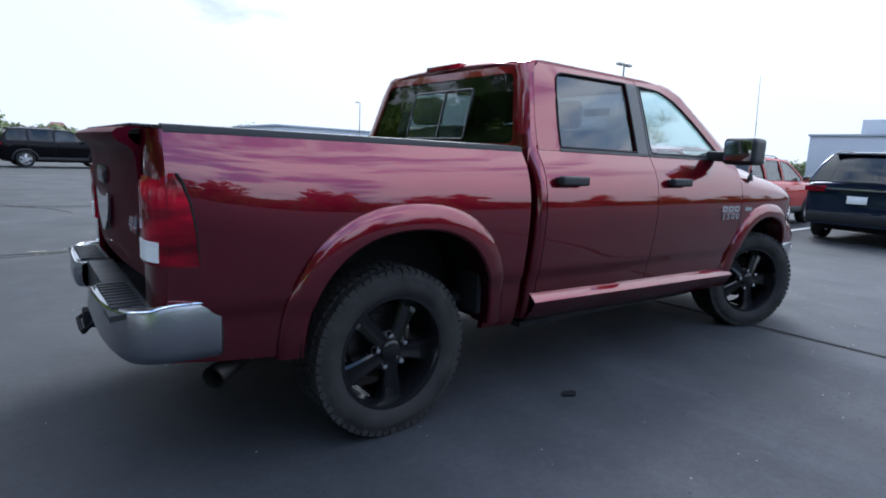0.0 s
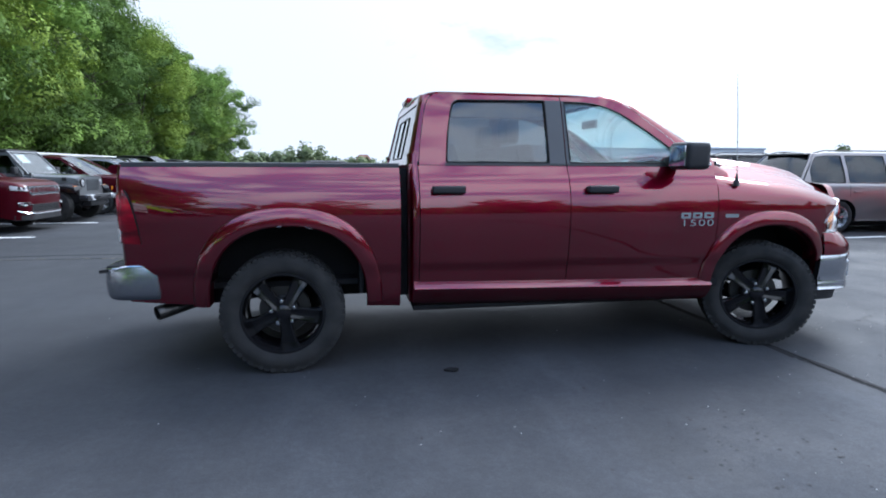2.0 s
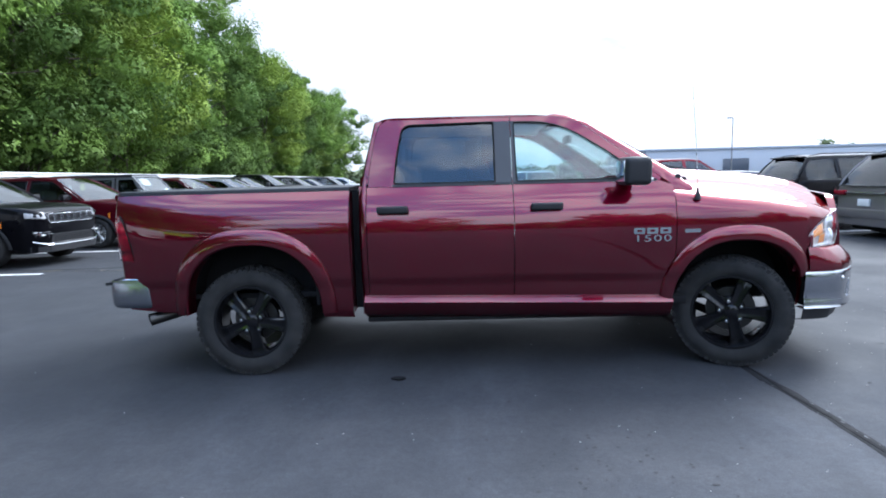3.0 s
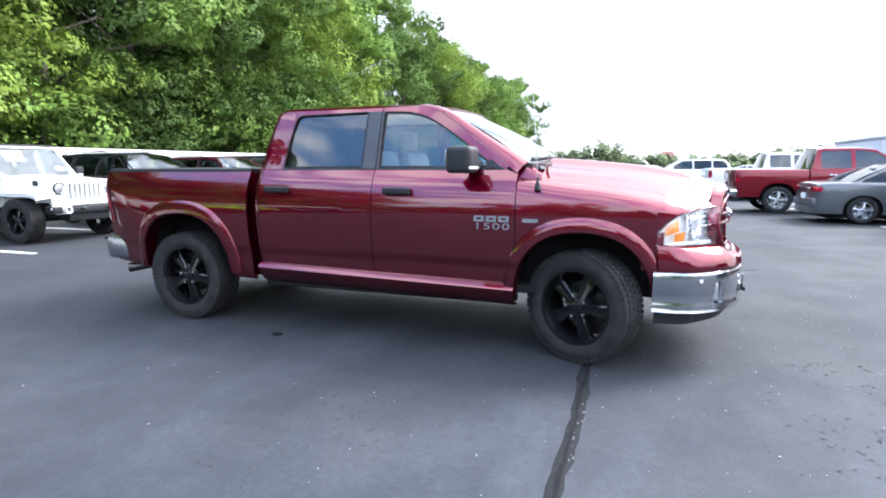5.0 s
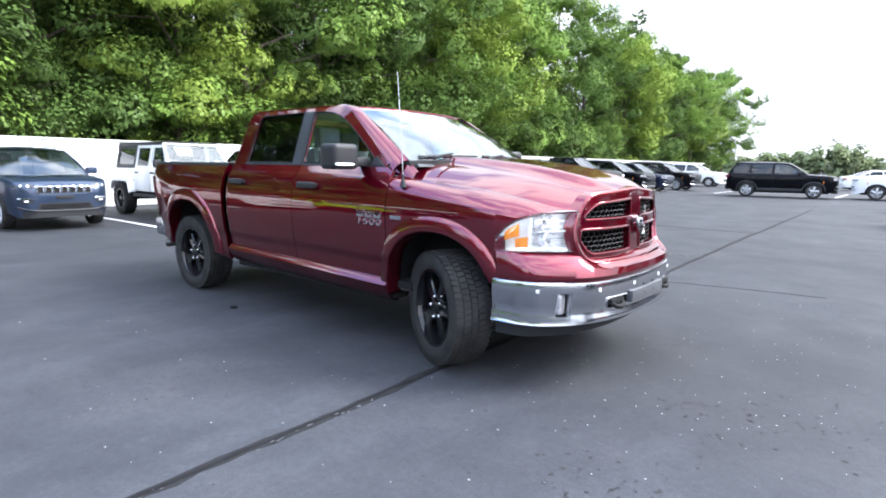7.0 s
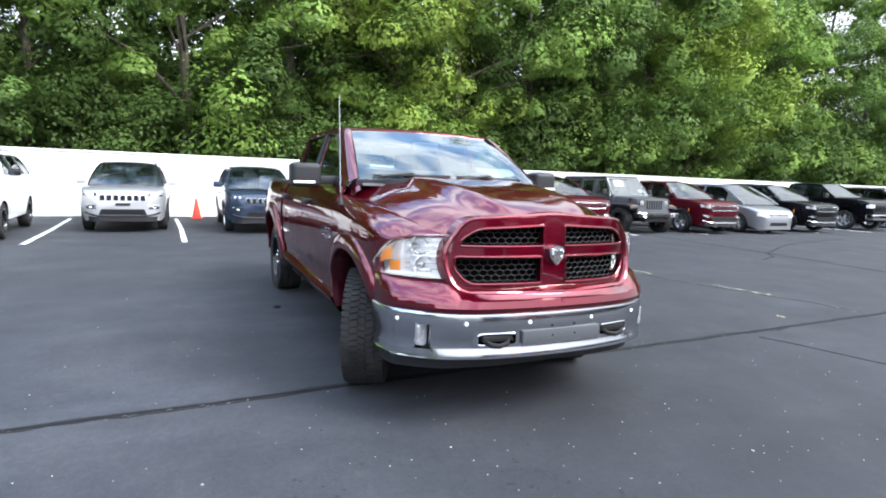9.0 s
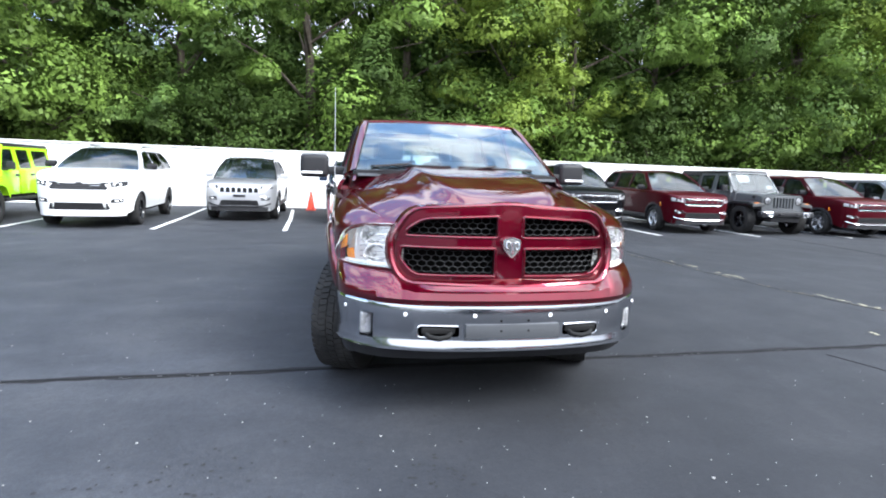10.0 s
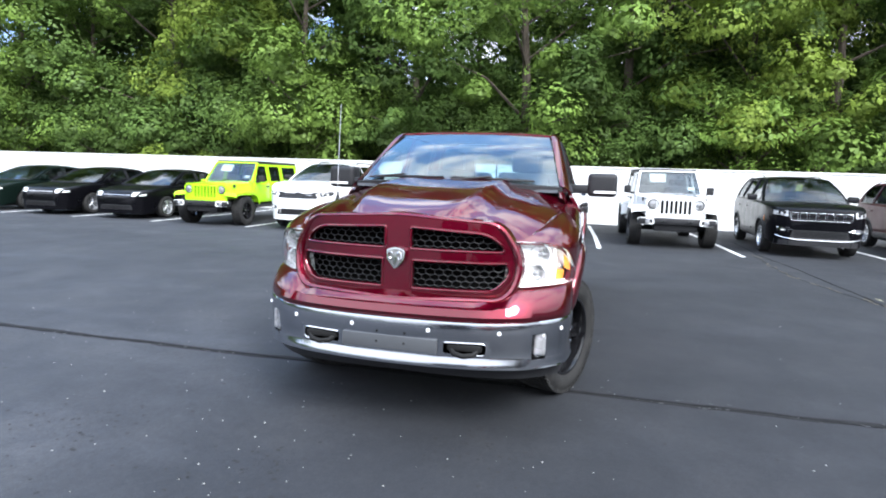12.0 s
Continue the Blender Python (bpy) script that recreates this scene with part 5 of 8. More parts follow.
def build_car(kind, name, label, category, body, m, group="", metal=None, spokes=5, cladding=True, front="suv", rails=True, dark_roof=False, chrome_grille=True, tag=False):
    """A parked car, nose along +x, standing on the ground at the pose m."""
    k = kind
    T = thing(name, label, category, m, group)
    metal = metal or M_ALLOY
    hw = k["W"] / 2
    xf, xr = k["top"][-1][0], k["top"][0][0]
    tp = k.get("taper", 1.0)
    plan = [(xr, hw - 0.22), (xr + 0.05, hw - 0.11), (xr + 0.25, hw - 0.03), (xr + 0.7, hw), (xf - 1.0, hw), (xf - 0.5, hw - 0.025 * tp), (xf - 0.22, hw - 0.10 * tp), (xf - 0.08, hw - 0.20 * tp), (xf, hw - 0.34 * tp)]
    arches = [(k["fa"], k["r"] + 0.075, k["r"] + 0.05, k["r"] - 0.02, 2.2), (k["ra"], k["r"] + 0.075, k["r"] + 0.05, k["r"] - 0.02, 2.2)]

    def width(x, z):
        top = curve(k["top"], x)
        f = max(0.0, min(1.0, (z - k["sill"]) / max(0.1, k["belt"] - k["sill"])))
        return curve(plan, x) - 0.055 * (1 - f) ** 2.5 - 0.045 * f**4

    def low(x):
        z = k["sill"]
        if x > xf - 0.5:
            z -= 0.08 * min(1, (x - xf + 0.5) / 0.3)
        for a in arches:
            if abs(x - a[0]) < a[1]:
                z = max(z, arch_z(x, a))
        return z

    xs = set(span(xr, xr + 0.3, 5) + span(xr + 0.3, xf - 0.5, 22) + span(xf - 0.5, xf, 12))
    for a in arches:
        xs |= set(arch_cols(a, 14))
    rows = []
    for x in sorted(xs):
        zt, zl = curve(k["top"], x), low(x)
        zt = max(zt, zl + 0.05)
        zs = zt - min(0.07, (zt - zl) * 0.3)
        right = [(width(x, z), z) for z in span(zl, zs, 9)]
        w = right[-1][0]
        right += [(w - 0.012, zs + (zt - zs) * 0.55), (w - 0.045, zs + (zt - zs) * 0.88), (w - 0.11, zt), (w * 0.62, zt + 0.014), (w * 0.3, zt + 0.022), (0, zt + 0.024)]
        rows.append([(x, -w2, z) for w2, z in right] + [(x, w2, z) for w2, z in reversed(right[:-1])])
    bm = grid(rows)
    bm.verts.ensure_lookup_table()
    n = len(rows[0])
    bm.faces.new([bm.verts[i] for i in range(n)])
    bm.faces.new([bm.verts[len(rows) * n - n + i] for i in range(n)])
    shell = part("body", bm, body, T)

    # greenhouse
    belt, H = k["belt"], k["H"]
    wb = hw - 0.085

    def side(u, v, s, off=0.0):
        f = (v - belt) / (H - belt)
        return (u, s * (wb + (k["wr"] - wb) * max(0, f) + 0.03 * math.sin(math.pi * max(0, min(1, f))) + off), v)

    zt = H - 0.045
    ztop = lambda x: line([(k["xb"], belt - 0.02), (k["xr2"], zt - 0.03), (k["xr2"] + 0.35, zt), (k["xr1"] - 0.4, zt), (k["xr1"], zt - 0.035), (k["xc"], belt - 0.02)], x)
    out = [(k["xb"], belt - 0.04)] + [(x, ztop(x)) for x in (k["xb"] + 0.02, k["xr2"], k["xr2"] + 0.35, (k["xr1"] + k["xr2"]) / 2, k["xr1"] - 0.4, k["xr1"], (k["xr1"] + k["xc"]) / 2, k["xc"])] + [(k["xc"], belt - 0.04)]
    holes = []
    for a, b in k["cuts"]:
        top = [(x, min(zt - 0.05, ztop(x) - 0.055)) for x in span(b, a, 8)]
        top = [(x, z) for x, z in top if z > belt + 0.05]
        holes.append(rounded([(a, belt + 0.02)] + [(b, belt + 0.02)] + top, [0.02, 0.02] + [0.03] * len(top), 3))
    roof_mat = M_BLACKGL if dark_roof else body
    for s in (-1, 1):
        part("side_frame", plate(dense(out, 0.2), [dense(h, 0.2) for h in holes], lambda u, v: side(u, v, s), (0, -s * 0.03, 0)), body, shell)
        for i, h in enumerate(holes):
            g = plate(dense(h, 0.25), [], lambda u, v: side(u, v, s, -0.012))
            glass_part("window", g, M_DTINT if i < 2 else M_CARGLASS, shell, "dark side window")
            part("window_seal", tube([side(p[0], p[1], s, 0.001) for p in dense(h, 0.2)] + [side(*h[0], s, 0.001)], 0.008, 5, caps=False), M_BLACKGL, shell)
        mx = k["cuts"][-1][1] - 0.06
        mir = part("side_mirror", slab(mx - 0.06, mx + 0.08, s * (wb + 0.05), s * (wb + 0.27), belt + 0.0, belt + 0.15, 0.035), body if front != "sport" and (not cladding or front == "compact") else M_BLACKGL, T)
        part("mirror_glass", slab(mx - 0.066, mx - 0.058, s * (wb + 0.08), s * (wb + 0.25), belt + 0.02, belt + 0.13, 0.003), M_CHROME, mir)
        for a, b in k["cuts"][1:]:
            hx = a + 0.12
            part("door_handle", slab(hx - 0.08, hx + 0.1, s * (width(hx, belt - 0.17) + 0.005), s * (width(hx, belt - 0.17) + 0.035), belt - 0.185, belt - 0.155, 0.01), body, T)
        seams = [k["cuts"][1][0] - 0.04, (k["cuts"][1][1] + k["cuts"][2][0]) / 2, k["cuts"][2][1] + 0.12]
        for x in seams:
            z0 = max(low(x), k["sill"]) + 0.10
            part("door_seam", strip([(x, s * (width(x, z) + 0.002), z) for z in span(z0, belt - 0.04, 7)], (0.010, 0, 0)), M_RUBBER, T)
        if cladding:
            for a in arches:
                cx, aa, bb, z0, nn = a
                rw = []
                for i in range(25):
                    t = math.pi * i / 24
                    c, q = math.copysign(abs(math.cos(t)) ** (2 / nn), math.cos(t)), abs(math.sin(t)) ** (2 / nn)
                    rw.append([(cx + (aa + d) * c, s * (width(cx + aa * c, z0 + bb * q) + o), z0 + (bb + d) * q) for d, o in ((0, -0.06), (0, 0.014), (0.035, 0.016), (0.06, 0.003), (0.06, -0.01))])
                part("arch_cladding", grid(rw), M_BLACKPL, T, "black plastic arch trim")
            part("sill_cladding", grid([[(x, s * (width(x, z) + o), z) for z, o in ((k["sill"] - 0.07, -0.05), (k["sill"] - 0.02, 0.008), (k["sill"] + 0.09, 0.012), (k["sill"] + 0.11, 0.0))] for x in span(k["ra"] + k["r"] + 0.09, k["fa"] - k["r"] - 0.09, 6)]), M_BLACKPL, T)
        for a in arches:
            part("wheel_well", arch_well(a, s, hw - 0.04), M_DARK, T)
        if rails:
            part("roof_rail", tube([(k["xr2"] + 0.05, s * (k["wr"] - 0.01), H - 0.05), (k["xr2"] + 0.30, s * (k["wr"] - 0.01), H + 0.008), (k["xr1"] - 0.65, s * (k["wr"] - 0.01), H + 0.008), (k["xr1"] - 0.40, s * (k["wr"] - 0.01), H - 0.05)], 0.013, 6), M_BLACKGL, T)
    rows = []
    for x in span(k["xr2"], k["xr1"], 12):
        z0 = ztop(x)
        rows.append([(x + 0.05 * (1 - q * q) * (1 if x > 0 else 0), q * (side(x, z0, 1)[1] + 0.004), z0 + 0.045 * (1 - abs(q) ** 2.6)) for q in span(-1, 1, 16)])
    part("roof", rim(grid(rows), (0, 0, -0.02)), roof_mat, shell)
    for nm, x0, z0, x1, z1, mat in (("windscreen", k["xr1"], ztop(k["xr1"]), k["xc"] + 0.06, belt - 0.02, M_SCREEN if front == "compact" else M_CARGLASS), ("back_window", k["xr2"], ztop(k["xr2"]), k["xb"] - 0.02, belt - 0.0, M_DTINT)):
        rw = []
        d = 1 if x1 > x0 else -1
        for i in range(9):
            v = i / 8
            x, z = x0 + (x1 - x0) * v, z0 + (z1 - z0) * v
            w = side(x, z, 1)[1] - 0.03
            rw.append([(x + d * (0.07 * (1 - q * q) + 0.02 * math.sin(math.pi * v)), q * w, z + 0.035 * (1 - abs(q) ** 2.6) * (1 - v) + 0.015 * math.sin(math.pi * v)) for q in span(-1, 1, 12)])
        glass_part(nm, grid(rw), mat, shell, "windscreen" if d > 0 else "dark back window")
        for s in (0, -1):
            part("pillar_seal", tube([Vector(r[s]) for r in rw], 0.022, 5), body if not dark_roof else M_BLACKGL, shell)
        part("glass_seal", tube([Vector(p) for p in rw[-1]], 0.014, 5), M_BLACKPL, shell)
    # interior hints
    part("cabin_floor", slab(k["xb"] + 0.25, k["xc"] - 0.1, -hw + 0.16, hw - 0.16, k["sill"], belt - 0.25, 0.05), M_DARK, T)
    part("dashboard", slab(k["xr1"] + 0.25, k["xc"] - 0.02, -hw + 0.2, hw - 0.2, belt - 0.3, belt - 0.04, 0.06), M_DASH, T)
    for y in (-0.37, 0.37):
        for sx in (k["xr1"] - 0.45, k["xr1"] - 1.35):
            st = part("seat_back", slab(sx - 0.09, sx + 0.09, y - 0.24, y + 0.24, belt - 0.4, min(belt + 0.24, H - 0.3), 0.06), M_SEAT, T)
            part("headrest", slab(sx - 0.1, sx + 0.0, y - 0.12, y + 0.12, min(belt + 0.27, H - 0.27), min(belt + 0.43, H - 0.12), 0.04), M_SEAT, st)
    if tag:
        part("hang_tag", slab(k["xr1"] + 0.22, k["xr1"] + 0.232, -0.07, 0.07, H - 0.36, H - 0.20, 0.003), M_TAG, T, "yellow-green paper tag behind the glass")
        part("notice", slab(k["xr1"] + 0.20, k["xr1"] + 0.21, -0.62, -0.36, H - 0.42, H - 0.24, 0.003), M_PAPER, T, "white paper notice behind the glass")
    part("underbody", slab(xr + 0.3, xf - 0.35, -hw + 0.25, hw - 0.25, k["sill"] - 0.12, k["sill"] + 0.1, 0.05), M_DARK, T)
    # nose
    def solid(x, y, z):
        w = width(x, min(z, k["belt"]))
        edge = max(0.0, min(1.0, (abs(y) - (w - 0.13)) / 0.13))
        return abs(y) <= w and z <= curve(k["top"], x) + 0.024 * (1 - (y / w) ** 2) - 0.075 * edge**2

    def front_x(z, y):
        x = xf
        while x > xf - 1.0 and not solid(x, y, z):
            x -= 0.008
        return x

    def facing(nm, poly, mat, parent, label="", off=0.008, deep=0.05, step=0.06, r=0.02):
        pts = dense(rounded(poly, r, 4), step)
        inner = plate(pts, [], lambda u, v: (front_x(v, u) + off, u, v), (-deep, 0, 0))
        return part(nm, inner, mat, parent, label)

    hz = curve(k["top"], xf - 0.25)
    style = {"suv": (0.285, 0.095, 0.38), "sport": (0.30, 0.145, 0.42), "sedan": (0.19, 0.06, 0.46), "van": (0.20, 0.14, 0.50), "compact": (0.27, 0.075, 0.44)}[front]
    gz0, gz1, gw = hz - style[0], hz - style[1], hw - style[2]
    gr = facing("grille", [(-gw + 0.03, gz0), (-gw, gz1), (gw, gz1), (gw - 0.03, gz0)], M_BLACKGL if front != "compact" else body, T, "black grille" if front != "compact" else "painted grille with chrome slots", 0.006)
    gm = (gz0 + gz1) / 2
    if front in ("suv", "compact") and chrome_grille:
        for i in range(7):
            y = -gw * 0.84 + i * gw * 1.68 / 6
            hh, ww = (gz1 - gz0) * (0.38 if front == "suv" else 0.31), gw * 0.105
            ring = [(front_x(zz, yy) + 0.018, yy, zz) for yy, zz in rounded([(y - ww, gm - hh), (y - ww, gm + hh), (y + ww, gm + hh), (y + ww, gm - hh)], 0.01, 2)]
            if front == "compact":
                facing("slot_recess", [(y - ww, gm - hh), (y - ww, gm + hh), (y + ww, gm + hh), (y + ww, gm - hh)], M_DARK, gr, "", 0.010, 0.02, 0.1, 0.01)
            part("grille_slot", tube(ring + ring[:1], 0.005, 5, caps=False), M_CHROME if front == "compact" else M_BRUSHED, gr, "chrome slot frame")
        if front == "suv":
            frame_pts = rounded([(-gw, gz1 - 0.004), (-gw + 0.03, gz0 + 0.002), (gw - 0.03, gz0 + 0.002), (gw, gz1 - 0.004)], [0.0, 0.03, 0.03, 0.0], 4)
            part("grille_trim", tube([(front_x(zz, yy) + 0.014, yy, zz) for yy, zz in dense(frame_pts, 0.08)[:-18]], 0.006, 6), M_BRUSHED, gr, "bright chrome grille edge")
            for s in (-1, 1):
                for z in (0.605,):
                    part("bumper_blade", tube([(front_x(z, y) + 0.012, s * y, z) for y in span(hw - 0.46, hw - 0.20, 6)], 0.009, 5), M_CHROME, T, "short chrome bumper blade")
                wx = xf - 0.62
                part("side_marker", slab(wx - 0.02, wx + 0.02, s * (width(wx, 0.82) - 0.01), s * (width(wx, 0.82) + 0.012), 0.74, 0.86, 0.006), M_AMBER, T, "amber side marker")
            part("lower_trim", tube([(front_x(0.43, y) + 0.014, y, 0.43) for y in span(-gw, gw, 12)], 0.007, 5), M_PILLAR, T)
    elif front == "sport":
        for z in (gz0 + 0.035, gm, gz1 - 0.035):
            part("grille_bar", tube([(front_x(z, y) + 0.012, y, z) for y in span(-gw + 0.05, gw - 0.05, 10)], 0.008, 5), M_BLACKPL, gr)
        part("grille_mark", slab(front_x(gm, -0.33) + 0.006, front_x(gm, -0.33) + 0.022, 0.22, 0.40, gm - 0.012, gm + 0.012, 0.004), M_CHROME, gr, "small chrome bar")
        facing("hood_scoop", [(-0.17, hz + 0.004), (-0.16, hz + 0.018), (0.16, hz + 0.018), (0.17, hz + 0.004)], M_DARK, T, "", 0.01, 0.03, 0.06, 0.005)
    elif chrome_grille:
        part("grille_bar", tube([(front_x(gm, y) + 0.014, y, gm) for y in span(-gw + 0.02, gw - 0.02, 10)], 0.014, 6), M_CHROME, gr, "chrome bar")
    slim = {"suv": 0.12, "sport": 0.095, "sedan": 0.11, "van": 0.13, "compact": 0.065}[front]
    for s in (-1, 1):
        y0, y1 = gw + 0.025, hw - 0.115
        rw, shade = [], []
        for y in span(y0, y1, 12):
            f = (y - y0) / (y1 - y0)
            lo, hi = gz1 - slim * (1 - 0.25 * f) + 0.01, gz1 + 0.010 + 0.02 * f
            rw.append([(front_x(z, y) + 0.010, s * y, z) for z in span(lo, hi, 4)])
            shade.append([(front_x(z, y) + 0.004, s * y, z) for z in (lo - 0.016, lo - 0.002)])
        lamp = part("headlamp", rim(grid(rw), (-0.06, 0, 0)), M_PILLAR if front in ("sport", "compact") else M_DULL if front == "suv" else M_REFL, T, "slim clear headlamp")
        part("lamp_edge", rim(grid(shade), (-0.03, 0, 0)), M_BLACKGL, lamp)
        for f in (0.28, 0.62):
            y = y0 + f * (y1 - y0)
            part("lamp_bulb", lathe([(0.0, 0.02), (0.022, 0.014), (0.030, -0.02)], 14, centre=(front_x(gz1 - slim * 0.4, y) + 0.004, s * y, gz1 - slim * 0.40), axis="x"), M_REFL if front in ("sport", "compact") else M_BLACKGL, lamp)
        fy = hw - 0.30
        if front in ("suv", "compact", "sport"):
            fog = facing("fog_recess", [(s * (fy - 0.10), 0.545), (s * (fy - 0.08), 0.625), (s * (fy + 0.12), 0.640), (s * (fy + 0.11), 0.555)], M_BLACKPL, T, "black lamp recess", 0.006, 0.05, 0.05)
            part("fog_lamp", slab(front_x(0.59, fy) + 0.0, front_x(0.59, fy) + 0.022, s * (fy - 0.06), s * (fy + 0.05), 0.578, 0.606, 0.008), M_REFL, fog, "slim fog lamp")
            if front != "sport":
                part("fog_trim", tube([(front_x(0.645, y) + 0.010, s * y, 0.642) for y in span(fy - 0.10, fy + 0.13, 5)], 0.010, 5), M_CHROME, fog, "bright strip")
    lower = {"suv": (0.44, 0.60, 0.10), "sport": (0.40, 0.55, 0.04), "sedan": (0.27, 0.40, 0.0), "van": (0.30, 0.42, 0.10), "compact": (0.42, 0.55, 0.06)}[front]
    lw = gw - lower[2] + 0.06
    lg = facing("lower_grille", [(-lw, lower[0]), (-lw + 0.05, lower[1]), (lw - 0.05, lower[1]), (lw, lower[0])], M_BLACKPL, T, "black lower grille", 0.006, 0.05, 0.06, 0.03)
    for z in span(lower[0] + 0.03, lower[1] - 0.03, 3):
        part("grille_bar", tube([(front_x(z, y) + 0.012, y, z) for y in span(-lw + 0.07, lw - 0.07, 8)], 0.006, 5), M_DARK, lg)
    strip_pts = [(front_x(z, y) + 0.012, y, z) for y, z in [(q * (hw - 0.17), 0.395 + 0.075 * abs(q) ** 5) for q in span(-1, 1, 24)]]
    if front == "suv" and chrome_grille:
        part("bumper_strip", tube(strip_pts, 0.014, 6), M_CHROME, T, "chrome bumper strip")
    elif front == "compact":
        part("bumper_strip", tube(strip_pts, 0.022, 6), M_BLACKPL, T, "black bumper strip")
    chin = [[(front_x(max(z, k["sill"] - 0.02), y) + 0.012, y, z) for z in (k["sill"] - 0.09, k["sill"] - 0.02, k["sill"] + 0.02)] for y in span(-hw + 0.16, hw - 0.16, 18)]
    part("chin", rim(grid(chin), (-0.05, 0, 0)), M_BLACKPL if cladding else body, T)
    part("front_plate", slab(front_x(0.66, 0) + 0.002, front_x(0.66, 0) + 0.02, -0.15, 0.15, 0.63, 0.69, 0.004), M_BLACKPL, T) if front == "compact" else None
    # tail
    tz = belt - 0.14
    for s in (-1, 1):
        part("tail_lamp", slab(xr - 0.012, xr + 0.22, s * (hw - 0.42), s * (hw - 0.075), tz - 0.06, tz + 0.05, 0.02), M_LENS_RED, T, "red tail lamp")
    part("tailgate_trim", slab(xr - 0.016, xr + 0.05, -hw + 0.44, hw - 0.44, tz - 0.01, tz + 0.02, 0.006), M_CHROME, T)
    part("rear_bumper", slab(xr - 0.03, xr + 0.25, -hw + 0.15, hw - 0.15, 0.40, 0.60, 0.05), M_BLACKPL if cladding else body, T)
    part("rear_plate", slab(xr - 0.024, xr + 0.01, -0.16, 0.16, tz - 0.26, tz - 0.12, 0.004), M_PAPER, T)
    part("roof_spoiler", slab(k["xr2"] - 0.16, k["xr2"] + 0.03, -k["wr"] + 0.05, k["wr"] - 0.05, H - 0.08, H - 0.045, 0.012), roof_mat, T) if kind is not SEDAN else None
    put_wheels(T, k["fa"], k["ra"], hw - 0.14, k["r"], metal, spokes)
    return T


def arch_well(arch, s, w, depth=0.30):
    cx, a, b, z0, n = arch
    rows = []
    for i in range(17):
        t = math.pi * i / 16
        c = math.copysign(abs(math.cos(t)) ** (2 / n), math.cos(t))
        x, z = cx + (a + 0.01) * c, z0 + (b + 0.01) * abs(math.sin(t)) ** (2 / n)
        rows.append([(x, s * w, z), (x, s * (w - depth), z)])
    bm = grid(rows)
    bm.faces.new([bm.verts.new(r[1]) for r in rows])
    return bm


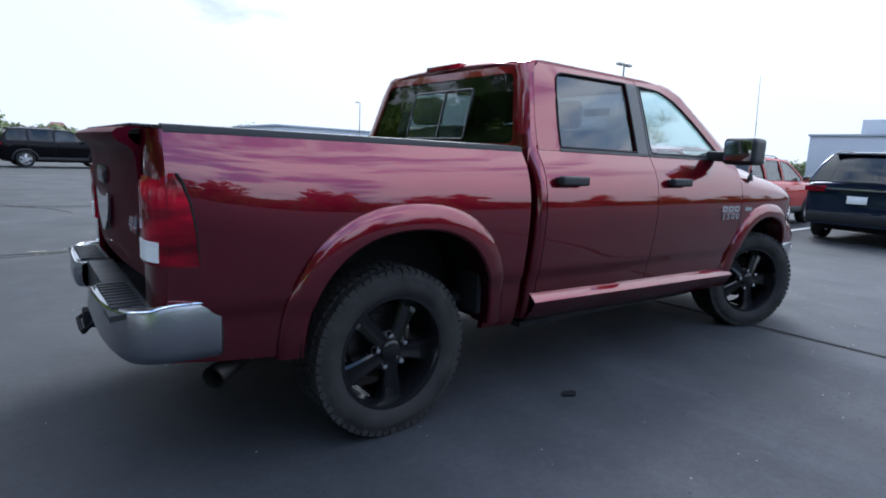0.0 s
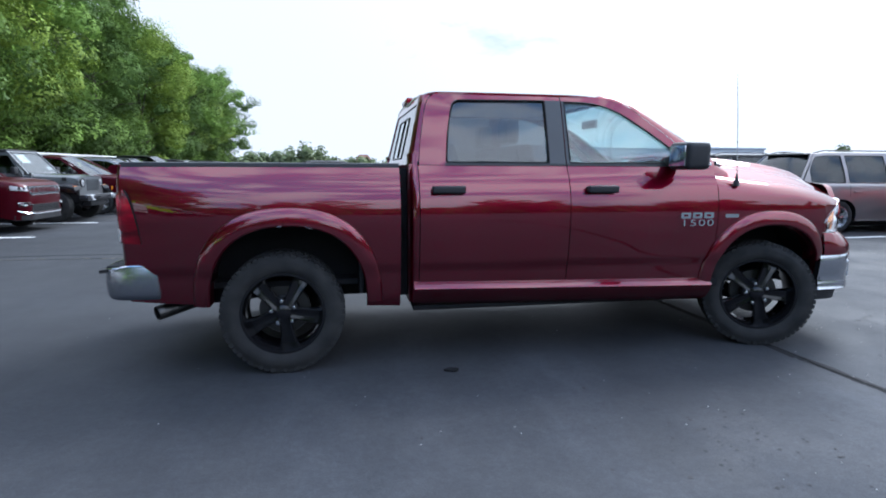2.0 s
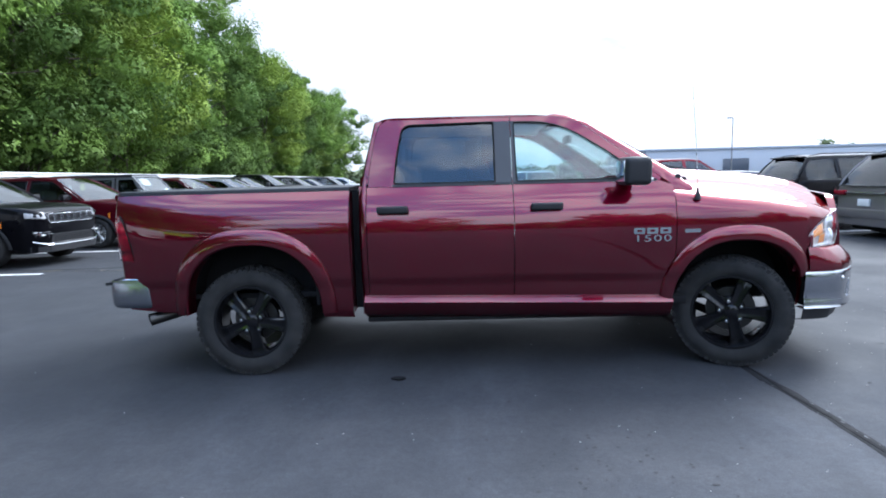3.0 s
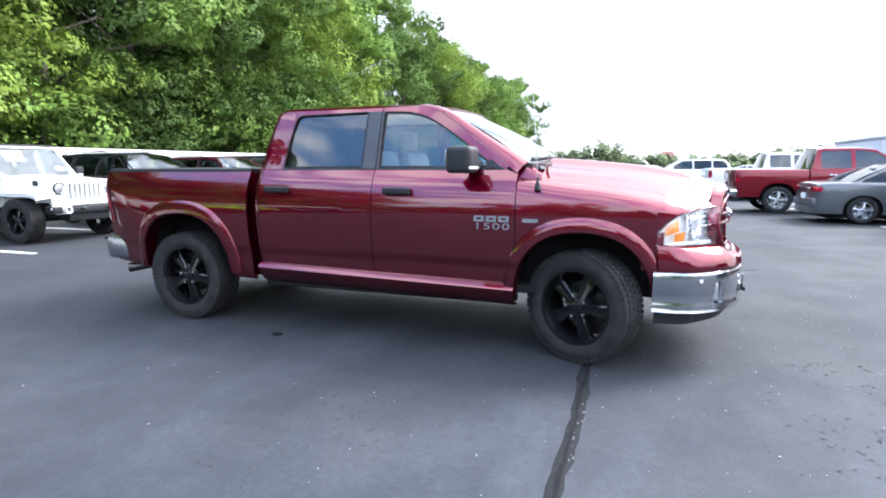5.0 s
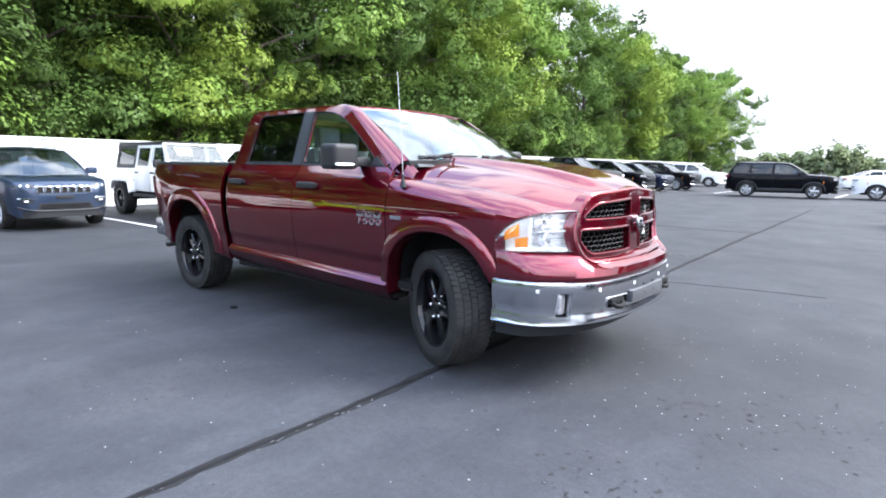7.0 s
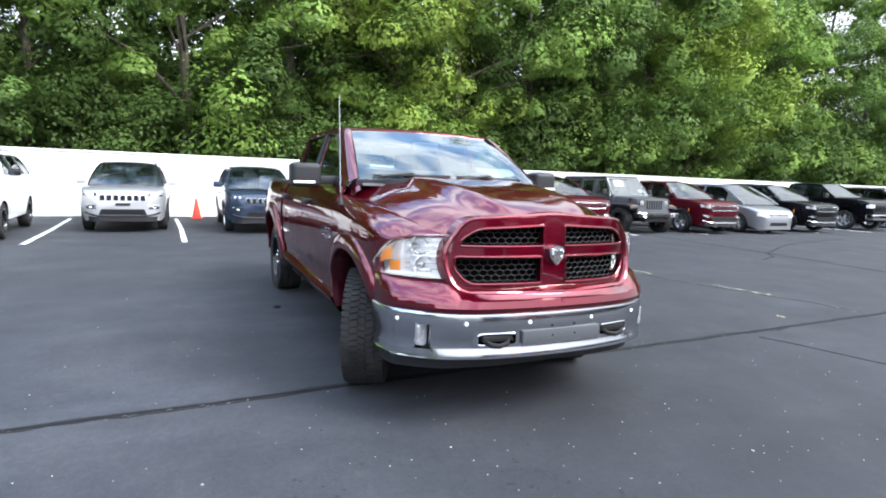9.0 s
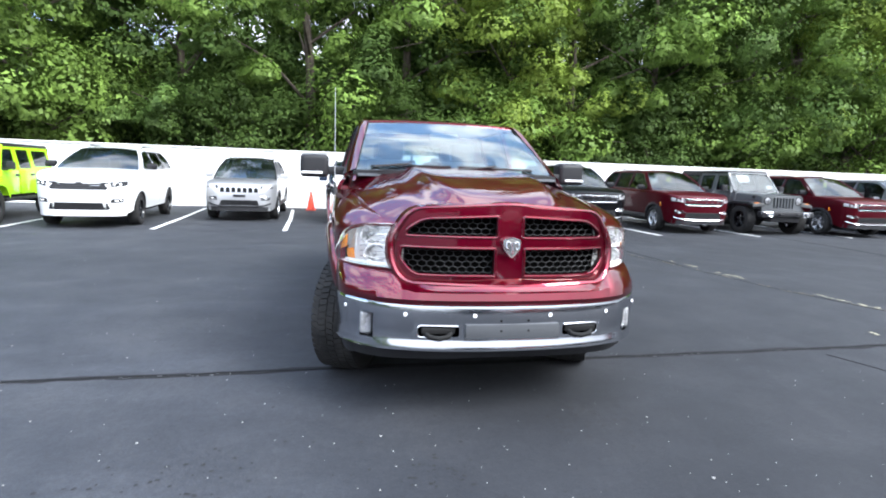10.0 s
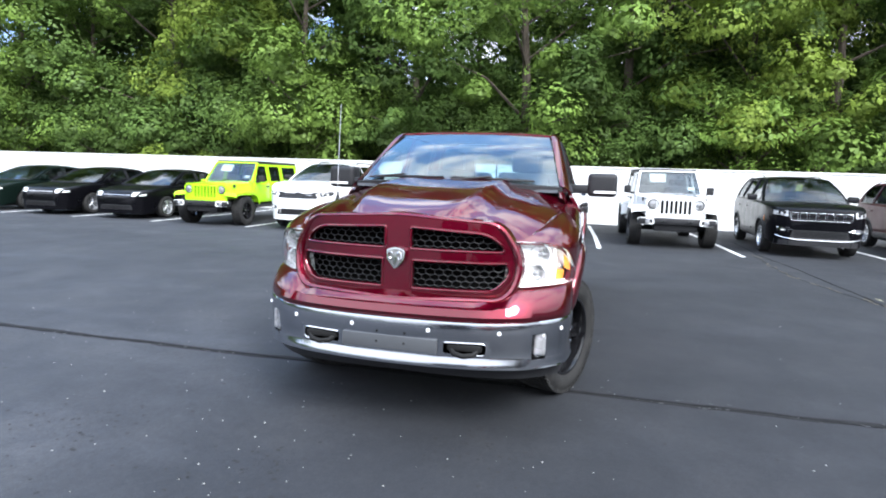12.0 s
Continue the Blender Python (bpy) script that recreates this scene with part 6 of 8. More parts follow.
def build_jeep(name, label, body, m, group="", top_mat=None, flare_mat=None, wheel_mat=None, roof_mat=None):
    """A boxy four-door off-roader, nose along +x."""
    T = thing(name, label, "off-roader", m, group)
    top_mat, flare_mat, wheel_mat = top_mat or M_BLACKPL, flare_mat or body, wheel_mat or M_WHEELBLK
    hw = 0.76
    part("body", slab(-2.05, 0.98, -hw, hw, 0.62, 1.16, 0.045), body, T)
    part("tub_lower", slab(-1.95, 0.95, -hw + 0.02, hw - 0.02, 0.50, 0.64, 0.02), M_DARK, T)
    rows = []
    for x in span(0.85, 1.98, 12):
        f = (x - 0.85) / 1.13
        w, zt = 0.74 - 0.15 * f, 1.17 - 0.05 * f - 0.03 * max(0, f - 0.85) / 0.15
        right = [(w + 0.01, 0.72), (w + 0.01, zt - 0.10), (w - 0.005, zt - 0.03), (w - 0.05, zt), (w * 0.55, zt + 0.02), (w * 0.4, zt + 0.035), (0, zt + 0.04)]
        rows.append([(x, -a, z) for a, z in right] + [(x, a, z) for a, z in reversed(right[:-1])])
    hb = grid(rows)
    part("hood", hb, body, T)
    for s in (-1, 1):
        part("hood_latch", slab(1.62, 1.72, s * 0.655, s * 0.685, 1.02, 1.11, 0.008), M_BLACKPL, T, "black rubber hood latch")
        part("cowl_bracket", slab(0.93, 1.00, s * 0.70, s * 0.79, 1.15, 1.215, 0.01), body, T)
    g_out = rounded([(-0.62, 0.66), (-0.64, 1.05), (-0.55, 1.12), (0.55, 1.12), (0.64, 1.05), (0.62, 0.66)], 0.05)
    slots = [rounded([(y - 0.030, 0.76), (y - 0.030, 1.055), (y + 0.030, 1.055), (y + 0.030, 0.76)], 0.028) for y in (-0.285, -0.19, -0.095, 0, 0.095, 0.19, 0.285)]
    gr = part("grille", plate(dense(g_out, 0.1), slots, lambda u, v: (2.02 - 0.05 * max(0, v - 0.95) - 0.05 * (abs(u) / 0.64) ** 3, u, v), (-0.06, 0, 0)), body, T, "upright grille with seven slots")
    part("grille_back", slab(1.92, 1.95, -0.42, 0.42, 0.72, 1.09, 0.01), M_DARK, gr)
    for s in (-1, 1):
        lamp = part("headlamp", lathe([(0.0, 0.02), (0.05, 0.016), (0.085, 0.0), (0.098, 0.0), (0.10, -0.04)], 24, centre=(1.995, s * 0.475, 0.965), axis="x"), M_DULL, T, "round headlamp")
        part("lamp_ring", lathe([(0.094, 0.004), (0.098, 0.014), (0.112, 0.010), (0.114, -0.03)], 28, centre=(1.995, s * 0.475, 0.965), axis="x"), M_BLACKGL, lamp)
        part("lamp_core", lathe([(0.0, 0.028), (0.045, 0.024), (0.05, 0.0)], 18, centre=(2.0, s * 0.475, 0.965), axis="x"), M_LENS, lamp)
        part("signal_lamp", slab(1.90, 1.97, s * 0.70, s * 0.84, 0.865, 0.905, 0.012), M_AMBER, T, "amber side signal")
        # front wing: a bent shelf over the wheel
        prof = [(2.02, 0.80), (1.99, 0.87), (1.80, 0.915), (1.10, 0.915), (0.93, 0.86), (0.80, 0.62)]
        rows = [[(x, s * y, z + dz) for y, dz in ((0.58, 0.03), (0.80, 0.012), (0.91, 0.0), (0.93, -0.02), (0.92, -0.06))] for x, z in prof]
        part("front_wing", rim(grid(rows), (0, 0, -0.02)), flare_mat, T)
        prof = [(-0.93, 0.58), (-1.00, 0.84), (-1.15, 0.90), (-1.80, 0.90), (-1.95, 0.84), (-2.02, 0.62)]
        rows = [[(x, s * y, z + dz) for y, dz in ((0.74, 0.02), (0.86, 0.012), (0.92, 0.0), (0.93, -0.02), (0.92, -0.05))] for x, z in prof]
        part("rear_wing", rim(grid(rows), (0, 0, -0.02)), flare_mat, T)
        part("wheel_well", slab(0.85, 1.95, s * 0.40, s * 0.60, 0.45, 0.90, 0.02), M_DARK, T)
        part("wheel_well", slab(-1.98, -0.98, s * 0.5, s * 0.765, 0.45, 0.88, 0.02), M_DARK, T)
        part("rock_rail", tube([(-0.90, s * 0.80, 0.50), (0.78, s * 0.80, 0.50)], 0.045, 8), M_BLACKPL, T, "black side step rail")
        # doors
        for x0, x1 in ((-0.88, -0.10), (-0.06, 0.80)):
            d = part("door", slab(x0 + 0.008, x1 - 0.008, s * (hw - 0.01), s * (hw + 0.022), 0.60, 1.16, 0.02), body, T)
            part("door_handle", slab(x0 + 0.06, x0 + 0.22, s * (hw + 0.02), s * (hw + 0.055), 1.03, 1.07, 0.012), M_BLACKPL, d)
            part("hinge", slab(x1 - 0.05, x1 + 0.03, s * (hw + 0.018), s * (hw + 0.04), 0.74, 0.78, 0.006), body, d)
            part("hinge", slab(x1 - 0.05, x1 + 0.03, s * (hw + 0.018), s * (hw + 0.04), 1.0, 1.04, 0.006), body, d)
            slope = 0.10 if x1 > 0.5 else 0.0
            out = [(x0 + 0.008, 1.15), (x0 + 0.008, 1.70), (x1 - 0.008 - slope * 3.2, 1.70), (x1 - 0.008, 1.15)]
            hole = rounded([(x0 + 0.07, 1.20), (x0 + 0.07, 1.64), (x1 - 0.07 - slope * 2.9, 1.64), (x1 - 0.075, 1.20)], 0.04)
            put = lambda u, v: (u, s * (hw + 0.005 - 0.11 * (v - 1.15) / 0.55), v)
            part("door_frame", plate(dense(out, 0.2), [dense(hole, 0.2)], put, (0, -s * 0.035, 0)), body, d)
            glass_part("window", plate(dense(hole, 0.25), [], lambda u, v: tuple(Vector(put(u, v)) - Vector((0, s * 0.018, 0)))), M_CARGLASS if x1 > 0.5 else M_TINT, d, "side window")
        # rear quarter of the top
        out = [(-2.03, 1.15), (-1.98, 1.72), (-0.88, 1.72), (-0.88, 1.15)]
        hole = rounded([(-1.90, 1.24), (-1.87, 1.63), (-1.0, 1.63), (-1.0, 1.24)], 0.05)
        put2 = lambda u, v: (u, s * (hw + 0.0 - 0.11 * (v - 1.15) / 0.55), v)
        part("top_side", plate(dense(out, 0.2), [dense(hole, 0.2)], put2, (0, -s * 0.03, 0)), top_mat, T)
        glass_part("quarter_window", plate(dense(hole, 0.25), [], lambda u, v: tuple(Vector(put2(u, v)) - Vector((0, s * 0.015, 0)))), M_TINT, T, "dark quarter window")
        mir = part("side_mirror", slab(0.66, 0.76, s * 0.86, s * 1.02, 1.18, 1.36, 0.03), M_BLACKPL, T, "black door mirror")
        part("mirror_arm", slab(0.68, 0.74, s * 0.75, s * 0.88, 1.16, 1.21, 0.012), M_BLACKPL, mir)
        part("tail_lamp", slab(-2.09, -2.02, s * 0.58, s * 0.73, 0.92, 1.12, 0.02), M_LENS_RED, T, "square red tail lamp")
        part("tow_hook", tube([(2.24, s * 0.30, 0.60), (2.32, s * 0.30, 0.62), (2.32, s * 0.24, 0.62), (2.24, s * 0.24, 0.60)], 0.014, 6), M_BLACKPL, T)
        part("fog_lamp", lathe([(0, 0.02), (0.045, 0.012), (0.055, -0.01)], 16, centre=(2.262, s * 0.60, 0.60), axis="x"), M_DULL, T, "round fog lamp")
        ring = [(2.25 - 0.06 * (abs(y) - 0.45) / 0.4, s * y, z) for y, z in rounded([(0.47, 0.545), (0.49, 0.655), (0.80, 0.655), (0.76, 0.545)], 0.03, 3)]
        part("lamp_bezel", tube(ring + ring[:1], 0.022, 6, caps=False), P_WHITE if body is P_WHITE or body is P_LIME else M_CHROME, T, "bright lamp surround")
    part("roof", slab(-2.0, 0.42, -0.66, 0.66, 1.70, 1.785, 0.035), roof_mat or top_mat, T)
    # windscreen frame and glass
    wf = lambda u, v: (0.93 - 0.50 * (v - 1.15) / 0.58, u, v)
    out = rounded([(-0.75, 1.14), (-0.66, 1.745), (0.66, 1.745), (0.75, 1.14)], 0.04)
    hole = rounded([(-0.705, 1.175), (-0.632, 1.712), (0.632, 1.712), (0.705, 1.175)], 0.05)
    fr = part("windscreen_frame", plate(dense(out, 0.2), [dense(hole, 0.2)], wf, (-0.05, 0, 0)), body, T)
    glass_part("windscreen", plate(dense(hole, 0.25), [], lambda u, v: tuple(Vector(wf(u, v)) - Vector((0.02, 0, 0)))), M_SCREEN, fr, "upright windscreen with paper notices")
    part("notice", plate(rounded([(-0.42, 1.46), (-0.42, 1.66), (-0.05, 1.66), (-0.05, 1.46)], 0.01), [], lambda u, v: tuple(Vector(wf(u, v)) - Vector((0.035, 0, 0))), (-0.002, 0, 0)), M_PAPER, T, "white paper notice behind the glass")
    part("notice", plate(rounded([(0.42, 1.28), (0.42, 1.36), (0.58, 1.36), (0.58, 1.28)], 0.01), [], lambda u, v: tuple(Vector(wf(u, v)) - Vector((0.035, 0, 0))), (-0.002, 0, 0)), M_PAPER, T, "white paper notice behind the glass")
    for y in (-0.25, 0.25):
        part("wiper", tube([(0.96, y, 1.19), (0.90, y + 0.28, 1.24)], 0.010, 5), M_BLACKPL, T)
    part("back_wall", slab(-2.06, -2.0, -0.66, 0.66, 1.15, 1.72, 0.02), M_TINT, T)
    part("front_bumper", slab(2.02, 2.25, -0.80, 0.80, 0.53, 0.67, 0.04), M_BLACKPL, T, "stubby black front bumper")
    part("skid_plate", slab(1.9, 2.15, -0.45, 0.45, 0.38, 0.53, 0.04), M_BLACKPL, T)
    part("rear_bumper", slab(-2.28, -2.05, -0.78, 0.78, 0.52, 0.66, 0.04), M_BLACKPL, T)
    part("spare_wheel", lathe([(0.0, -0.2), (0.2, -0.2), (0.3, -0.22), (0.39, -0.16), (0.39, 0.0), (0.2, 0.02)], 28, centre=(-2.12, 0.05, 0.98), axis="x"), M_TYRE, T, "black spare wheel")
    part("dashboard", slab(0.45, 0.85, -0.70, 0.70, 0.95, 1.14, 0.05), M_DASH, T)
    for y in (-0.35, 0.35):
        for x in (0.0, -0.85):
            st = part("seat_back", slab(x - 0.09, x + 0.09, y - 0.23, y + 0.23, 0.8, 1.36, 0.06), M_SEAT, T)
            part("headrest", slab(x - 0.1, x, y - 0.12, y + 0.12, 1.38, 1.55, 0.04), M_SEAT, st)
    for x in (1.46, -1.46):
        part("axle", tube([(x, -0.7, 0.40), (x, 0.7, 0.40)], 0.05, 8), M_DARK, T)
    put_wheels(T, 1.46, -1.46, 0.80, 0.40, wheel_mat, 5, 0.27, 60, "black alloy wheel")
    return T


def build_pickup(name, label, body, m, group="", metal=None):
    """A plain crew-cab pickup, nose along +x."""
    T = thing(name, label, "pickup truck", m, group)
    hw = 0.99
    top = [(-2.9, 1.28), (-1.02, 1.28), (-1.0, 1.28), (1.0, 1.30), (1.55, 1.30), (2.3, 1.26), (2.65, 1.16), (2.80, 0.95), (2.86, 0.62), (2.88, 0.50)]
    k = dict(L=5.8, W=1.98, H=1.92, fa=1.85, ra=-1.78, r=0.40, sill=0.48, belt=1.28, top=top, xc=1.42, xr1=0.62, xr2=-0.80, xb=-0.98, wr=0.66, cuts=[(-0.72, 0.02), (0.12, 1.16)])
    arches = [(x, 0.49, 0.47, 0.42, 2.2) for x in (k["fa"], k["ra"])]
    plan = [(-2.9, hw - 0.03), (-2.7, hw), (1.9, hw), (2.4, hw - 0.05), (2.7, hw - 0.16), (2.88, hw - 0.34)]
    width = lambda x, z: curve(plan, x) - 0.05 * (1 - min(1, max(0, (z - 0.45) / 0.8))) ** 2 - 0.07 * max(0, (z - 0.95) / 0.35) ** 3

    def low(x):
        z = k["sill"]
        for a in arches:
            if abs(x - a[0]) < a[1]:
                z = max(z, arch_z(x, a))
        return z
    for nm, x0, x1 in (("bed", -2.9, -1.04), ("cab_body", -1.0, 2.88)):
        xs = sorted(set(span(x0, x1, 24)) | {x for a in arches for x in arch_cols(a, 14) if x0 < x < x1} | set(span(2.4, 2.88, 8) if x1 > 2 else []))
        rows = []
        for x in xs:
            zt, zl = curve(top, x), low(x)
            zt = max(zt, zl + 0.05)
            rt = [(width(x, z), z) for z in span(zl, zt - 0.05, 9)]
            w = rt[-1][0]
            rt += [(w - 0.02, zt - 0.015), (w - 0.07, zt)] + ([(w * 0.5, zt + 0.03), (0, zt + 0.035)] if nm == "cab_body" else [(w - 0.08, zt - 0.06), (0, zt - 0.06)])
            rows.append([(x, -a, z) for a, z in rt] + [(x, a, z) for a, z in reversed(rt[:-1])])
        bm = grid(rows)
        bm.verts.ensure_lookup_table()
        n = len(rows[0])
        bm.faces.new([bm.verts[i] for i in range(n)])
        bm.faces.new([bm.verts[len(rows) * n - n + i] for i in range(n)])
        shell = part(nm, bm, body, T)
    H, belt = k["H"], k["belt"]
    sidep = lambda u, v, s, off=0.0: (u, s * (0.91 + (k["wr"] - 0.91) * max(0, (v - belt) / (H - belt)) + off), v)
    ztop = lambda x: line([(k["xb"], belt - 0.02), (k["xr2"], H - 0.08), (-0.6, H - 0.05), (0.3, H - 0.05), (k["xr1"], H - 0.09), (k["xc"], belt - 0.02)], x)
    out = [(k["xb"], belt - 0.04)] + [(x, ztop(x)) for x in (k["xb"], k["xr2"], -0.6, 0.3, k["xr1"], k["xc"])] + [(k["xc"], belt - 0.04)]
    holes = [rounded([(a, belt + 0.03), (b, belt + 0.03)] + [(x, min(H - 0.11, ztop(x) - 0.06)) for x in span(b, a, 6) if ztop(x) > belt + 0.12], 0.03, 3) for a, b in k["cuts"]]
    for s in (-1, 1):
        part("side_frame", plate(dense(out, 0.2), [dense(h, 0.2) for h in holes], lambda u, v: sidep(u, v, s), (0, -s * 0.03, 0)), body, shell)
        for h in holes:
            glass_part("window", plate(dense(h, 0.25), [], lambda u, v: sidep(u, v, s, -0.012)), M_TINT, shell, "dark side window")
        for a in arches:
            part("wheel_well", arch_well(a, s, hw - 0.05), M_DARK, T)
        part("side_mirror", slab(1.05, 1.18, s * 0.98, s * 1.20, 1.28, 1.48, 0.03), M_BLACKPL, T, "black door mirror")
        part("tail_lamp", slab(-2.93, -2.80, s * 0.80, s * 0.975, 0.92, 1.22, 0.02), M_LENS_RED, T, "red tail lamp")
        part("headlamp", slab(2.62, 2.80, s * 0.56, s * 0.86, 0.92, 1.06, 0.03), M_REFL, T, "clear headlamp")
        for x in (-0.45, 0.45):
            part("door_handle", slab(x - 0.1, x + 0.1, s * 0.985, s * 1.015, 1.10, 1.14, 0.012), M_CHROME, T, "chrome door handle")
        for x in (-0.86, 0.05, 1.24):
            part("door_seam", strip([(x, s * (width(x, z) + 0.002), z) for z in span(0.55, 1.24, 7)], (0.010, 0, 0)), M_RUBBER, T)
    part("roof", rim(grid([[(x, q * (sidep(x, ztop(x), 1)[1] + 0.004), ztop(x) + 0.045 * (1 - abs(q) ** 2.6)) for q in span(-1, 1, 14)] for x in span(k["xr2"], k["xr1"], 10)]), (0, 0, -0.02)), body, shell)
    for nm, x0, x1 in (("windscreen", k["xr1"], k["xc"] + 0.05), ("back_window", k["xr2"], k["xb"] - 0.005)):
        z0 = ztop(x0)
        d = 1 if x1 > x0 else -1
        rw = []
        for i in range(7):
            v = i / 6
            x, z = x0 + (x1 - x0) * v, z0 + (belt - 0.02 - z0) * v
            rw.append([(x + d * 0.05 * (1 - q * q), q * (sidep(x, z, 1)[1] - 0.02), z + 0.03 * (1 - abs(q) ** 2.6) * (1 - v)) for q in span(-1, 1, 10)])
        glass_part(nm, grid(rw), M_CARGLASS if d > 0 else M_TINT, shell, "windscreen" if d > 0 else "dark back window")
    part("cabin", slab(-0.85, 1.2, -0.8, 0.8, 0.5, 1.25, 0.03), M_DASH, T)
    for y in (-0.38, 0.38):
        part("seat_back", slab(0.05, 0.22, y - 0.25, y + 0.25, 1.2, 1.62, 0.05), M_SEAT, T)
    part("tailgate", slab(-2.935, -2.89, -0.79, 0.79, 0.74, 1.27, 0.015), body, T)
    part("rear_bumper", slab(-3.06, -2.84, -0.95, 0.95, 0.50, 0.70, 0.04), M_CHROME, T, "chrome rear bumper")
    part("grille", slab(2.68, 2.865, -0.55, 0.55, 0.76, 1.08, 0.04), M_BLACKGL, T, "black grille")
    part("front_bumper", slab(2.68, 2.98, -0.90, 0.90, 0.44, 0.68, 0.05), M_CHROME, T, "chrome front bumper")
    part("underbody", slab(-2.6, 2.5, -0.6, 0.6, 0.36, 0.6, 0.05), M_DARK, T)
    put_wheels(T, k["fa"], k["ra"], 0.84, k["r"], metal or M_ALLOY, 5, 0.26, 0)
    return T


P_BLACK = paint("black_car_paint", (0.003, 0.003, 0.004), 0.0, 0.3, 0.34, 1.36)
P_WHITE = paint("white_car_paint", (0.78, 0.78, 0.77), 0.0, 0.4)
P_NAVY = paint("slate_blue_car_paint", (0.035, 0.05, 0.085), 0.5, 0.35)
P_DNAVY = paint("dark_navy_car_paint", (0.012, 0.018, 0.04), 0.4, 0.35)
P_SILVER = paint("silver_grey_car_paint", (0.55, 0.55, 0.565), 0.65, 0.33)
P_GREY = paint("mid_grey_car_paint", (0.13, 0.135, 0.14), 0.4, 0.35)
P_GRANITE = paint("warm_grey_car_paint", (0.24, 0.22, 0.215), 0.6, 0.35)
P_MAROON = paint("maroon_car_paint", (0.052, 0.003, 0.007), 0.25, 0.35, 0.40, 1.38)
P_LIME = paint("lime_green_car_paint", (0.42, 0.78, 0.01), 0.0, 0.4)
P_ORANGE = paint("vivid_red_car_paint", (0.50, 0.018, 0.014), 0.2, 0.35)
P_RED = paint("rich_red_car_paint", (0.17, 0.008, 0.016), 0.4, 0.35)
P_GREEN = paint("dark_green_car_paint", (0.005, 0.010, 0.008), 0.2, 0.35, 0.4, 1.38)
P_PEWTER = paint("pewter_silver_car_paint", (0.30, 0.305, 0.32), 0.7, 0.33, 0.7)

ROW_W, ROW_E = "cars parked in a row along the white wall", "cars parked in the row facing away"


def nose(kind, x, y, turn=0.0):
    """A pose that puts a car's nose at x."""
    return pose(x - kind["L"] / 2, y, 0, 0, 0, turn)


build_jeep("white_off_roader", "white four-door off-roader with black soft top, beside a white wall", P_WHITE, pose(-8.5, 3.0, 0, 0, 0, 1) @ Matrix.Scale(1.05, 4), ROW_W)
build_car(SUV, "black_suv", "glossy black large SUV with chrome grille and trim", "SUV", P_BLACK, nose(SUV, -5.9, 6.02, -4), ROW_W, tag=True)
build_car(SUV, "maroon_suv", "dark maroon SUV with chrome bumper strip", "SUV", P_MAROON, nose(SUV, -5.8, 9.1, -3) @ Matrix.Scale(0.97, 4), ROW_W, tag=True)
build_jeep("grey_off_roader", "grey four-door off-roader with black hardtop", P_GREY, pose(-7.9, 11.6, 0, 0, 0, -3) @ Matrix.Scale(1.0, 4), ROW_W, flare_mat=M_BLACKPL)
build_car(SUV, "maroon_suv", "dark maroon SUV parked beside a silver minivan", "SUV", P_MAROON, nose(SUV, -5.3, 14.2, -3) @ Matrix.Scale(0.96, 4), ROW_W, tag=True)
build_car(VAN, "silver_minivan", "silver minivan with a sloping nose", "minivan", P_PEWTER, nose(VAN, -5.1, 16.75, -3) @ Matrix.Scale(0.95, 4), ROW_W, cladding=False, front="van", rails=False)
build_car(SUV, "black_suv", "black SUV parked beside a silver minivan", "SUV", P_BLACK, nose(SUV, -5.3, 19.6, -3) @ Matrix.Scale(0.97, 4), ROW_W)
build_pickup("black_pickup", "black crew-cab pickup with chrome bumper", P_BLACK, pose(-8.6, 24.1, 0, 0, 0, -3), ROW_W)
build_car(SUV, "black_suv", "black SUV beside a black pickup", "SUV", P_BLACK, nose(SUV, -5.4, 27.8, -3), ROW_W)
build_car(CROSS, "navy_suv", "dark navy SUV far down the row", "SUV", P_DNAVY, nose(CROSS, -5.3, 30.7, -3), ROW_W)
build_car(SUV, "black_suv", "black SUV near the end of the wall", "SUV", P_BLACK, nose(SUV, -4.7, 34.0, -3), ROW_W)
build_car(CROSS, "blue_crossover", "slate-blue compact crossover with chrome slotted grille", "SUV", P_NAVY, nose(CROSS, -6.95, -0.12, 0), ROW_W, front="compact")
build_car(CROSS, "silver_crossover", "silver-grey compact crossover with chrome slotted grille", "SUV", P_SILVER, nose(CROSS, -7.55, -3.22, 0), ROW_W, front="compact", dark_roof=True)
build_car(SPORT, "white_suv", "white sporty SUV with black grille and black wheels", "SUV", P_WHITE, nose(SUV, -5.35, -6.2, 3), ROW_W, metal=M_WHEELBLK, cladding=False, front="sport", chrome_grille=False)
build_jeep("lime_off_roader", "bright lime-green four-door off-roader with black wheels", P_LIME, pose(-7.3, -8.85, 0, 0, 0, 3) @ Matrix.Scale(0.985, 4), ROW_W, top_mat=P_LIME, roof_mat=M_BLACKPL)
build_car(SEDAN, "black_sedan", "black sedan with chrome grille bar", "sedan", P_BLACK, nose(SEDAN, -5.6, -12.0, 3), ROW_W, cladding=False, front="sedan", rails=False)
build_car(SEDAN, "black_sedan", "older black sedan with silver wheels", "sedan", P_BLACK, nose(SEDAN, -5.6, -14.7, 3), ROW_W, cladding=False, front="sedan", rails=False)
build_car(SEDAN, "green_sedan", "dark green sedan at the end of the row", "sedan", P_GREEN, nose(SEDAN, -5.8, -17.5, 3), ROW_W, cladding=False, front="sedan", rails=False)


def tailed(kind, x, y, turn=0.0):
    """A pose that puts a car's tail at x."""
    return pose(x + kind["L"] / 2, y, 0, 0, 0, turn)


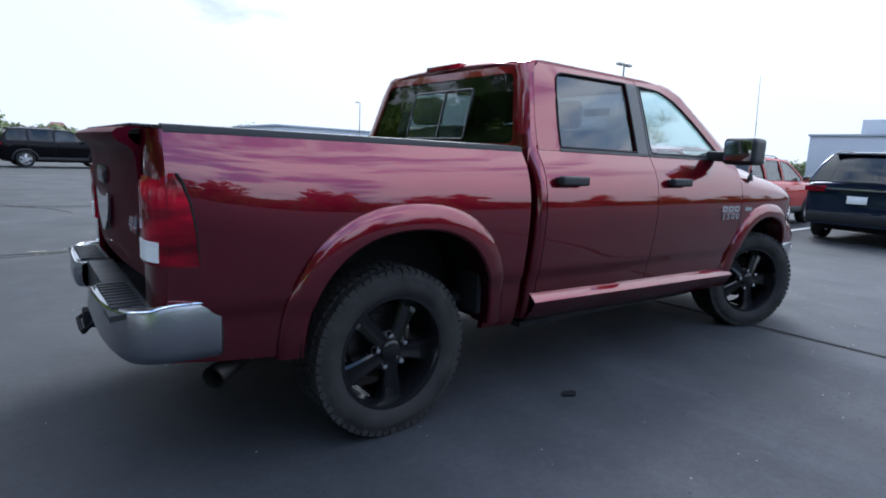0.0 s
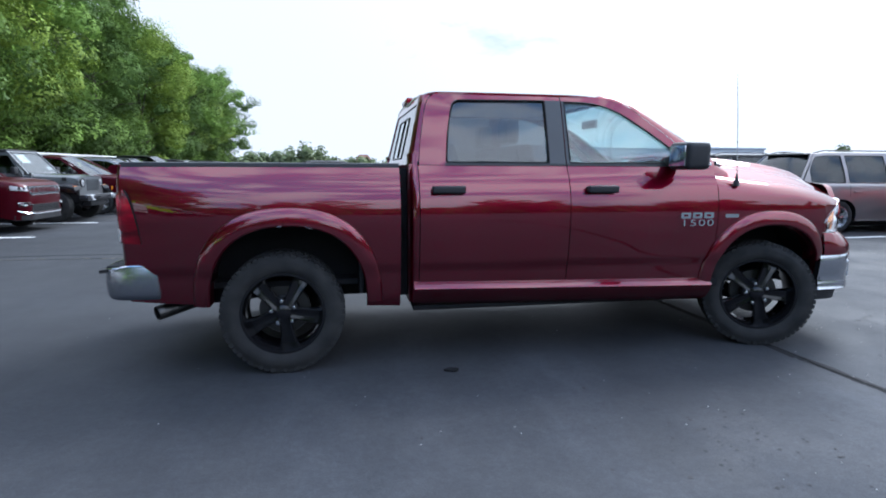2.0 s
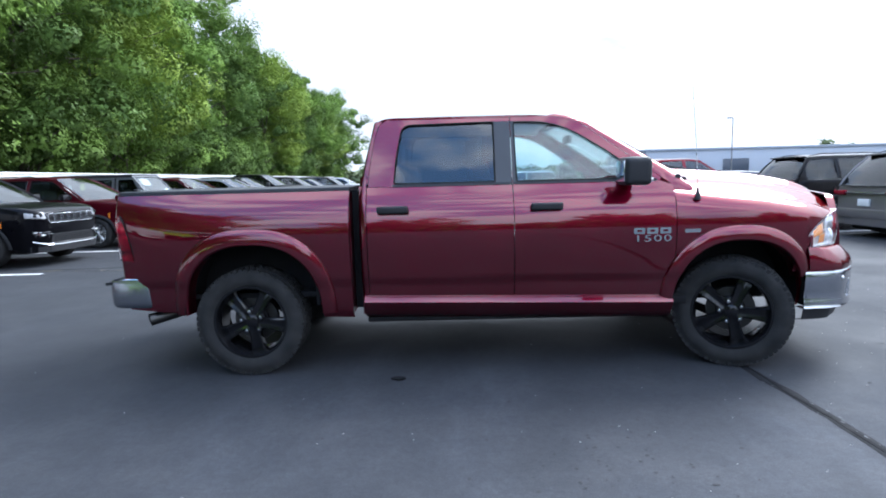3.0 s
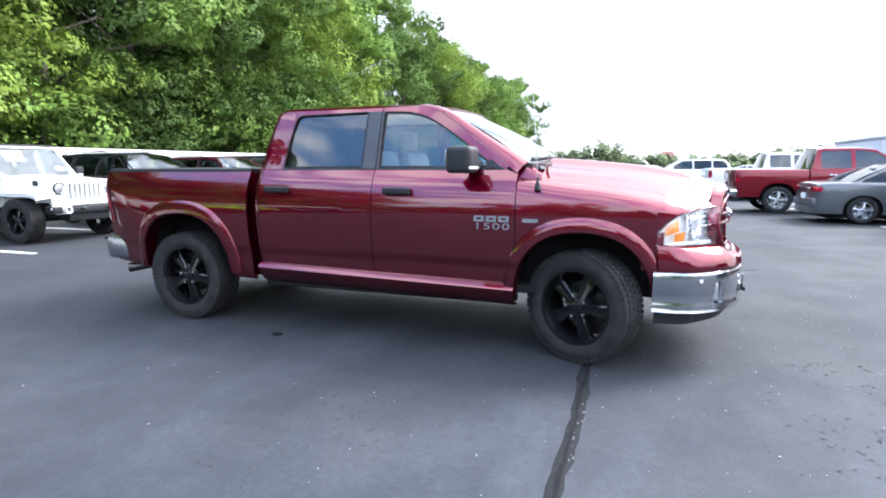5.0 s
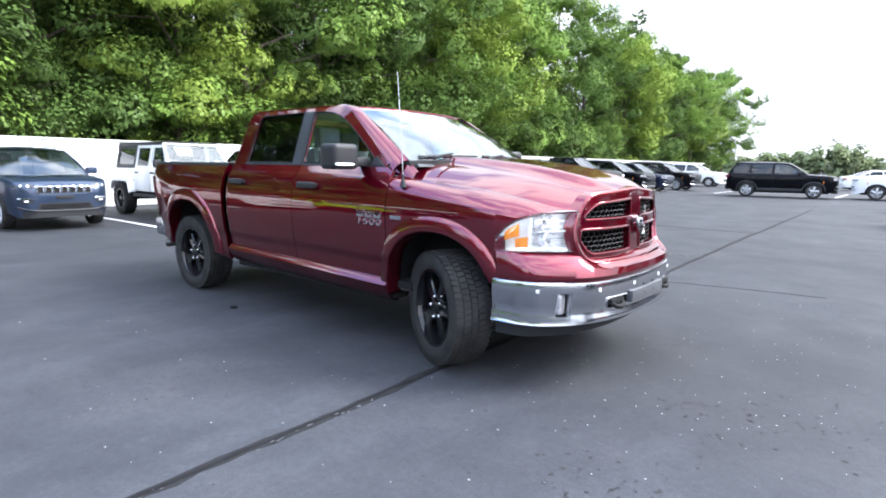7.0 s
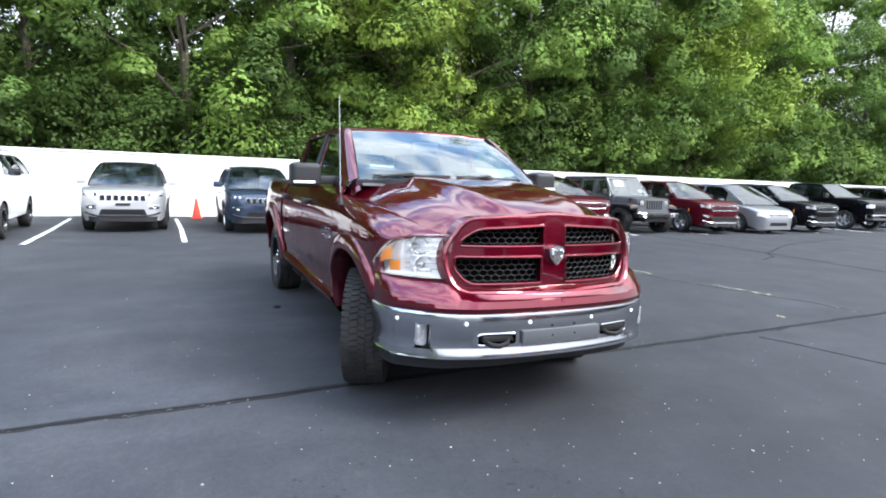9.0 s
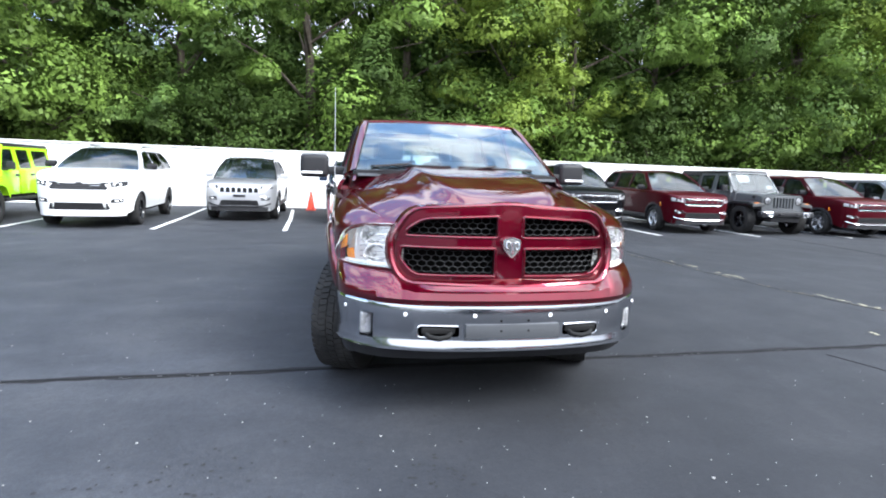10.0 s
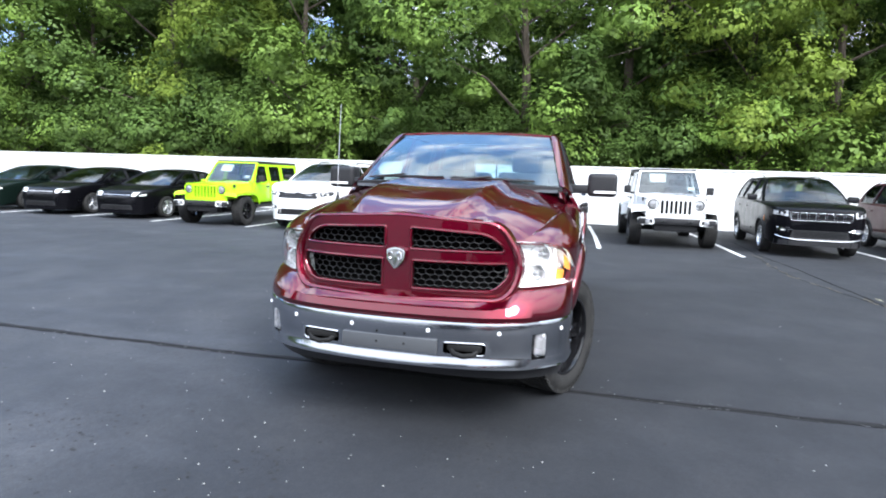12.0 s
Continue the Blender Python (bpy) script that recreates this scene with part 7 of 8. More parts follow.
build_car(SUV, "navy_suv", "dark navy SUV seen from behind with red lamps", "SUV", P_DNAVY, tailed(SUV, 11.2, 0.6), ROW_E)
build_car(CROSS, "red_suv", "vivid red compact SUV with black roof", "SUV", P_ORANGE, tailed(CROSS, 11.7, 3.75), ROW_E, dark_roof=True)
build_car(VAN, "warm_grey_minivan", "warm grey minivan with wide red tail lamps", "minivan", P_GRANITE, tailed(VAN, 9.9, 6.55), ROW_E, cladding=False, front="van")
build_car(SUV, "black_suv", "black SUV seen from behind", "SUV", P_BLACK, tailed(SUV, 9.4, 9.2, 2), ROW_E)
build_car(SEDAN, "grey_sedan", "dark grey sedan with bright wheels", "sedan", P_GREY, tailed(SEDAN, 7.7, 11.9, 3), ROW_E, cladding=False, front="sedan", rails=False)
build_pickup("red_pickup", "rich red crew-cab pickup with silver wheels", P_RED, pose(9.25, 14.9, 0, 0, 0, 3), ROW_E)
build_pickup("white_pickup", "white pickup parked beyond a red one", P_WHITE, pose(9.1, 21.5, 0, 0, 0, 3), ROW_E)
build_car(SUV, "black_suv", "black SUV parked across the far lane", "SUV", P_BLACK, pose(0.55, 29.6, 0, 0, 0, 8), "cars across the far end of the lot")
build_car(SUV, "white_suv", "white SUV parked across the far lane", "SUV", P_WHITE, pose(5.9, 31.2, 0, 0, 0, 184), "cars across the far end of the lot", cladding=False)
build_car(SEDAN, "white_sedan", "white sedan far across the lot", "sedan", P_WHITE, pose(4.0, 46.0, 0, 0, 0, 20), "cars across the far end of the lot", cladding=False, front="sedan", rails=False)
build_car(SUV, "white_suv", "white SUV at the far end of the row", "SUV", P_WHITE, pose(-8.0, 44.0, 0, 0, 0, 0), "cars across the far end of the lot", cladding=False)
build_car(SEDAN, "silver_sedan", "silver sedan far across the lot", "sedan", P_SILVER, pose(11.5, 48.0, 0, 0, 0, 160), "cars across the far end of the lot", cladding=False, front="sedan", rails=False)

# ---------------------------------------------------------------- lot, wall, trees, distance
am = Nodes("worn_sealed_asphalt").set(Specular_IOR_Level=0.35)
big = am.ramp(am.noise(0.22, 5, 0.6), [(0.30, (0.0190, 0.0206, 0.0246)), (0.52, (0.0264, 0.0281, 0.0328)), (0.75, (0.0385, 0.0406, 0.0458))])
mid = am.ramp(am.noise(1.4, 7, 0.68), [(0.30, (0.70, 0.72, 0.76)), (0.50, (0.96, 0.97, 0.99)), (0.72, (1.34, 1.31, 1.27))])
fine = am.ramp(am.noise(95, 2, 0.6), [(0.35, g3(0.86)), (0.55, g3(1.0)), (0.72, g3(1.16))])
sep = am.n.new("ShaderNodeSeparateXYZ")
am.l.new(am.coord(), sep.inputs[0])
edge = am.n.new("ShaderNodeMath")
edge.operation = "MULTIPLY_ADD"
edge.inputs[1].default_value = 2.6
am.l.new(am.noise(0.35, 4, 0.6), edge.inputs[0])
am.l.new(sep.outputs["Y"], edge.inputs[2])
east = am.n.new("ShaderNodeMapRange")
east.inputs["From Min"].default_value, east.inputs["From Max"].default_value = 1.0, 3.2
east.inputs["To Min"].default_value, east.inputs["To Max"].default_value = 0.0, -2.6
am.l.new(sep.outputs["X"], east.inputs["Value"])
# worn only shifts where the painted light zone begins
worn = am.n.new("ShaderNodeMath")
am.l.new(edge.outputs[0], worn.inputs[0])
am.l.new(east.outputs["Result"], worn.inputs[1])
# lighter zone: brightness of the lit ground put into the asphalt colour
lit_zone = am.n.new("ShaderNodeMapRange")
lit_zone.inputs["From Min"].default_value, lit_zone.inputs["From Max"].default_value = -4.7, -2.1
lit_zone.inputs["To Min"].default_value, lit_zone.inputs["To Max"].default_value = 1.0, 0.0
am.l.new(worn.outputs[0], lit_zone.inputs["Value"])
grey = am.mix(lit_zone.outputs["Result"], big, am.mix(1.0, big, g3(1.28), "MULTIPLY"))
# darker towards +y: shade by the truck's nose put into the colour
shade_zone = am.n.new("ShaderNodeMapRange")
shade_zone.inputs["From Min"].default_value, shade_zone.inputs["From Max"].default_value = -0.4, 2.0
am.l.new(edge.outputs[0], shade_zone.inputs["Value"])
grey = am.mix(shade_zone.outputs["Result"], grey, am.mix(1.0, grey, g3(0.74), "MULTIPLY"))
scuff = am.ramp(am.noise(0.8, 8, 0.72, (1.0, 0.35, 1.0)), [(0.50, g3(0.97)), (0.62, g3(1.20)), (0.76, g3(1.6))])
pits = am.ramp(am.noise(24, 3, 0.7), [(0.36, g3(0.88)), (0.52, g3(1.0)), (0.68, g3(1.12))])
fine = am.mix(1.0, fine, pits, "MULTIPLY")
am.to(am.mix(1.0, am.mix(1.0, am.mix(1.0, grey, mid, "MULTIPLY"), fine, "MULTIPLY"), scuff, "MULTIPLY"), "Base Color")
am.to(am.ramp(am.noise(0.9, 5, 0.6), [(0.3, g3(0.72)), (0.7, g3(0.90))]), "Roughness")
am.bump(am.noise(55, 4, 0.7), 0.30, 0.006)
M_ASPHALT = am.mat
M_SEAL = plain("black_crack_sealant", (0.008, 0.008, 0.009), 0.85, grain=0.5, scale=40, Specular_IOR_Level=0.15)
M_CRACK = plain("sandy_crack_fill", (0.13, 0.115, 0.08), 0.9, grain=0.6, scale=60, spread=0.4)
lm = Nodes("worn_white_line_paint").set(Roughness=0.7)
lm.to(lm.ramp(lm.noise(9, 6, 0.7), [(0.34, (0.25, 0.25, 0.25)), (0.46, (0.66, 0.66, 0.64)), (0.8, (0.78, 0.78, 0.76))]), "Base Color")
M_LINE = lm.mat
fm = Nodes("white_fence_paint").set(Roughness=0.55)
fm.to(fm.mix(fm.ramp(fm.noise(2.0, 5, 0.6, (1, 1, 0.25)), [(0.4, g3(0.0)), (0.85, g3(0.35))]), (0.80, 0.80, 0.79), (0.60, 0.60, 0.57)), "Base Color")
M_FENCE = fm.mat

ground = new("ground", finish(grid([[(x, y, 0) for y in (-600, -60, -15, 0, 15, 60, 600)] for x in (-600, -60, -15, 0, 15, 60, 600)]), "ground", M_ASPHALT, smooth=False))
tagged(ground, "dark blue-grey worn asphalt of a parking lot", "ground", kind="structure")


def ribbon(name, pts, width, mat, label, category, z=0.004, rough=0.25, seed=1, kind="structure"):
    """A ragged-edged band on the ground along points."""
    rng = random.Random(seed)
    fine_pts = []
    for (x0, y0), (x1, y1) in zip(pts, pts[1:]):
        n = max(1, int(math.dist((x0, y0), (x1, y1)) / 0.12))
        fine_pts += [(x0 + (x1 - x0) * i / n, y0 + (y1 - y0) * i / n) for i in range(n)]
    fine_pts.append(pts[-1])
    rows = []
    wob = 0.0
    for i, (x, y) in enumerate(fine_pts):
        a, b = fine_pts[max(i - 1, 0)], fine_pts[min(i + 1, len(fine_pts) - 1)]
        d = Vector((b[0] - a[0], b[1] - a[1])).normalized()
        nx, ny = -d.y, d.x
        wob = wob * 0.85 + rng.uniform(-1, 1) * width * rough * 0.5
        w0, w1 = width / 2 * (1 + rng.uniform(-rough, rough)), width / 2 * (1 + rng.uniform(-rough, rough))
        rows.append([(x + nx * (wob - w0), y + ny * (wob - w0), 0.001), (x + nx * (wob - w0 * 0.8), y + ny * (wob - w0 * 0.8), z), (x + nx * (wob + w1 * 0.8), y + ny * (wob + w1 * 0.8), z), (x + nx * (wob + w1), y + ny * (wob + w1), 0.001)])
    ob = new(name, finish(grid(rows), name, mat))
    return tagged(ob, label, category, kind=kind)


M_BAND = plain("dusty_seam_tar", (0.0155, 0.0155, 0.0165), 0.9, grain=0.7, scale=50, spread=0.45, Specular_IOR_Level=0.15)
ribbon("sealed_crack", [(3.70, -9), (3.695, -6), (3.66, -2.0), (3.62, 0), (3.58, 3), (3.45, 8), (3.30, 16), (3.22, 20)], 0.075, M_BAND, "straight dusty sealed seam in the asphalt", "crack", z=0.003, rough=0.35, seed=3)
ribbon("seam_split", [(3.72, -9), (3.713, -6), (3.678, -2.0), (3.638, 0), (3.598, 3), (3.468, 8), (3.315, 16)], 0.024, M_SEAL, "narrow black split along a sealed seam", "crack", z=0.0055, rough=0.55, seed=4)
M_DUST = plain("grey_seam_dust", (0.062, 0.064, 0.067), 0.95, grain=0.6, scale=60, spread=0.4)


def crack_fill(name, pts, label, seed, mat=None, side=0.0, size=1.0):
    """Sand and dry weeds that sit in patches along a crack."""
    rg = random.Random(seed)
    bm = bmesh.new()
    for (x0, y0), (x1, y1) in zip(pts, pts[1:]):
        n = int(math.dist((x0, y0), (x1, y1)) / 0.03)
        a = math.atan2(y1 - y0, x1 - x0)
        for i in range(n):
            f = i / n
            x, y = x0 + (x1 - x0) * f, y0 + (y1 - y0) * f + 0.03 * math.sin(9 * (x0 + (x1 - x0) * f))
            x += side * rg.uniform(0.6, 1.6) * rg.choice((-1, 1))
            if math.sin(5.1 * (x + y) + seed) + math.sin(11.7 * (x - y)) + rg.uniform(-0.8, 0.8) < 0.1:
                continue
            r, q = size * rg.uniform(0.012, 0.045), rg.uniform(0.25, 0.6)
            vs = []
            for t in span(0, 5.4, 6):
                u, v = r * rg.uniform(0.6, 1.2) * math.cos(t), r * q * rg.uniform(0.6, 1.2) * math.sin(t)
                vs.append(bm.verts.new((x + u * math.cos(a) - v * math.sin(a), y + rg.gauss(0, 0.004) + u * math.sin(a) + v * math.cos(a), 0.0055 + 0.003 * rg.random())))
            bm.faces.new(vs)
    return tagged(new(name, finish(bm, name, mat or M_CRACK, smooth=False)), label, "crack", kind="stuff")


ribbon("thin_crack", [(-0.5, 9.2), (-0.78, 9.99), (-1.3, 10.5), (-1.67, 11.22), (-2.39, 12.65), (-2.86, 14.05), (-3.63, 17.66)], 0.05, M_SEAL, "thin dark curved crack across the asphalt", "crack", rough=0.6, seed=15)
SANDY = [(-5.9, 4.62), (-5.2, 4.60), (-4.2, 4.48), (-3.0, 4.44), (-2.0, 4.60), (-0.7, 4.85), (0.9, 4.98), (2.0, 5.25), (2.8, 5.5), (3.4, 5.5)]
ribbon("thin_crack", SANDY, 0.022, M_SEAL, "thin dark crack in the asphalt", "crack", z=0.003, rough=0.7, seed=7)
crack_fill("sandy_crack", SANDY, "sand and dry weeds in patches along a crack", 7)
ribbon("thin_crack", [(-6, 10.9), (-3.5, 10.8), (-1.2, 10.5), (1.4, 10.05), (3.4, 9.9)], 0.05, M_SEAL, "thin dark crack across the asphalt", "crack", rough=0.6, seed=9)
ribbon("thin_crack", [(-9, 4.9), (-6, 4.75), (-4.0, 4.86), (-1.5, 4.84), (-0.7, 4.84)], 0.03, M_SEAL, "thin dark crack across the asphalt", "crack", rough=0.6, seed=11)
ribbon("thin_crack", [(3.75, 3.15), (4.09, 3.26), (4.70, 3.40), (5.4, 3.5)], 0.012, M_SEAL, "thin dark crack across the asphalt", "crack", rough=0.6, seed=13)

# dry straw caught in the crack
M_STRAW = plain("dry_straw", (0.34, 0.32, 0.22), 0.9, grain=0.6, scale=60, spread=0.3)
bm = bmesh.new()
rg = random.Random(31)
for cx, cy, reach, n in ((-1.2, 4.96, 0.09, 8), (-0.69, 5.03, 0.12, 12), (-0.08, 5.05, 0.05, 6), (0.09, 5.06, 0.05, 5), (0.29, 5.10, 0.12, 16), (1.63, 5.30, 0.14, 8), (1.87, 5.31, 0.08, 6), (2.09, 5.35, 0.10, 8), (2.27, 5.40, 0.05, 4), (3.23, 4.245, 0.06, 4)):
    for i in range(n):
        x, y, a = cx + rg.gauss(0, reach * 0.6), cy + rg.gauss(0, 0.014), rg.gauss(0.15, 0.35)
        u, v = rg.uniform(0.02, 0.05), rg.uniform(0.006, 0.014)
        z = 0.008 + 0.004 * rg.random()
        bm.faces.new([bm.verts.new((x + p * u * math.cos(a) - q * v * math.sin(a), y + p * u * math.sin(a) + q * v * math.cos(a), z)) for p, q in ((-1, 0), (-0.3, -1), (0.6, -0.8), (1, 0.1), (0.4, 1), (-0.6, 0.7))])
tagged(new("straw", finish(bm, "straw", M_STRAW, smooth=False)), "pale dry straw caught along a crack", "straw", kind="stuff")
crack_fill("seam_dust", [(3.695, -6), (3.66, -2.0), (3.62, 0), (3.58, 3), (3.45, 8)], "pale dust scattered along a sealed seam", 12, M_DUST, 0.04, 0.42)

# parking lines
for i, y in enumerate((-18.7, -15.95, -13.3, -10.6, -7.65, -4.72, -1.95, 1.36, 4.32, 7.5, 10.5, 13.5, 16.4, 19.3, 22.6, 26.4, 29.3, 32.2)):
    ribbon("parking_line", [(-5.45, y), (-8.5, y - 0.06), (-12.0, y - 0.2)], 0.105, M_LINE, "worn white parking line", "line", z=0.0045, rough=0.05, seed=20 + i)
for i, (x, y) in enumerate(((10.3, -0.75), (10.1, 2.12), (9.9, 4.85), (9.3, 7.9), (9.0, 10.5), (8.7, 13.0), (8.3, 16.0), (8.0, 18.8))):
    ribbon("parking_line", [(x, y), (x + 5.5, y + 0.25)], 0.105, M_LINE, "worn white parking line", "line", z=0.0045, rough=0.05, seed=60 + i)
for i, x in enumerate((-3.0, 2.8, 8.2)):
    ribbon("parking_line", [(x, 31.2), (x + 0.1, 37)], 0.11, M_LINE, "worn white parking line", "line", z=0.0045, rough=0.05, seed=80 + i)


def white_wall():
    """The long white fence: flat panels with upright joints, a cap and posts."""
    w = thing("wall_west", "long white panel fence behind the parked cars", "wall", kind="structure")
    me = None
    bm = bmesh.new()
    prof = []
    n = 8
    for i in range(n):
        a, b = -1.2 + 2.4 * i / n, -1.2 + 2.4 * (i + 1) / n
        prof += [(0.0, a + 0.004), (0.012, a + 0.012), (0.012, b - 0.012), (0.0, b - 0.004)]
    grid([[(x, y, z) for x, y in prof] for z in (0.02, 1.0, 1.96)], bm)
    rim(bm, (-0.05, 0, 0))
    for i in range(37):
        y = -24.4 + 2.4 * i
        if me is None:
            o = part("panel", bm, M_FENCE, w, smooth=False)
            me = o.data
        else:
            o = new("panel", me)
            o.parent = w
        o.location = (-12.75, y, 0)
    part("cap", box(-12.84, -12.70, -25.6, 64.2, 1.96, 2.01, 0.008), M_FENCE, w)
    post = None
    for i in range(38):
        if post is None:
            o = part("post", box(-0.06, 0.06, -0.06, 0.06, 0, 1.97, 0.01), M_FENCE, w)
            post = o.data
        else:
            o = new("post", post)
            o.parent = w
        o.location = (-12.83, -25.6 + 2.4 * i, 0)
    return w


white_wall()

cone = thing("traffic_cone", "orange-red traffic cone by the white wall", "traffic cone", pose(-12.1, -1.55, 0) @ Matrix.Scale(0.88, 4))
M_CONE = plain("orange_red_plastic", (0.72, 0.06, 0.02), 0.45)
part("cone_body", lathe([(0.16, 0.03), (0.15, 0.05), (0.035, 0.70), (0.03, 0.72), (0.0, 0.72)], 24, axis="z"), M_CONE, cone)
part("cone_base", box(-0.19, 0.19, -0.19, 0.19, 0.0, 0.035, 0.012), M_CONE, cone)

# pebbles and grit
rng = random.Random(11)
bm = bmesh.new()
for i in range(420):
    x, y = (rng.uniform(-2, 9.5), rng.uniform(-5.5, 3.5)) if i % 3 else (rng.gauss(4.6, 1.5), rng.gauss(-1.8, 1.2))
    if rng.random() < 0.35:
        x, y = rng.gauss(5.6, 0.9), rng.gauss(0.4, 1.6)
    r = rng.uniform(0.0018, 0.005) * (1.6 if rng.random() < 0.06 else 1)
    made = bmesh.ops.create_icosphere(bm, subdivisions=1, radius=r)["verts"]
    for v in made:
        v.co = Vector((x + v.co.x * rng.uniform(0.8, 1.6), y + v.co.y * rng.uniform(0.8, 1.6), max(0.0, v.co.z * 0.8 + r * 0.5)))
M_PIT = plain("flaked_seal_pit", (0.012, 0.012, 0.013), 0.9)
M_PEBBLE = plain("pale_grit", (0.22, 0.22, 0.215), 0.8, spread=0.5)
tagged(new("grit", finish(bm, "grit", M_PEBBLE)), "scattered pale pebbles and grit on asphalt", "grit", kind="stuff")
bm = bmesh.new()
CLUSTERS = [(5.24, -0.55, 0.22), (5.1, -1.65, 0.28), (4.65, 0.5, 0.20), (5.9, -0.2, 0.35), (2.3, -2.4, 0.35)]
for i in range(420):
    cx, cy, spread = CLUSTERS[i % 5]
    x, y = (rng.gauss(cx, spread), rng.gauss(cy, spread)) if i < 340 else (rng.gauss(5.6, 1.8), rng.gauss(-0.9, 2.2))
    r = rng.uniform(0.005, 0.015)
    vs = [bm.verts.new((x + r * rng.uniform(0.5, 1.2) * math.cos(t), y + r * rng.uniform(0.5, 1.2) * math.sin(t), 0.0025)) for t in span(0, 5.4, 6)]
    bm.faces.new(vs)
tagged(new("surface_pits", finish(bm, "surface_pits", M_PIT)), "small dark pits where the seal coat flaked", "pits", kind="stuff")
bm = bmesh.new()
vs = [bm.verts.new((1.105 + 0.055 * rng.uniform(0.7, 1.2) * math.cos(t), -1.095 + 0.035 * rng.uniform(0.7, 1.2) * math.sin(t), 0.012)) for t in span(0, 6.0, 14)]
bm.faces.new(vs)
rim(bm, (0, 0, -0.011))
tagged(new("tar_lump", finish(bm, "tar_lump", M_SEAL)), "small black lump of tar lying on asphalt", "tar lump")

# ---- trees
bk = Nodes("dark_bark").set(Roughness=0.9)
bk.to(bk.ramp(bk.noise(8, 5, 0.6, (1, 1, 0.2)), [(0.3, (0.045, 0.035, 0.026)), (0.7, (0.14, 0.112, 0.085))]), "Base Color")
bk.bump(bk.noise(14, 4, 0.6, (1, 1, 0.2)), 0.6, 0.03)
M_BARK = bk.mat


def leaf_material(name, lo, hi):
    m = bpy.data.materials.new(name)
    m.use_nodes = True
    n, l = m.node_tree.nodes, m.node_tree.links
    n.clear()
    out = n.new("ShaderNodeOutputMaterial")
    geo = n.new("ShaderNodeNewGeometry")
    info = n.new("ShaderNodeObjectInfo")
    ramp = n.new("ShaderNodeValToRGB")
    ramp.color_ramp.elements[0].color, ramp.color_ramp.elements[1].color = (*lo, 1), (*hi, 1)
    hsv = n.new("ShaderNodeHueSaturation")
    rng_map = n.new("ShaderNodeMapRange")
    rng_map.inputs["To Min"].default_value, rng_map.inputs["To Max"].default_value = 0.82, 1.15
    l.new(info.outputs["Random"], rng_map.inputs["Value"])
    co, big = n.new("ShaderNodeTexCoord"), n.new("ShaderNodeTexNoise")
    big.inputs["Scale"].default_value, big.inputs["Detail"].default_value = 0.55, 2.0
    l.new(co.outputs["Object"], big.inputs["Vector"])
    patch = n.new("ShaderNodeMapRange")
    patch.inputs["From Min"].default_value, patch.inputs["From Max"].default_value = 0.3, 0.7
    patch.inputs["To Min"].default_value, patch.inputs["To Max"].default_value = 0.65, 1.25
    l.new(big.outputs["Fac"], patch.inputs["Value"])
    both = n.new("ShaderNodeMath")
    both.operation = "MULTIPLY"
    l.new(rng_map.outputs["Result"], both.inputs[0])
    l.new(patch.outputs["Result"], both.inputs[1])
    l.new(both.outputs[0], hsv.inputs["Value"])
    l.new(geo.outputs["Random Per Island"], ramp.inputs["Fac"])
    l.new(ramp.outputs["Color"], hsv.inputs["Color"])
    dif, trn, gls = n.new("ShaderNodeBsdfDiffuse"), n.new("ShaderNodeBsdfTranslucent"), n.new("ShaderNodeBsdfGlossy")
    gls.inputs["Roughness"].default_value = 0.45
    gls.inputs["Color"].default_value = (0.5, 0.5, 0.45, 1)
    mx, mg = n.new("ShaderNodeMixShader"), n.new("ShaderNodeMixShader")
    mx.inputs[0].default_value, mg.inputs[0].default_value = 0.14, 0.02
    for s in (dif, trn):
        l.new(hsv.outputs["Color"], s.inputs["Color"])
    l.new(dif.outputs[0], mx.inputs[1])
    l.new(trn.outputs[0], mx.inputs[2])
    l.new(mx.outputs[0], mg.inputs[1])
    l.new(gls.outputs[0], mg.inputs[2])
    l.new(mg.outputs[0], out.inputs["Surface"])
    return m


M_LEAF = [leaf_material("maple_leaves", (0.126, 0.198, 0.040), (0.186, 0.284, 0.052)), leaf_material("yellow_green_leaves", (0.182, 0.254, 0.042), (0.248, 0.335, 0.052)), leaf_material("deep_green_leaves", (0.066, 0.110, 0.027), (0.106, 0.166, 0.038))]


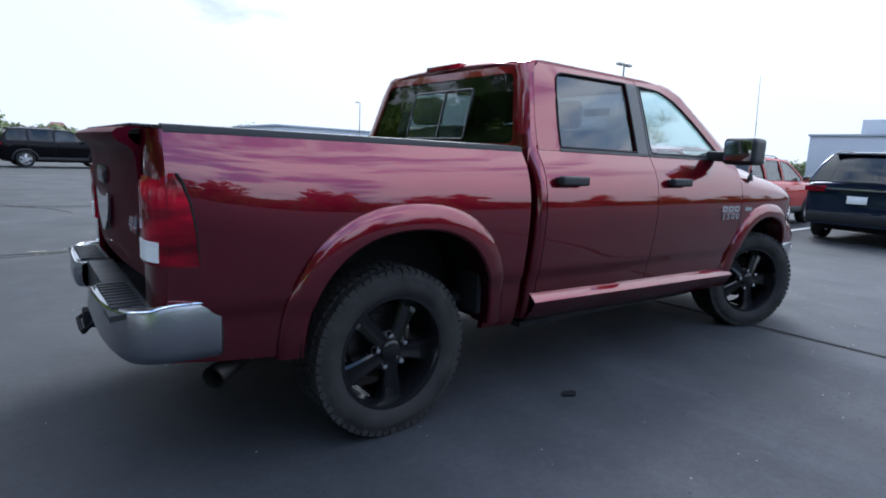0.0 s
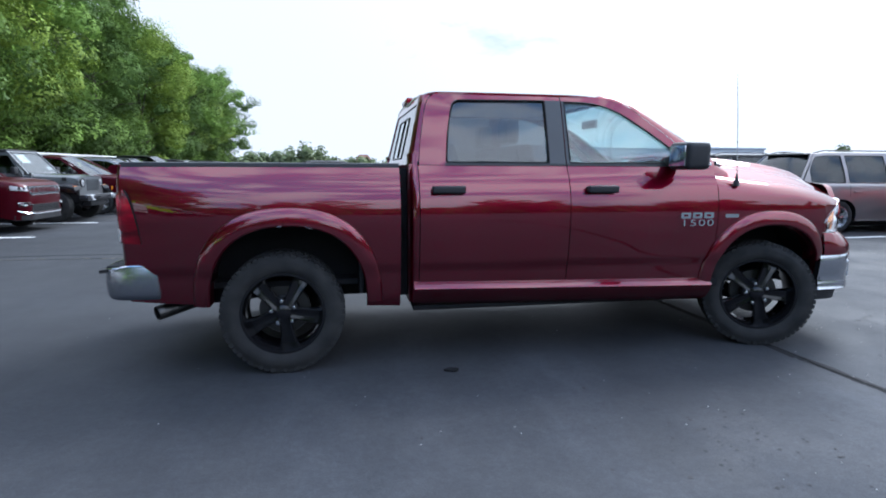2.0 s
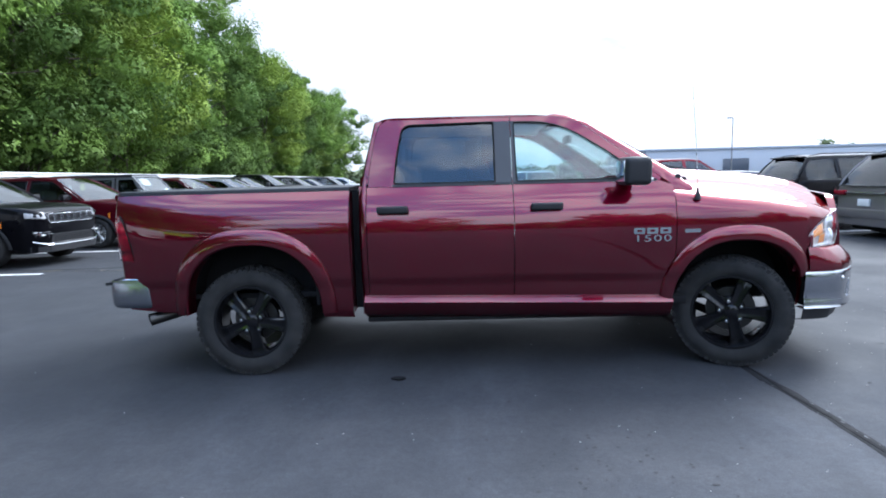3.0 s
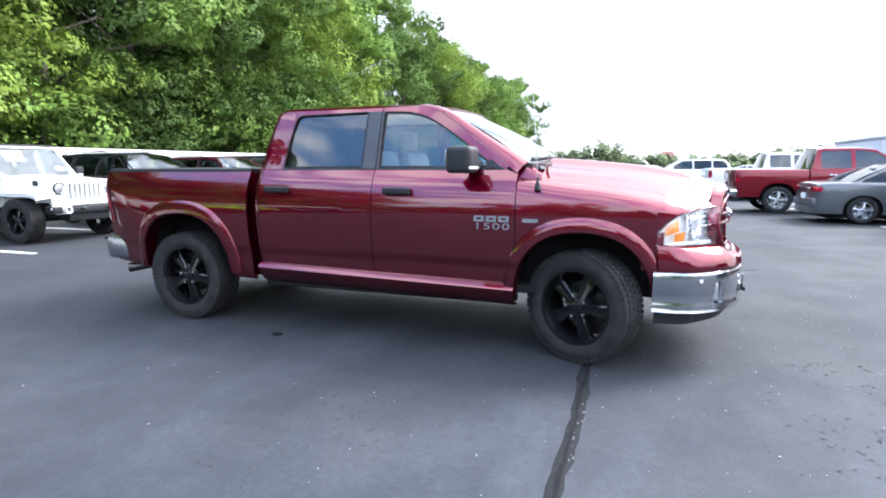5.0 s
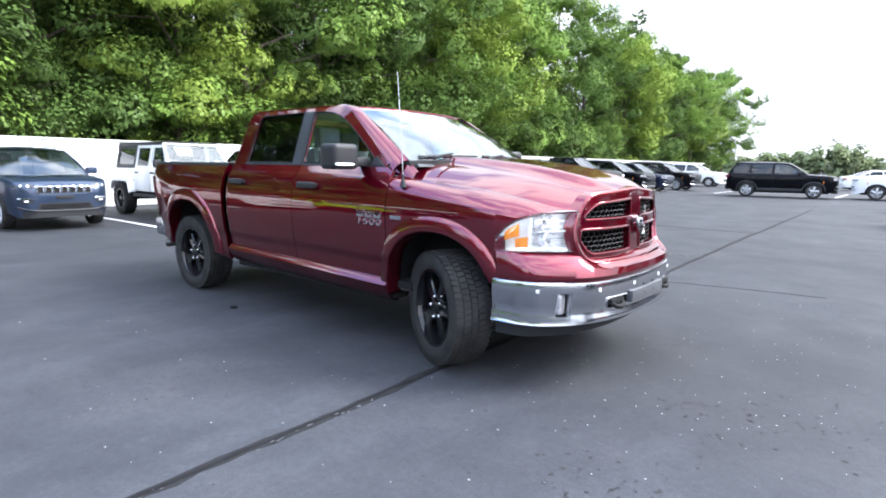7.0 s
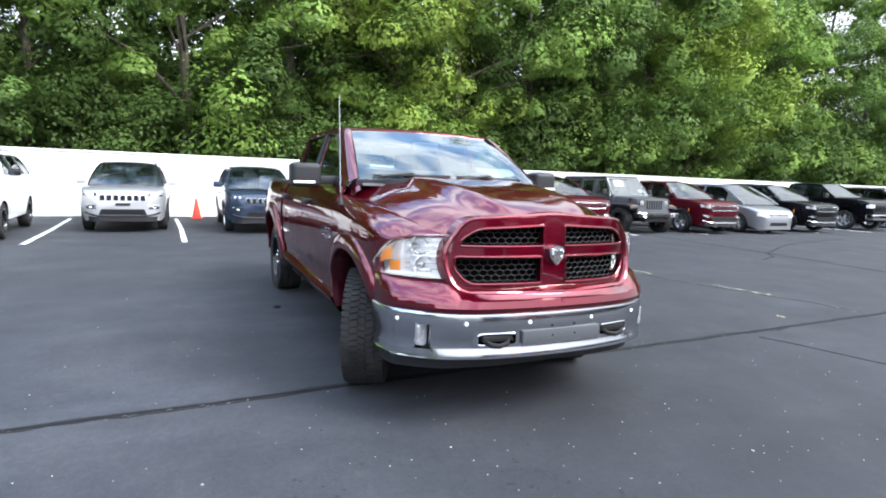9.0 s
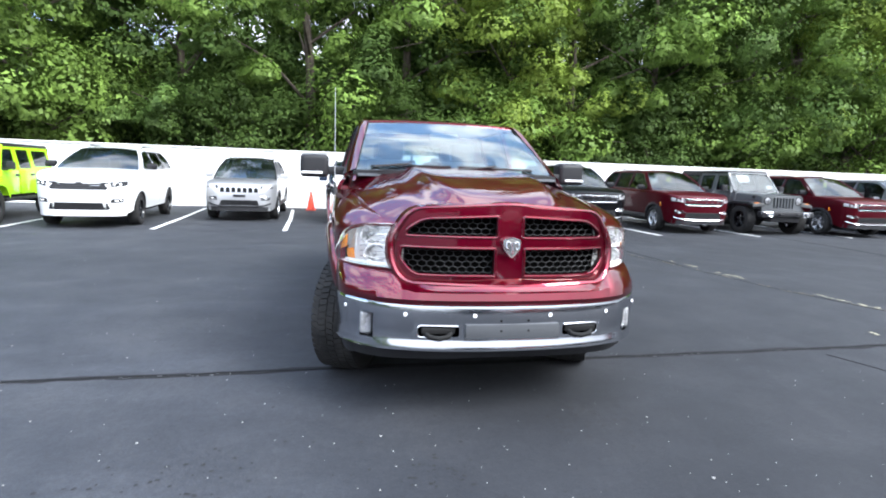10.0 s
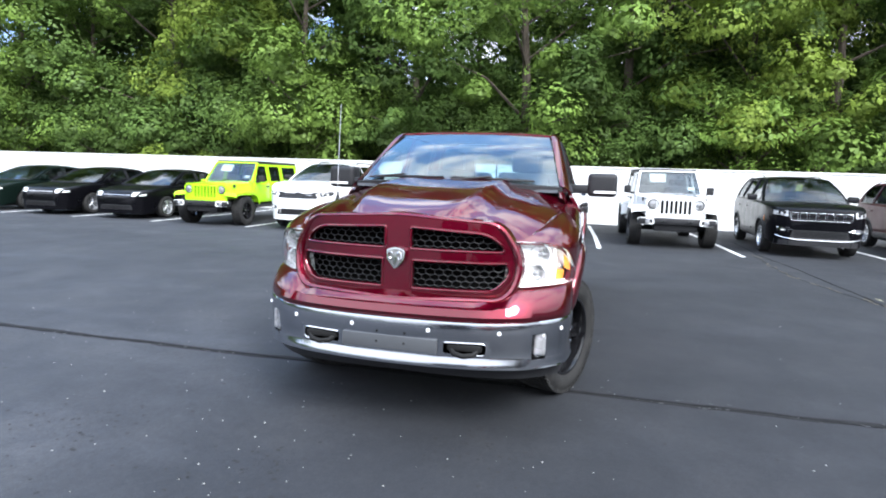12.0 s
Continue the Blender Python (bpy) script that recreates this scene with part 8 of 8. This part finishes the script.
def leaves_mesh(name, clumps, per, size, mat, seed):
    """Leaf clumps: each leaf is a small wedge. clumps: (centre, radius)."""
    r = np.random.RandomState(seed)
    base = 0
    all_v, all_f = [], []
    for c, rad in clumps:
        n = per
        d = r.normal(size=(n, 3))
        d /= np.linalg.norm(d, axis=1)[:, None]
        # a leafy spray: domed above, hollow and thin below, with a drooping rim
        d[:, 2] = np.where(d[:, 2] > -0.25, 0.82, 0.36) * d[:, 2]
        lean = r.normal(size=2) * 0.28
        d[:, 2] += d[:, 0] * lean[0] + d[:, 1] * lean[1]
        lobes = 1.0 + 0.22 * np.sin(3.0 * np.arctan2(d[:, 1], d[:, 0]) + r.rand() * 6.28) + 0.12 * np.sin(7.0 * np.arctan2(d[:, 1], d[:, 0]) + r.rand() * 6.28)
        p = np.array(c) + d * (rad * lobes * (0.70 + 0.36 * r.rand(n) ** 0.6))[:, None]
        # leaves hang and face outwards and up
        nrm = d * np.array([1.0, 1.0, 1.3]) + np.array([0, 0, 0.45]) + r.normal(size=(n, 3)) * 0.20
        nrm /= np.linalg.norm(nrm, axis=1)[:, None]
        a = np.cross(nrm, r.normal(size=(n, 3)))
        a /= np.linalg.norm(a, axis=1)[:, None]
        b = np.cross(nrm, a)
        s = size * (0.6 + 0.8 * r.rand(n))[:, None]
        v = np.stack([p - a * s, p + a * s * 0.6 + b * s * 0.52, p + a * s * 0.6 - b * s * 0.52], 1)
        all_v.append(v.reshape(-1, 3))
        k = np.arange(n) * 3 + base
        all_f.append(np.stack([k, k + 1, k + 2], 1))
        base += 3 * n
    me = bpy.data.meshes.new(name)
    me.from_pydata(np.concatenate(all_v).tolist(), [], np.concatenate(all_f).tolist())
    me.materials.append(mat)
    return me


def tree_kind(seed, height, spread, low, mat, clump_n=68, per=600, size=0.096):
    """A trunk-and-limbs mesh and a crown mesh for one kind of tree."""
    rg = random.Random(seed)
    bm = bmesh.new()
    lean = (rg.uniform(-0.6, 0.6), rg.uniform(-0.6, 0.6))
    trunk = [(lean[0] * (z / height) ** 2 + 0.08 * math.sin(z), lean[1] * (z / height) ** 2 + 0.08 * math.cos(1.3 * z), z) for z in span(0, height * 0.86, 10)]
    tube(trunk, [0.20 * (1 - 0.88 * i / 10) * height / 13 + 0.012 for i in range(11)], 9, bm)
    clumps = []
    limbs = 17
    for i in range(limbs):
        f = (i + rg.random() * 0.6) / limbs
        z0 = height * (0.10 + 0.72 * f)
        t0 = trunk[min(10, int(z0 / (height * 0.86) * 10))]
        a = i * 2.4 + rg.uniform(-0.5, 0.5)
        reach = spread * (0.55 + 0.55 * math.sin(math.pi * (0.16 + 0.78 * f))) * rg.uniform(0.7, 1.12)
        end = (t0[0] + reach * math.cos(a), t0[1] + reach * math.sin(a), z0 + reach * rg.uniform(0.2, 0.75))
        mid = ((t0[0] + end[0]) / 2, (t0[1] + end[1]) / 2, (z0 + end[2]) / 2 + 0.12 * reach)
        tube([(t0[0], t0[1], z0), mid, end], [0.075 * (1.15 - f), 0.045 * (1.1 - f * 0.6), 0.012], 6, bm)
        for k in range(clump_n // limbs):
            q = rg.uniform(0.52, 1.10)
            base = [(1 - q) * s0 + q * e0 for s0, e0 in zip((t0[0], t0[1], z0), end)]
            j = 0.22 * reach
            clumps.append(((base[0] + rg.gauss(0, j), base[1] + rg.gauss(0, j), max(low, base[2] + rg.gauss(0.1, j * 0.8))), rg.choice((0.6, 0.8, 0.95, 1.1, 1.25, 1.45))))
    for k in range(8):
        clumps.append(((trunk[-1][0] + rg.gauss(0, 0.5), trunk[-1][1] + rg.gauss(0, 0.5), height * 0.86 + rg.uniform(-0.6, 1.2)), rg.uniform(0.4, 0.7)))
    wood = finish(bm, "trunk", M_BARK)
    return wood, leaves_mesh("crown", clumps, per, size, mat, seed)


TREE_KINDS = [tree_kind(1, 13.5, 3.6, 1.2, M_LEAF[0]), tree_kind(2, 15.0, 3.9, 2.0, M_LEAF[0]), tree_kind(3, 12.0, 3.4, 0.8, M_LEAF[1]),
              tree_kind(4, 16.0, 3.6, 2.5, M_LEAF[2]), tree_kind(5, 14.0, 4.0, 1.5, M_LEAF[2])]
SHRUB_KINDS = [tree_kind(6, 5.0, 2.2, 0.4, M_LEAF[0], 34, 420, 0.082), tree_kind(7, 4.2, 2.0, 0.3, M_LEAF[2], 34, 420, 0.082), tree_kind(8, 4.8, 2.0, 0.3, M_LEAF[2], 34, 420, 0.082)]


def plant(kind, x, y, s, turn, name="tree", label="tall leafy deciduous tree behind the white wall", category="tree", group="trees behind the wall"):
    t = thing(name, label, category, Matrix.Translation((x, y, -0.05)) @ Matrix.Rotation(turn, 4, "Z") @ Matrix.Scale(s, 4), group)
    for nm, me in zip(("trunk", "crown"), kind):
        o = new(nm, me)
        o.parent = t
    return t


rng = random.Random(5)
y = -31.0
i = 0
while y < 90:
    far = max(0, (y - 45) / 40)
    order = (1, 4, 0, 3, 2, 0, 4, 1, 3, 2)
    plant(TREE_KINDS[order[i % 10]], -17.2 + rng.uniform(-1.2, 1.2), y, (1.07 - 0.12 * far) * rng.uniform(0.90, 1.1), rng.uniform(0, 6.28))
    # back row in deep green only: leaf colour darkens the gaps like shade
    if y < 30:
        plant(TREE_KINDS[3 + i % 2], -22.0 + rng.uniform(-1.5, 1.5), y + 1.9, 1.12 * rng.uniform(0.9, 1.1), rng.uniform(0, 6.28))
    y += rng.choice((2.9, 3.5, 4.2, 4.8, 5.2)) * (1 + 0.15 * far)
    i += 1
y = -29.0
i = 0
while y < 60:
    plant(SHRUB_KINDS[i % 3], -16.5 + rng.uniform(-0.4, 0.4), y, rng.uniform(0.85, 1.25), rng.uniform(0, 6.28), "shrub", "dense green undergrowth shrub behind the white wall", "shrub", "undergrowth behind the wall")
    y += rng.uniform(4.2, 7.6)
    i += 1

# second row in the deep green kind, shade above the wall put into colour
y = -28.0
while y < 60:
    plant(SHRUB_KINDS[1], -18.8 + rng.uniform(-0.8, 0.8), y, rng.uniform(1.1, 1.5), rng.uniform(0, 6.28), "shrub", "dense green undergrowth shrub behind the white wall", "shrub", "undergrowth behind the wall")
    y += rng.uniform(2.8, 3.8)
    i += 1

plant(SHRUB_KINDS[0], 75.0, 49.5, 1.75, 1.0, label="round leafy tree far across the lot", group="trees far across the lot")
plant(SHRUB_KINDS[0], 88.0, 66.0, 1.5, 2.0, label="round leafy tree far across the lot", group="trees far across the lot")

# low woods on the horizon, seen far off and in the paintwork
# greyer leaf colours with the distance haze mixed in
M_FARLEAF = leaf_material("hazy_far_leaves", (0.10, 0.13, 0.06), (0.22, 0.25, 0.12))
clumps = []
rg = random.Random(21)
def woods(x0, y0, x1, y1, n, h):
    for k in range(n):
        f = k / n
        hh = h * (0.40 + 0.75 * max(0.0, math.sin(f * 23.0 + x0)) ** 2 * (0.6 + 0.4 * math.sin(f * 71))) * rg.uniform(0.7, 1.15)
        x, yy = x0 + (x1 - x0) * f + rg.gauss(0, 2), y0 + (y1 - y0) * f + rg.gauss(0, 2)
        for j in range(int(hh / 1.1) + 1):
            clumps.append(((x + rg.gauss(0, 0.9), yy + rg.gauss(0, 0.9), 0.6 + j * 1.1), rg.uniform(0.9, 1.7)))
woods(-40, 125, 140, 130, 330, 6.0)
woods(140, 130, 150, -60, 240, 6.0)
woods(-48, 88, -36, 128, 90, 8.0)
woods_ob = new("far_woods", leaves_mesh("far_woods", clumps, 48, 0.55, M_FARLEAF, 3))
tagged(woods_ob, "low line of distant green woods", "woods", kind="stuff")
# filler behind the trees; shade of the gaps is put into its leaf colour
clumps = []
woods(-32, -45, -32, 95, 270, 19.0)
behind = new("inner_woods", leaves_mesh("inner_woods", clumps, 60, 0.45, leaf_material("gap_shade_leaves", (0.040, 0.062, 0.020), (0.066, 0.10, 0.030)), 8))
tagged(behind, "green woods behind the first trees, shade painted into their dark leaves", "woods", kind="stuff")

clumps = []
woods(-30, -52, 60, -58, 330, 12.5)
woods(60, -58, 150, -60, 90, 9.5)
woods(-60, -32, -30, -52, 60, 11.0)
south = new("south_woods", leaves_mesh("south_woods", clumps, 52, 0.5, M_LEAF[2], 6))
tagged(south, "dark green line of trees across the road", "woods", kind="stuff")

# far buildings
M_BLD = plain("pale_grey_metal_cladding", (0.42, 0.44, 0.47), 0.6)
M_ROOF = plain("grey_roofing", (0.30, 0.32, 0.35), 0.6)
M_WIN = plain("dark_window_band", (0.06, 0.07, 0.09), 0.2)
M_BRICKROOF = plain("rusty_red_roof", (0.16, 0.07, 0.05), 0.8)


def building(name, label, x0, x1, y0, y1, h, step=None, doors=()):
    b = thing(name, label, "building", Matrix.Identity(4))
    part("wall", box(x0, x1, y0, y1, 0, h, 0.05), M_BLD, b)
    part("roof", box(x0 - 0.2, x1 + 0.2, y0 - 0.2, y1 + 0.2, h, h + 0.35, 0.05), M_ROOF, b)
    if step:
        part("upper_storey", box(step[0], step[1], step[2], step[3], h + 0.3, h + step[4], 0.05), M_BLD, b)
    for (wx0, wx1, wy0, wy1, z0, z1) in doors:
        part("window", box(wx0, wx1, wy0, wy1, z0, z1, 0.02), M_WIN, b)
    return b


building("grey_showroom", "pale grey flat-roofed building far across the lot", 92, 125, 2, 31, 6.6, (96, 120, 14, 26, 2.6), [(91.9, 92.1, y0, y0 + 4.0, 0.5, 3.2) for y0 in (4, 10, 16, 22)])
building("metal_shed", "long pale metal building far behind the cars", 32, 75, 84, 104, 4.8, None, [(x0, x0 + 4, 83.9, 84.1, 0.3, 3.4) for x0 in (36, 44, 52, 60)])
hip = thing("red_roof_house", "distant house with a rusty red roof", "house", Matrix.Identity(4))
part("wall", box(6, 10, 156, 160, 0, 3.4, 0.05), M_BLD, hip)
part("roof", grid([[(5.6, 155.6, 3.4), (10.4, 155.6, 3.4)], [(6.8, 158, 5.2), (9.2, 158, 5.2)], [(5.6, 160.4, 3.4), (10.4, 160.4, 3.4)]]), M_BRICKROOF, hip)


def lamp_post(x, y, h, heads=2):
    t = thing("lot_lamp", "tall grey lamp post with flat heads", "street lamp", pose(x, y, 0), "lamp posts of the lot")
    part("pole", tube([(0, 0, 0.7), (0, 0, h)], [0.075, 0.05], 10), M_STEEL, t)
    part("base", lathe([(0.0, 0.8), (0.28, 0.8), (0.30, 0.75), (0.30, 0.0)], 18, axis="z"), plain("pale_concrete", (0.45, 0.44, 0.42), 0.9), t)
    for s in (-1, 1)[:heads]:
        part("lamp_head", box(min(0.1 * s, 0.6 * s), max(0.1 * s, 0.6 * s), -0.14, 0.14, h - 0.05, h + 0.08, 0.03), M_STEEL, t)
    return t


lamp_post(27.0, 17.4, 6.95)
lamp_post(33.5, 60.0, 7.4, 1)
